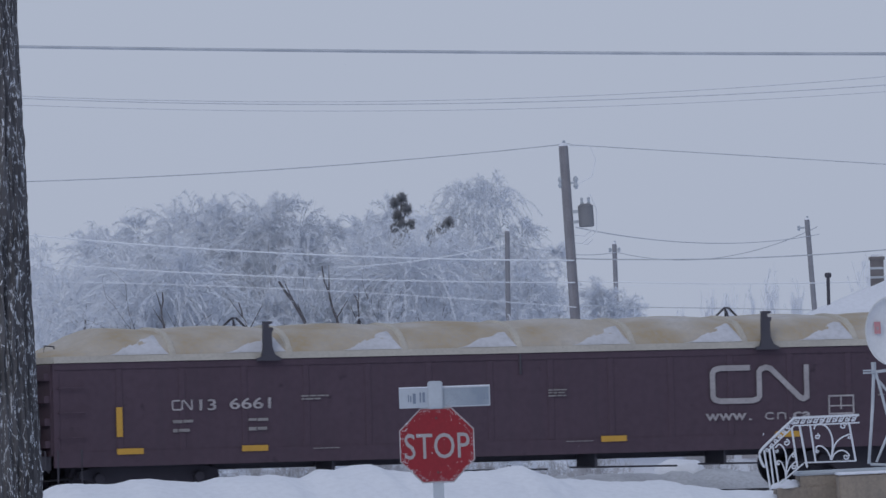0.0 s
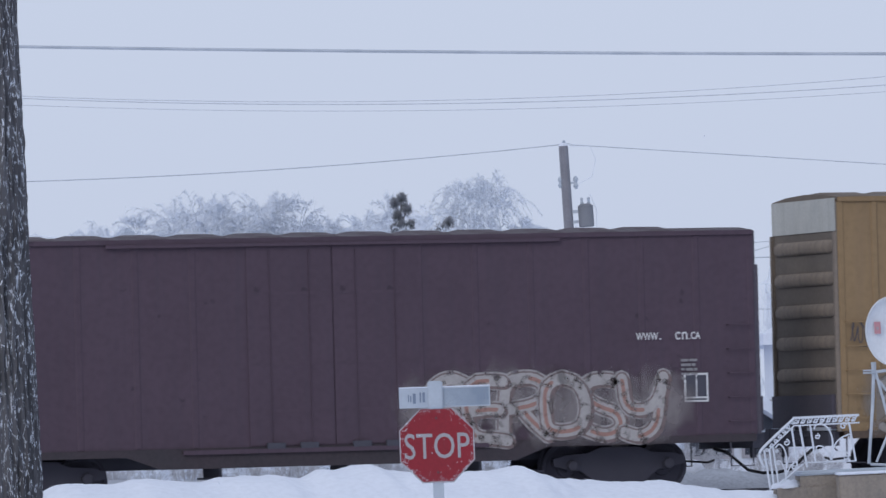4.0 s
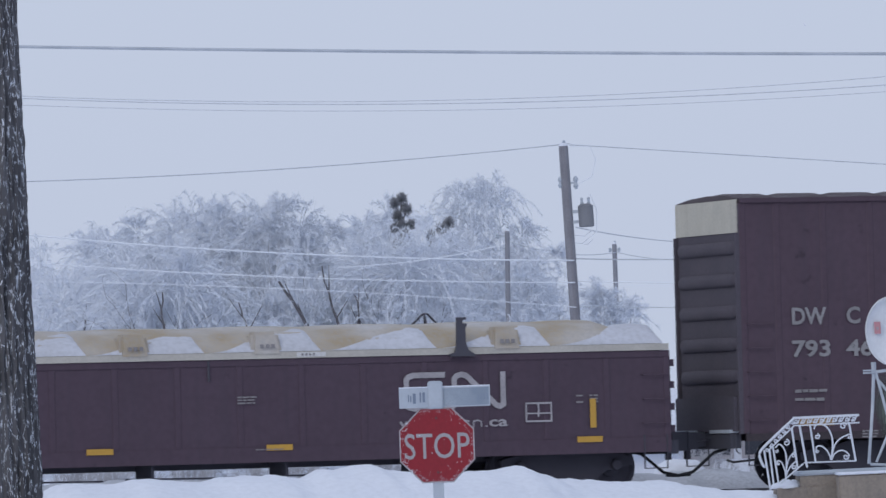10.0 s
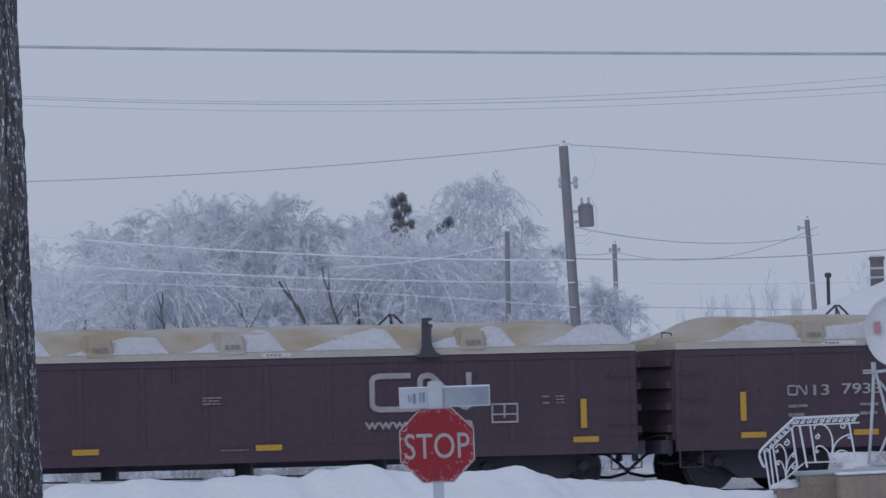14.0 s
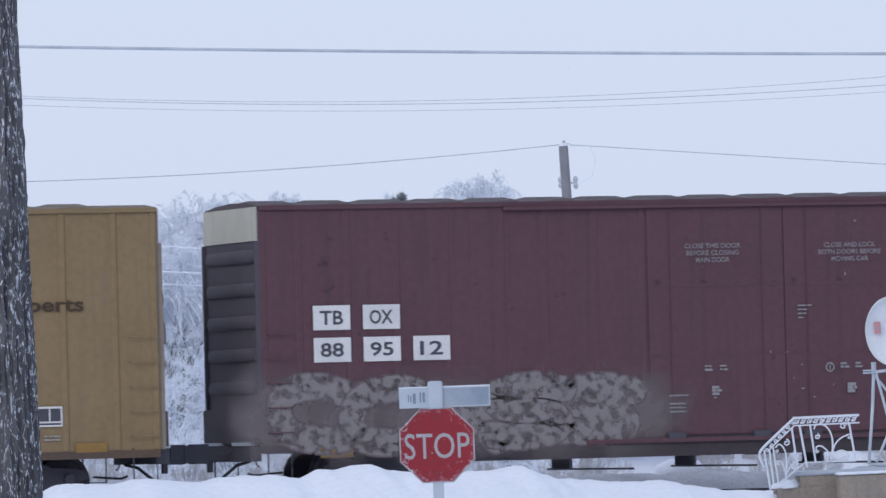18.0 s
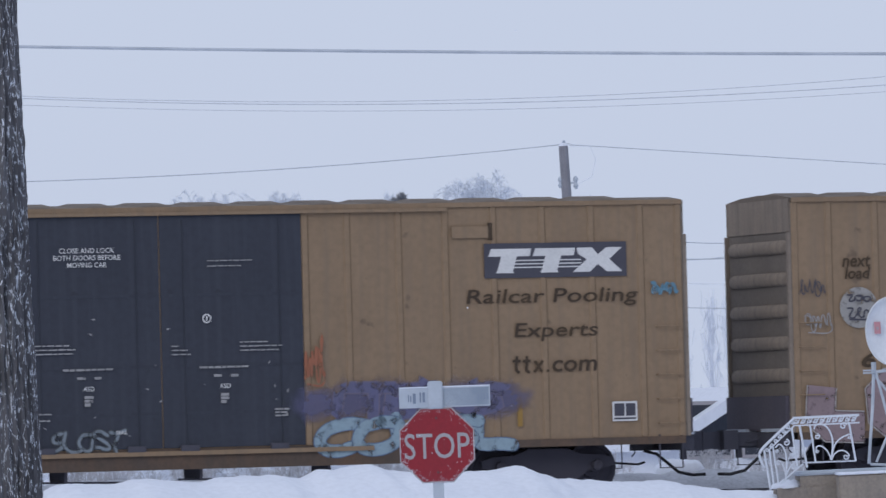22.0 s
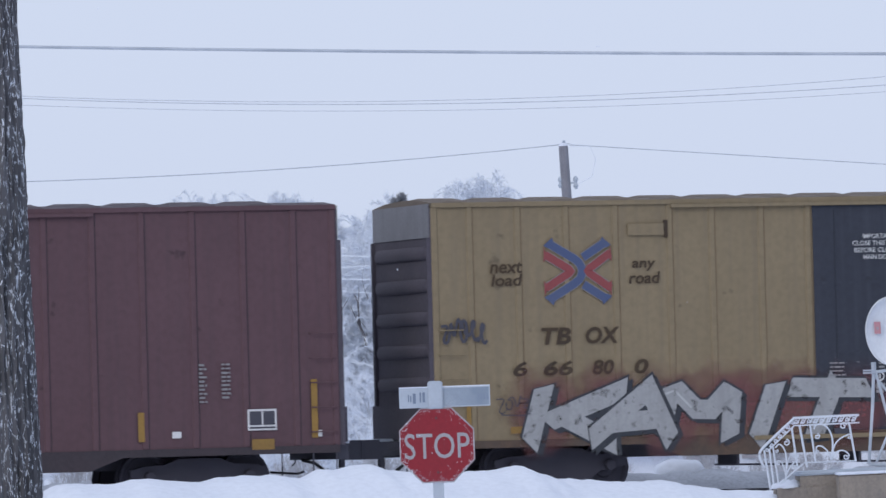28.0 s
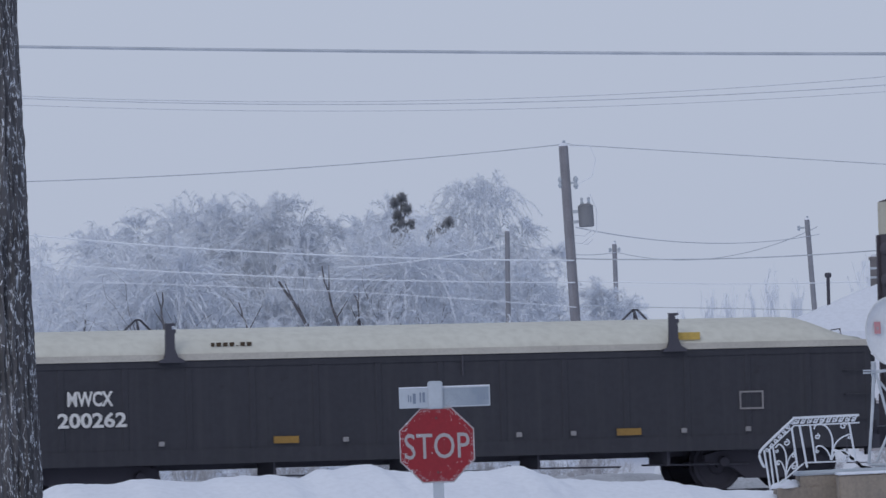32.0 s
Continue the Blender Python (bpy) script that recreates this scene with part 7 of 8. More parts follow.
def heritage_marks(car, letters, digits):
    """Maroon cars: mark and number at one end, the angular emblem at the other."""
    ink = INK_GREY_WHITE
    number_row(car, ((letters[0], 0.93, 1.58), (letters[1], 1.96, 2.22)), 2.85, 0.30, ink, 0.0)
    number_row(car, ((digits[0], 0.92, 1.64), (digits[1], 1.94, 2.62)), 2.28, 0.30, ink, 0.0)
    small_print(car, 0.95, 1.72, (0.6, 0.0, 0.55), INK_GREY, FACE - 0.003, 0.075, 0.06)
    tape(car, [(1.0, 1.08, 0.66, 0.13)], REFLECT_DIM)
    small_print(car, 2.2, 0.98, (0.3, 0.3, 0.28), INK_GREY, FACE - 0.003, 0.05, 0.03)
    fr = ring(bmesh.new(), [(4.18, 2.30), (4.47, 2.30), (4.47, 2.60), (4.18, 2.60)], [(4.21, 2.33), (4.44, 2.33), (4.44, 2.57), (4.21, 2.57)], FACE - 0.003)
    mark(car, "square_mark", fr, ink)
    railway_emblem(car, 16.46, 18.18, 3.66, 4.41, INK_WHITE)
    web_address(car, "arcs", 16.46, 18.24, 3.32, 0.17, INK_WHITE, caps=True, gap=0.15)
    stencil(car, ["CLOSE AND LOCK", "BOTH DOORS BEFORE", "MOVING CAR"], 8.35, 4.43, 0.085, 0.122, INK_WHITE)
    small_print(car, 8.02, 4.02, (0.6, 0.5, 0.62, 0.7, 0.6), ink, FACE - 0.026, 0.06, 0.03)
    small_print(car, 10.42, 4.18, (0.8, 0.0, 0.6, 0.0, 0.8, 0.8, 0.6), ink, FACE - 0.026, 0.055, 0.028)
    for x in (8.45, 10.85):
        small_print(car, x - 0.5, 2.35, (1.0,), ink, FACE - 0.026, 0.07, 0.035)
        small_print(car, x - 0.1, 2.26, (0.4, 0.45, 0.4, 0.3), ink, FACE - 0.026, 0.07, 0.045)
        small_print(car, x - 0.12, 1.95, (0.2, 0.18, 0.22, 0.18), ink, FACE - 0.026, 0.06, 0.058)
    small_print(car, 7.42, 2.66, (0.5, 0.6, 0.75), ink, FACE - 0.026, 0.07, 0.03)
    small_print(car, 9.8, 2.70, (0.3, 0.3, 0.6), ink, FACE - 0.026, 0.07, 0.03)
    small_print(car, 11.1, 2.70, (0.5, 0.6, 0.75), ink, FACE - 0.026, 0.07, 0.03)
    ring_mark(car, 10.42, 1.62, 0.09, ink)
    data_plate(car, 17.65, 1.35)
    tape(car, [(6.4, 1.1, 0.09, 0.4), (9.95, 1.15, 0.10, 0.4), (12.85, 1.15, 0.11, 0.5), (18.55, 1.2, 0.10, 0.55)], REFLECT_DIM)


PINK = (0.36, 0.21, 0.21)


# ---------------------------------------------------------------- the train, front car first
BOXLABEL = "yellow ribbed boxcar with black doors"
CARS = []

c = gondola("gondola_car", MAROON_GOND, LID_TAN, "maroon gondola with swelling tan lid panels and snow patches", swell=0.10,
            snow=[(2.1 * k - 1.15, 2.1 * k - 0.04, 0.8, 2.9) for k in range(1, 8)])
gondola_marks(c, ("13", "6661"), low_tapes((1.1, 3.32, 9.85, 13.1)) + [(1.1, 1.2, 0.11, 0.5)])
CARS.append((c, -7.05))

c = gondola("gondola_car", MAROON_GOND, LID_CREAM, "maroon gondola with a smooth cream lid", snow=[(11.0, 13.6, 0.9, 2.6), (14.0, 16.0, 0.9, 2.0), (1.0, 3.4, 0.8, 2.6)])
gondola_marks(c, ("13", "7541"), [(x, 1.3, 0.11, 0.38) for x in (0.6, 3.1, 5.6, 8.05, 13.9)] + [(15.95, 1.3, 0.10, 0.75)] + [(x, 1.2, 0.11, 0.07) for x in (0.6, 3.1, 5.6, 8.05, 13.9)]
              + [(x, 1.08, 0.11, 0.06) for x in (0.6, 3.1, 8.05, 13.9)])
bar_word(c, 4.5, 5.2, 2.70, 0.05, (0.8, 0.8, 0.8, 0.8, 0.8, 0.8), INK_DARK, -1.42)
CARS.append((c, -24.60))

c = boxcar("boxcar", YELLOW, TAN_END, SILVER, BLACK_DOOR, BOXLABEL + " and grey graffiti")
pool_marks(c, "B", ("6", "66", "16", "3"))
door_notices(c, "B")
graffiti(c, "SEUP", 0.75, 2.85, 0.80, 1.98, (0.30, 0.275, 0.255), (0.16, 0.135, 0.12), seed=2, worn=0.75, tight=0.12, drop=False, cloud=(0.27, 0.24, 0.215))
graffiti(c, "WTERL", 2.9, 6.85, 0.78, 2.12, (0.42, 0.405, 0.40), (0.085, 0.072, 0.068), seed=3, wobble=0.03, style="wild", tight=0.14, bold=0.07, shear=0.15)
graffiti(c, "CTMERE", 7.1, 12.0, 0.85, 2.05, (0.115, 0.14, 0.14), (0.235, 0.265, 0.26), seed=4, bold=0.05, style="block", worn=0.7, drop=False, tight=0.1, cloud=(0.085, 0.10, 0.105))
bm = bmesh.new()
for k in range(11):
    # a sprayed black sun, its lower half behind the letters
    a = math.pi * k / 10
    poly(bm, [(4.99 + 0.30 * math.cos(a - 0.12), 2.13 + 0.30 * math.sin(a - 0.12)), (4.99 + 0.62 * math.cos(a), 2.13 + 0.62 * math.sin(a)), (4.99 + 0.30 * math.cos(a + 0.12), 2.13 + 0.30 * math.sin(a + 0.12))], FACE - 0.0110 - 0.0001 * (k % 2))
poly(bm, [(4.99 + 0.36 * math.cos(math.pi * k / 12), 2.13 + 0.36 * math.sin(math.pi * k / 12)) for k in range(13)], FACE - 0.0114)
mark(c, "sun_graffiti", bm, tint((0.035, 0.035, 0.04)), "sprayed black half sun with spiky rays")
graffiti(c, "BISK", 12.85, 15.4, 0.82, 1.95, (0.27, 0.34, 0.42), (0.06, 0.085, 0.15), seed=5, style="wild", tight=0.12, bold=0.07, accent=(0.44, 0.47, 0.50), halo=(0.30, 0.30, 0.30))
graffiti(c, "ADL", 15.75, 18.3, 0.80, 2.1, (0.17, 0.185, 0.20), (0.07, 0.075, 0.09), seed=6, style="wild", tight=0.16, bold=0.10, accent=(0.27, 0.36, 0.42), cloud=(0.18, 0.16, 0.14))
scrawl(c, 0.15, 2.45, 0.7, 0.6, 7, INK_BLACK)
CARS.append((c, -45.08))

LOWPOSTS = [0.05 + 1.02 * i for i in range(16)]
c = boxcar("boxcar", MAROON, DARK_END, ROOF, MAROON, "low dark maroon boxcar with pale graffiti along the sill", 15.4, 4.45, LOWPOSTS, (6.1, 9.2), False, False)
web_address(c, "arcs", 13.18, 14.38, 2.64, 0.13, INK_WHITE, caps=True, gap=0.22)
graffiti(c, "GEROSY", 9.3, 13.6, 0.92, 2.1, (0.42, 0.395, 0.39), (0.19, 0.14, 0.14), cloud=(0.28, 0.25, 0.255), accent=(0.36, 0.20, 0.17), seed=8, worn=0.55, tight=0.12, bold=0.06, halo=(0.36, 0.34, 0.34))
small_print(c, 14.0, 2.3, (0.3, 0.3, 0.3, 0.3, 0.3), INK_GREY, FACE - 0.003, 0.08, 0.05)
data_plate(c, 14.05, 1.55, 0.45, 0.5)
CARS.append((c, -62.10))

c = boxcar("boxcar", YELLOW, TAN_END, SILVER, BLACK_DOOR, BOXLABEL + " and blue and green graffiti")
pool_marks(c, "A", ("6", "70", "48", "7"))
door_notices(c, "A")
graffiti(c, "LOST", 2.4, 6.8, 0.74, 1.85, (0.06, 0.08, 0.12), (0.025, 0.03, 0.045), seed=72, bold=0.13, wobble=0.04, rise=0.38, style="block", tight=0.2, shear=0.25, accent=(0.40, 0.45, 0.48), halo=(0.33, 0.37, 0.40), worn=0.25)
graffiti(c, "DLER", 12.3, 16.3, 0.75, 2.0, (0.085, 0.17, 0.135), (0.035, 0.045, 0.085), cloud=(0.34, 0.10, 0.08), accent=(0.23, 0.35, 0.22), seed=10, bold=0.09, style="wild", tight=0.13, shear=0.1, worn=0.25)
scrawl(c, 1.0, 1.55, 0.9, 0.4, 11, INK_WORN)
scrawl(c, 17.7, 2.5, 0.5, 0.9, 12, INK_BLACK)
scrawl(c, 12.2, 2.15, 0.9, 0.3, 13, INK_WORN)
scrawl(c, 9.1, 1.2, 0.9, 0.4, 14, INK_WORN)
CARS.append((c, -83.28))

c = boxcar("boxcar", YELLOW, TAN_END, SILVER, BLACK_DOOR, BOXLABEL + " and large pink graffiti letters")
pool_marks(c, "B", ("6", "66", "17", "5"))
door_notices(c, "B")
graffiti(c, "RESTO", 12.4, 17.25, 0.74, 2.34, PINK, (0.055, 0.04, 0.065), seed=15, bold=0.17, wobble=0.03, tight=0.10, halo=(0.30, 0.25, 0.24), worn=0.35, edge=0.04)
bm = bmesh.new()
for x, z, r in ((12.85, 2.36, 0.36), (16.15, 2.36, 0.30)):
    poly(bm, [(x + r * math.cos(math.pi * k / 12), z + r * 0.75 * math.sin(math.pi * k / 12)) for k in range(13)], FACE - 0.0112)
    poly(bm, [(x - r * 0.45 + 0.13 * math.cos(math.pi * k / 8), z + r * 0.95 + 0.13 * math.sin(math.pi * k / 8)) for k in range(16)], FACE - 0.0114)
mark(c, "graffiti_cap", bm, tint((0.12, 0.095, 0.10)), "sprayed grey bobble caps over the letters")
bm = bmesh.new()
for x in (17.12, 17.30):
    poly(bm, [(x, 2.02), (x + 0.09, 2.0), (x + 0.16, 2.42), (x + 0.03, 2.44)], FACE - 0.0112)
mark(c, "graffiti_ticks", bm, tint(PINK), "sprayed pink ticks")
graffiti(c, "DEXOE", 3.7, 7.0, 0.90, 2.02, (0.095, 0.22, 0.10), (0.05, 0.075, 0.055), cloud=(0.30, 0.20, 0.26), accent=(0.33, 0.235, 0.29), seed=16, bold=0.07, wobble=0.05, style="wild", tight=0.16)
scrawl(c, 0.15, 2.5, 0.8, 1.3, 17, INK_BLACK, 7)
scrawl(c, 1.9, 1.45, 1.4, 0.4, 18, INK_BLACK, 6)
scrawl(c, 9.95, 3.0, 0.5, 0.6, 19, INK_WORN, 5, 0.03)
scrawl(c, 0.9, 0.95, 1.6, 0.3, 20, INK_BLACK, 7)
mark(c, "round_sticker", lathe(bmesh.new(), [(0.13, FACE - 0.04), (0.13, FACE - 0.034)], "y", 20, (9.1, 0, 1.45)), tint((0.03, 0.50, 0.28)), "green round sticker")
CARS.append((c, -104.34))

c = boxcar("boxcar", MAROON, DARK_END, CREAM_END, MAROON, "dark maroon boxcar with a cream upper end and white graffiti", bold_posts=False, plate=False)
heritage_marks(c, ("DW", "C"), ("793", "461"))
graffiti(c, "QOYJ", 11.85, 18.35, 0.82, 2.22, (0.39, 0.39, 0.41), (0.060, 0.060, 0.066), seed=21, bold=0.12, wobble=0.01, style="block", tight=0.04, drop=False, worn=0.35, edge=0.03, gleam=False, cloud=(0.095, 0.115, 0.105))
graffiti(c, "CAWS", 2.75, 5.0, 0.75, 1.85, (0.19, 0.215, 0.20), (0.085, 0.105, 0.10), cloud=(0.13, 0.155, 0.145), accent=(0.29, 0.30, 0.235), seed=22, tight=0.14, worn=0.6, bold=0.07)
mark(c, "reflector", plates(bmesh.new(), [(3.26, 3.36, 1.3, 1.75)], FACE - 0.034), REFLECT_DIM, "yellow reflective tape")
scrawl(c, 5.1, 1.3, 0.9, 0.5, 23, INK_GREY)
CARS.append((c, -125.31))

TAN_SNOW = [(2.09 * k - (2.06 if k > 1 else 1.0), 2.09 * k - 0.02, 0.8, 3.3) for k in range(1, 9)]
LONG_SNOW = [(0.3, 16.5, 0.8, 2.75)]
for digits, u0, tapes, extra in ((("18", "8201"), -143.49, low_tapes((1.2, 3.9, 6.2, 9.4, 12.6, 15.05)) + [(1.2, 1.2, 0.11, 0.5), (15.3, 1.15, 0.11, 0.5)], TAN_SNOW),
                                 (("18", "8205"), -161.16, [(0.35, 1.1, 0.11, 0.9), (3.15, 1.15, 0.10, 0.45), (5.8, 1.15, 0.10, 0.45), (8.55, 1.15, 0.10, 0.45), (11.15, 1.15, 0.12, 0.5), (13.95, 1.15, 0.12, 0.5)], LONG_SNOW),
                                 (("18", "7933"), -178.69, low_tapes((1.2, 3.32, 6.57, 9.83, 13.05)) + [(1.2, 1.2, 0.11, 0.5), (15.55, 1.15, 0.11, 0.5)], LONG_SNOW),
                                 (("", ""), -196.21, low_tapes((1.2, 3.32, 6.57, 9.83, 13.05, 15.6)) + [(1.2, 1.1, 0.11, 0.7), (15.75, 1.15, 0.11, 0.5)], TAN_SNOW)):
    c = gondola("gondola_car", MAROON_GOND, LID_TAN, "maroon gondola with a weathered tan lid half under snow", swell=0.05, snow=extra, hoods=(2.6, 7.1, 9.45, 13.8), rim_labels=((2.74, 3.40), (9.98, 10.5)))
    gondola_marks(c, ("13", digits[1]) if digits[1] == "7933" else digits, tapes, True, REFLECT_DIM if digits[1] == "8205" else None)
    CARS.append((c, u0))

c = boxcar("boxcar", YELLOW_CHALK, TAN_END, SILVER, BLACK_DOOR, "faded yellow boxcar with black double doors and chalky graffiti")
pool_marks(c, "A", ("", "", "", ""), INK_FADED, BLUE_FADED, MAROON_FADED)
door_notices(c, "C")
number_row(c, (("66", 1.02, 1.50), ("06", 1.84, 2.36), ("91", 2.92, 3.40)), 2.06, 0.26, INK_FADED)
graffiti(c, "PAEBAK", 0.7, 6.9, 0.73, 2.08, (0.215, 0.185, 0.19), (0.085, 0.07, 0.075), seed=24, bold=0.14, style="block", tight=0.09, worn=0.5, halo=(0.38, 0.355, 0.35), edge=0.024)
graffiti(c, "RTPCM", 12.1, 17.2, 0.75, 2.02, (0.20, 0.125, 0.135), (0.10, 0.08, 0.085), seed=25, bold=0.12, style="block", tight=0.04, worn=0.4, halo=(0.36, 0.32, 0.31), edge=0.024, accent=(0.22, 0.19, 0.205))
scrawl(c, 0.2, 2.3, 0.5, 0.5, 26, INK_DARK)
CARS.append((c, -217.15))

c = boxcar("boxcar", BRICK, DARK_END, CREAM_END, BRICK, "brick red boxcar with patched white number panels and grey graffiti", bold_posts=False, plate=False)
for text, x0, z0 in (("TB", 0.92, 2.93), ("OX", 1.82, 2.93), ("88", 0.92, 2.38), ("95", 1.82, 2.38), ("12", 2.72, 2.38)):
    p = mark(c, "number_panel", plates(bmesh.new(), [(x0, x0 + 0.67, z0, z0 + 0.42)], FACE), INK_WHITE, "white patch panel")
    lettering(p, text, x0 + 0.12, x0 + 0.54, z0 + 0.09, z0 + 0.33, FACE - 0.007, INK_BLACK, "number", 0.02)
door_notices(c, "C", INK_GREY_WHITE)
graffiti(c, "CCASS", 0.25, 6.7, 0.78, 2.1, (0.235, 0.215, 0.225), (0.15, 0.115, 0.13), seed=27, bold=0.2, worn=0.72, tight=0.13, drop=False, gleam=False, cloud=(0.19, 0.165, 0.175))
graffiti(c, "KYRIE", 13.0, 18.6, 0.78, 2.12, (0.215, 0.19, 0.20), (0.13, 0.095, 0.105), seed=28, bold=0.16, style="block", worn=0.45, drop=False, gleam=False, tight=0.04)
data_plate(c, 17.75, 1.52, 0.46, 0.36)
tape(c, [(17.75, 0.86, 0.58, 0.16), (1.0, 0.75, 0.58, 0.18)], REFLECT_DIM)
scrawl(c, 12.1, 2.4, 0.7, 0.5, 29, INK_GREY)
scrawl(c, 18.45, 3.1, 0.5, 0.45, 30, INK_GREY)
CARS.append((c, -238.18))

c = boxcar("boxcar", YELLOW_FADED, TAN_END, SILVER, BLACK_DOOR, "clean yellow boxcar with black double doors and a mauve owner mark", plate=True)
lettering(c, "next", 0.92, 1.46, 3.84, 4.02, FACE - 0.003, INK_DARK, "slogan", 0.018, 0.18)
lettering(c, "load", 0.94, 1.45, 3.62, 3.82, FACE - 0.003, INK_DARK, "slogan", 0.018, 0.18)
lettering(c, "any", 3.62, 4.05, 3.84, 4.0, FACE - 0.003, INK_DARK, "slogan", 0.018, 0.18)
lettering(c, "road", 3.60, 4.15, 3.62, 3.82, FACE - 0.003, INK_DARK, "slogan", 0.018, 0.18)
crossing_emblem(c, 1.70, 3.38, 3.10, 4.52, INK_BLUE, INK_MAUVE)
number_row(c, (("TB", 0.98, 1.50), ("OX", 1.84, 2.36)), 2.40, 0.26, INK_DARK)
number_row(c, (("66", 1.02, 1.50), ("19", 1.98, 2.32), ("62", 2.88, 3.38)), 1.92, 0.26, INK_DARK)
bm = bmesh.new()
for pts in ([(14.65, 4.24), (15.72, 4.24)], [(15.08, 4.17), (15.08, 3.71)], [(15.55, 4.17), (15.55, 3.71)], [(15.78, 4.27), (16.22, 3.74)], [(15.86, 3.74), (16.36, 4.27)], [(16.1, 4.27), (16.5, 3.74)]):
    strip(bm, pts, 0.15, FACE - 0.003 - 0.0006 * len(bm.faces))
mark(c, "owner_mark", bm, INK_MAUVE, "mauve angular owner mark shape")
lettering(c, "Railcar Pooling Experts", 13.40, 17.80, 3.26, 3.58, FACE - 0.003, INK_DARK, "slogan", 0.02)
door_notices(c, "C")
data_plate(c, 16.92, 1.40)
small_print(c, 17.05, 1.25, (0.28, 0.28), INK_WHITE, FACE - 0.003, 0.06, 0.03)
tape(c, [(1.1, 0.85, 0.5, 0.14), (17.6, 0.95, 0.55, 0.16), (9.9, 1.45, 0.1, 0.5)], REFLECT_DIM)
bm = bmesh.new()
plates(bm, [(7.85, 8.0, 1.72, 1.88)], FACE - 0.026)
mark(c, "red_marker", bm, tint((0.45, 0.09, 0.08)))
CARS.append((c, -259.14))

c = boxcar("boxcar", YELLOW_DIRTY, TAN_END, TAN_END, BLACK_DOOR, "grimy yellow boxcar with black double doors and pink block graffiti")
pool_marks(c, "A", ("6", "70", "87", "4"))
door_notices(c, "A")
graffiti(c, "LEOSEB", 0.3, 7.2, 0.86, 1.98, (0.27, 0.20, 0.215), (0.13, 0.09, 0.095), seed=31, bold=0.34, wobble=0.01, style="block", tight=0.05, worn=0.35, halo=(0.40, 0.375, 0.37), drop=False, gleam=False, edge=0.018)
graffiti(c, "WVOSKT", 7.3, 12.1, 0.82, 2.0, (0.27, 0.275, 0.255), (0.05, 0.055, 0.065), seed=32, bold=0.10, wobble=0.05, style="wild", tight=0.15, worn=0.68, drop=False, gleam=False)
graffiti(c, "JMUS", 12.5, 15.9, 0.80, 1.95, (0.24, 0.36, 0.39), (0.11, 0.18, 0.28), cloud=(0.11, 0.16, 0.26), accent=(0.30, 0.38, 0.36), seed=33, bold=0.2, worn=0.55, tight=0.1, style="block", drop=False)
graffiti(c, "ZBLJUK", 12.5, 15.9, 1.85, 2.3, (0.42, 0.41, 0.40), (0.34, 0.32, 0.30), seed=34, bold=-0.06, style="wild", worn=0.6, drop=False, gleam=False, edge=0.008)
mark(c, "round_tag", poly(bmesh.new(), [(1.22 + 0.36 * math.cos(math.pi * k / 14), 3.13 + 0.36 * math.sin(math.pi * k / 14)) for k in range(28)], FACE - 0.010), tint((0.33, 0.32, 0.31), 0.55), "chalky round sprayed disc")
for z, sd in ((3.2, 73), (2.92, 74)):
    scrawl(c, 0.98, z, 0.48, 0.22, sd, INK_BLACK, 3, 0.028)
scrawl(c, 0.1, 3.3, 0.5, 0.4, 35, INK_BLACK)
scrawl(c, 0.2, 2.7, 0.5, 0.45, 36, INK_WORN)
scrawl(c, 12.3, 2.5, 1.7, 0.7, 37, INK_BLACK, 7)
scrawl(c, 18.5, 3.0, 0.5, 0.6, 38, INK_DARK)
scrawl(c, 18.45, 2.05, 0.45, 0.4, 39, INK_WORN)
CARS.append((c, -280.24))

c = boxcar("boxcar", YELLOW_DIRTY, TAN_END, TAN_END, BLACK_DOOR, "grimy yellow boxcar with black double doors and blue graffiti")
pool_marks(c, "A", ("6", "70", "38", "8"))
door_notices(c, "A")
graffiti(c, "KSKE", 1.8, 4.4, 0.86, 1.62, (0.10, 0.23, 0.14), (0.15, 0.165, 0.12), seed=40, bold=0.10, cloud=(0.26, 0.20, 0.17), style="wild", tight=0.15, worn=0.6, drop=False)
graffiti(c, "ITENS", 12.35, 15.7, 1.40, 2.0, (0.125, 0.125, 0.225), (0.16, 0.14, 0.20), cloud=(0.13, 0.13, 0.23), seed=66, bold=0.16, style="wild", tight=0.15, worn=0.6, drop=False, gleam=False)
graffiti(c, "COUSL", 12.4, 15.95, 0.78, 1.45, (0.27, 0.37, 0.44), (0.13, 0.19, 0.30), seed=41, bold=0.16, worn=0.5, tight=0.12, drop=False, gleam=False, edge=0.018)
graffiti(c, "FENT", 4.5, 5.9, 2.0, 2.35, (0.38, 0.365, 0.34), (0.30, 0.27, 0.23), seed=42, bold=-0.03, worn=0.6, drop=False, gleam=False, edge=0.01)
scrawl(c, 5.6, 1.35, 0.5, 0.8, 65, tint((0.24, 0.27, 0.31)), 4, 0.07)
graffiti(c, "SLOST", 7.6, 8.9, 0.95, 1.3, (0.20, 0.24, 0.28), (0.08, 0.09, 0.1), seed=43, bold=-0.02, worn=0.5, drop=False, gleam=False)
scrawl(c, 18.5, 3.4, 0.5, 0.3, 44, tint((0.12, 0.25, 0.34)), 4, 0.06)
scrawl(c, 12.15, 2.0, 0.35, 0.9, 45, tint((0.36, 0.13, 0.07)), 5, 0.03)
CARS.append((c, -301.43))

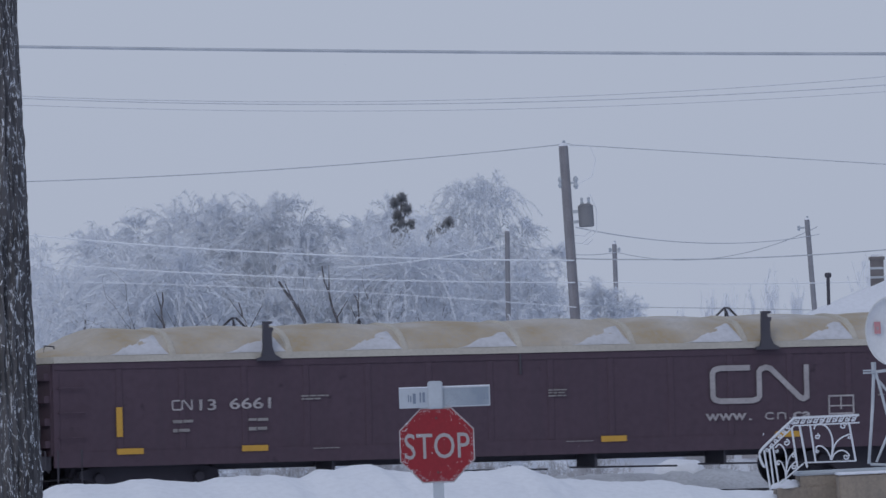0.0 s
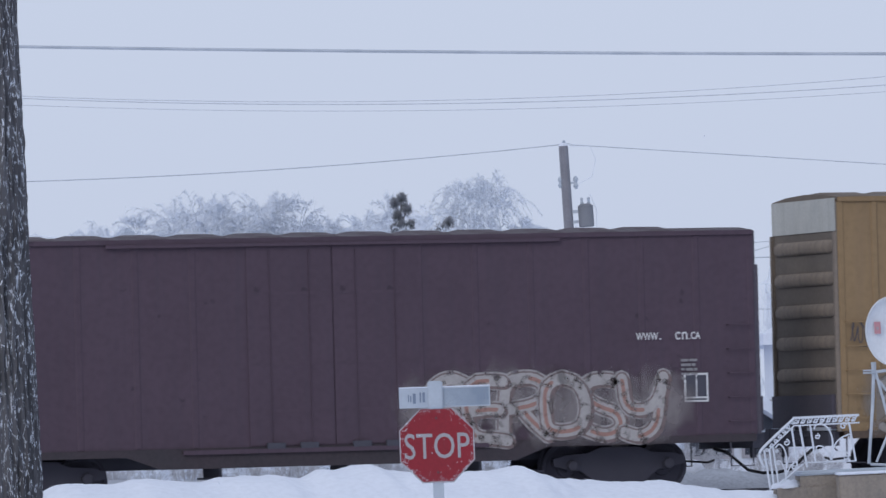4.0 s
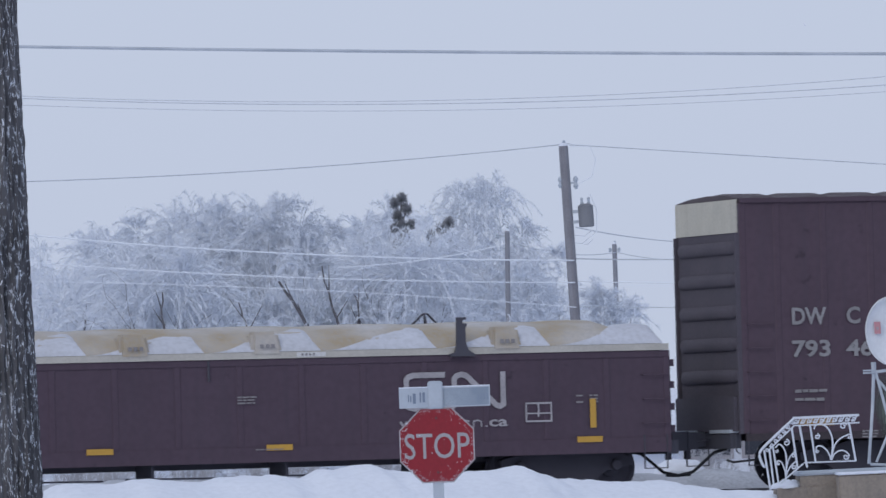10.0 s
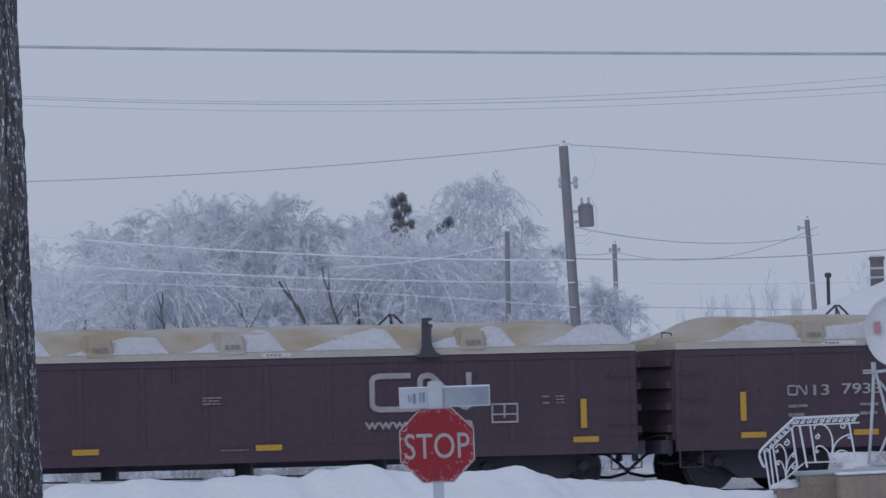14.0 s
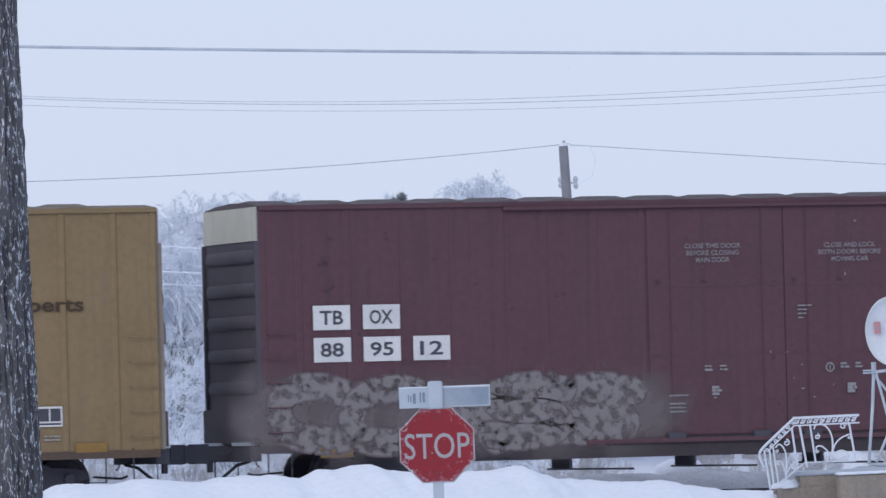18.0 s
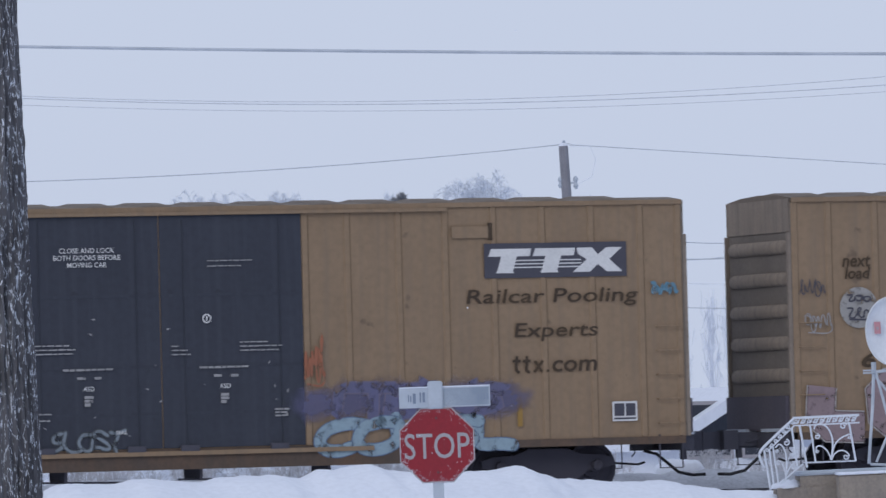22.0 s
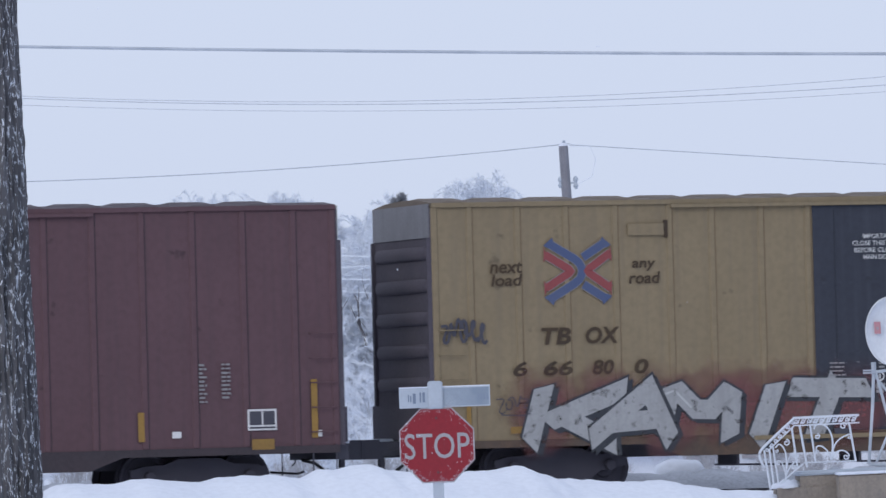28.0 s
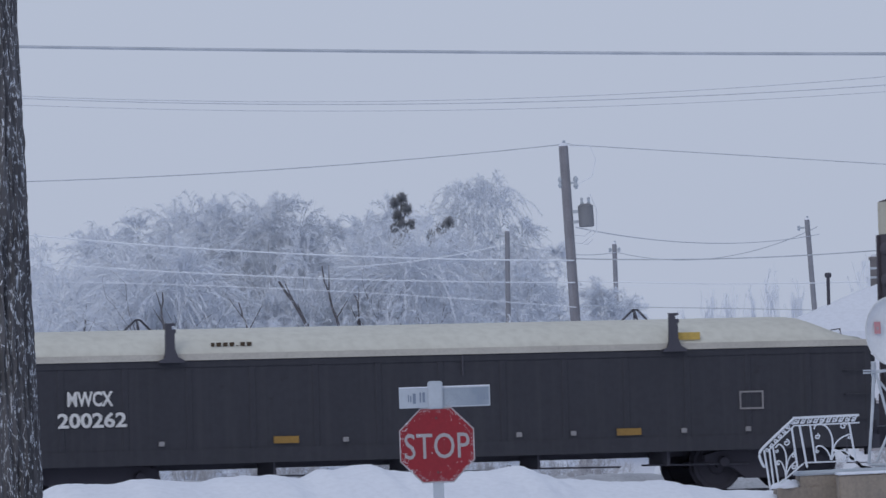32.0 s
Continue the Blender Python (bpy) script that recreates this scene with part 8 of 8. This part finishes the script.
c = boxcar("boxcar", YELLOW_DIRTY, TAN_END, SILVER, BLACK_DOOR, "yellow boxcar with black double doors bearing silver gothic graffiti")
pool_marks(c, "A", ("6", "70", "00", "9"))
door_notices(c, "A")
graffiti(c, "DDSS", 7.2, 12.1, 1.45, 2.78, (0.105, 0.108, 0.122), (0.04, 0.043, 0.055), seed=46, bold=0.05, wobble=0.0, style="gothic", drop=False, halo=(0.42, 0.425, 0.435), tight=0.02, edge=0.018, gleam=False, accent=(0.19, 0.193, 0.205))
for x, z, w, sd in ((8.05, 1.25, 0.6, 67), (10.35, 1.28, 0.55, 68), (11.05, 1.30, 0.75, 69)):
    scrawl(c, x, z, w, 0.18, sd, INK_WORN, 4, 0.018)
graffiti(c, "CWN", 4.25, 6.3, 0.85, 2.05, (0.25, 0.235, 0.22), (0.10, 0.085, 0.08), seed=47, bold=0.13, worn=0.65, tight=0.14, drop=False)
graffiti(c, "DTAHF", 1.2, 4.2, 0.80, 1.85, (0.20, 0.165, 0.14), (0.155, 0.122, 0.10), seed=48, bold=0.12, worn=0.6, style="wild", tight=0.12)
graffiti(c, "JELPS", 12.4, 16.2, 0.76, 2.12, (0.33, 0.365, 0.38), (0.19, 0.135, 0.20), cloud=(0.31, 0.33, 0.335), accent=(0.27, 0.36, 0.38), seed=49, bold=0.19, wobble=0.06, worn=0.5, tight=0.15, drop=False, edge=0.016)
graffiti(c, "NAR", 16.2, 18.75, 0.80, 2.15, (0.205, 0.168, 0.135), (0.09, 0.078, 0.072), seed=50, bold=0.07, style="wild", tight=0.1, halo=(0.37, 0.355, 0.345), edge=0.02, accent=(0.27, 0.265, 0.26))
scrawl(c, 6.1, 2.3, 0.9, 0.8, 51, tint((0.22, 0.08, 0.06)), 5)
scrawl(c, 1.0, 2.4, 0.6, 1.3, 52, INK_DARK, 3)
scrawl(c, 0.1, 2.7, 0.6, 0.4, 53, INK_BLACK)
CARS.append((c, -322.63))

c = boxcar("boxcar", YELLOW, TAN_END, SILVER, BLACK_DOOR, BOXLABEL + " and green block graffiti")
pool_marks(c, "B", ("6", "66", "", ""))
bar_word(c, 2.88, 3.28, 2.06, 0.26, (0.8, 0.8), INK_DARK, FACE - 0.003)
bar_word(c, 3.66, 3.92, 2.06, 0.26, (0.8,), INK_DARK, FACE - 0.003)
door_notices(c, "B")
graffiti(c, "UTON", 12.45, 15.2, 0.80, 1.92, (0.10, 0.27, 0.205), (0.045, 0.065, 0.065), seed=54, bold=0.2, wobble=0.02, style="block", tight=0.16, halo=(0.33, 0.33, 0.30), edge=0.022)
graffiti(c, "BREN", 15.0, 17.5, 0.80, 1.95, (0.17, 0.195, 0.145), (0.055, 0.065, 0.065), cloud=(0.11, 0.29, 0.20), accent=(0.25, 0.265, 0.21), seed=70, bold=0.08, style="wild", tight=0.14)
fog(c, 18.55, 3.2, 0.6, 0.45, (0.19, 0.29, 0.21), FACE - 0.006)
scrawl(c, 13.5, 2.0, 0.7, 0.4, 71, tint((0.20, 0.12, 0.09)), 4)
graffiti(c, "REALU", 4.2, 7.0, 0.80, 1.68, (0.19, 0.055, 0.10), (0.10, 0.035, 0.06), cloud=(0.17, 0.10, 0.10), seed=55, bold=0.10, tight=0.12)
graffiti(c, "FITC", 7.7, 9.05, 2.45, 3.4, (0.045, 0.05, 0.06), (0.38, 0.38, 0.385), seed=56, bold=-0.03, wobble=0.05, style="wild", drop=False, gleam=False)
scrawl(c, 7.75, 3.7, 0.9, 0.2, 57, INK_WORN, 5)
CARS.append((c, -343.67))

c = boxcar("boxcar", YELLOW_CHALK, DARK_END, DULL_SHEET, BLACK_DOOR, BOXLABEL + " and silver angular graffiti on red")
pool_marks(c, "B", ("6", "66", "80", "0"))
door_notices(c, "B")
graffiti(c, "KAMIT", 2.0, 7.75, 0.76, 2.02, (0.36, 0.365, 0.375), (0.035, 0.04, 0.052), style="wild", cloud=(0.20, 0.08, 0.085), seed=58, bold=0.12, wobble=0.02, tight=0.2, shear=0.12, edge=0.04, worn=0.3)
graffiti(c, "SATEK", 12.4, 16.5, 0.85, 2.05, (0.30, 0.295, 0.30), (0.085, 0.075, 0.075), cloud=(0.24, 0.15, 0.125), seed=59, bold=0.03, wobble=0.05, style="wild", tight=0.15, worn=0.5)
scrawl(c, 0.1, 2.6, 0.85, 0.55, 60, INK_BLACK, 5, 0.05)
scrawl(c, 1.1, 1.4, 0.6, 0.4, 61, INK_BLACK, 4)
mark(c, "green_sticker", plates(bmesh.new(), [(8.8, 9.08, 1.15, 1.4)], FACE - 0.026), tint((0.04, 0.52, 0.16)), "green sticker")
CARS.append((c, -364.43))

c = boxcar("boxcar", BROWNRED, DARK_END, SILVER, BROWNRED, "brown-red boxcar with plain sides and white stencils", bold_posts=True, plate=False)
number_row(c, (("NO", 0.95, 1.45), ("KL", 1.72, 2.22)), 2.20, 0.33, INK_WHITE, 0.0)
number_row(c, (("603", 0.93, 1.44), ("267", 1.74, 2.24)), 1.80, 0.33, INK_WHITE, 0.0)
small_print(c, 1.0, 1.66, (0.32, 0.0, 0.28), INK_GREY, FACE - 0.003, 0.075, 0.05)
small_print(c, 1.78, 1.66, (0.38, 0.0, 0.34), INK_GREY, FACE - 0.003, 0.075, 0.05)
door_notices(c, "D", INK_GOND)
fr = ring(bmesh.new(), [(3.38, 2.02), (3.66, 2.02), (3.66, 2.3), (3.38, 2.3)], [(3.41, 2.05), (3.63, 2.05), (3.63, 2.27), (3.41, 2.27)], FACE - 0.003)
mark(c, "square_mark", fr, INK_GREY_WHITE)
poly(bm2 := bmesh.new(), [(10.35, 2.7), (10.5, 2.65), (10.56, 2.8), (10.42, 2.86)], FACE - 0.027)
mark(c, "loose_placard", bm2, INK_WHITE, "white paper placard hung askew")
data_plate(c, 17.45, 1.25, 0.52, 0.36)
tape(c, [(1.02, 0.88, 0.4, 0.15), (3.42, 1.1, 0.11, 0.5), (6.5, 1.1, 0.1, 0.5), (12.6, 1.1, 0.11, 0.5), (15.5, 1.1, 0.11, 0.5), (18.6, 1.1, 0.11, 1.0), (17.52, 0.92, 0.4, 0.18)], REFLECT_DIM)
for x, z in ((2.7, 1.16), (4.85, 1.2), (16.1, 1.15), (18.62, 1.12)):
    mark(c, "white_marker", plates(bmesh.new(), [(x, x + 0.16, z, z + 0.11)], FACE - 0.003), INK_WHITE)
small_print(c, 16.6, 2.4, [0.1, 0.14] * 5, INK_GREY, FACE - 0.003, 0.07, 0.04)
small_print(c, 17.0, 2.4, [0.16] * 9, INK_GREY, FACE - 0.003, 0.07, 0.04)
CARS.append((c, -385.29))

c = boxcar("boxcar", MAROON, DARK_END, CREAM_END, MAROON, "dark maroon boxcar with a cream upper end and sketchy teal graffiti", bold_posts=False, plate=False)
heritage_marks(c, ("DW", "C"), ("793", "223"))
graffiti(c, "BISZ", 12.4, 15.25, 0.88, 1.85, (0.062, 0.072, 0.10), (0.27, 0.33, 0.36), style="wild", seed=62, bold=0.06, wobble=0.02, rise=0.2, tight=0.1, shear=0.3, drop=False, gleam=False, edge=0.03)
graffiti(c, "SARK", 1.9, 5.8, 0.75, 1.95, (0.084, 0.084, 0.096), (0.125, 0.112, 0.122), cloud=(0.080, 0.080, 0.090), seed=63, bold=0.16, wobble=0.06, worn=0.5, drop=False, gleam=False, edge=0.014, tight=0.12, style="wild")
for x, z in ((2.2, 1.9), (3.4, 2.1), (4.9, 1.25)):
    fog(c, x, z, 0.35, 0.3, (0.20, 0.09, 0.08), FACE - 0.009)
graffiti(c, "OTS", 6.2, 6.9, 1.55, 1.95, (0.12, 0.165, 0.135), (0.08, 0.11, 0.09), seed=64, bold=-0.02, worn=0.5, drop=False, gleam=False, edge=0.01)
small_print(c, 16.7, 2.35, [0.12, 0.12, 0.12, 0.1, 0.12, 0.12], INK_GREY_WHITE, FACE - 0.003, 0.1, 0.05)
small_print(c, 17.1, 2.35, [0.12] * 6, INK_GREY_WHITE, FACE - 0.003, 0.1, 0.05)
CARS.append((c, -406.35))

c = gondola("gondola_car", CHARCOAL, LID_CREAM, "charcoal ribbed gondola with a clean cream lid", 16.0, snow=(), brackets=(3.12, 12.27))
number_row(c, (("MWCX", 1.30, 2.11),), 1.72, 0.26, INK_WHITE, 0.0)
number_row(c, (("200262", 1.12, 2.34),), 1.36, 0.26, INK_WHITE, 0.0)
bar_word(c, 3.9, 4.66, 2.69, 0.07, (0.6, 0.8, 0.8, 0.8, 0.4, 0.8, 0.8), INK_DARK, -1.40)
mark(c, "yellow_label", plates(bmesh.new(), [(12.3, 12.8, 2.63, 2.76)], -1.47, 0.02), tint((0.55, 0.38, 0.10)), "ochre label on the lid")
tape(c, [(4.95, 1.02, 0.45, 0.12), (11.2, 1.0, 0.45, 0.12)], REFLECT_DIM)
for x in (2.9, 6.2, 9.35, 10.35, 12.4, 13.6):
    mark(c, "white_marker", plates(bmesh.new(), [(x, x + 0.1, 1.02, 1.1)], FACE - 0.003), INK_GREY_WHITE)
bm = ring(bmesh.new(), [(13.5, 1.40), (13.95, 1.40), (13.95, 1.72), (13.5, 1.72)], [(13.53, 1.43), (13.92, 1.43), (13.92, 1.69), (13.53, 1.69)], FACE - 0.003)
mark(c, "data_plate", bm, INK_GREY)
CARS.append((c, -423.85))


# ---------------------------------------------------------------- the train rolls past
def motions():
    turn = Euler((0, 0, radians(TURN)))
    walk(snowfall, [(t, pose(0.35 * t, 0, -0.85 * t)) for t in (0, 16, 32)])
    for car, start in CARS + POWDER:
        rows = []
        for t in (0, 4, 8, 12, 16, 20, 24, 28, 32):
            rows.append((t, Matrix.LocRotScale(on_track(start + 13.12 * t - 0.004 * t * t, HALF, RAIL), turn, None)))
        walk(car, rows)


motions()
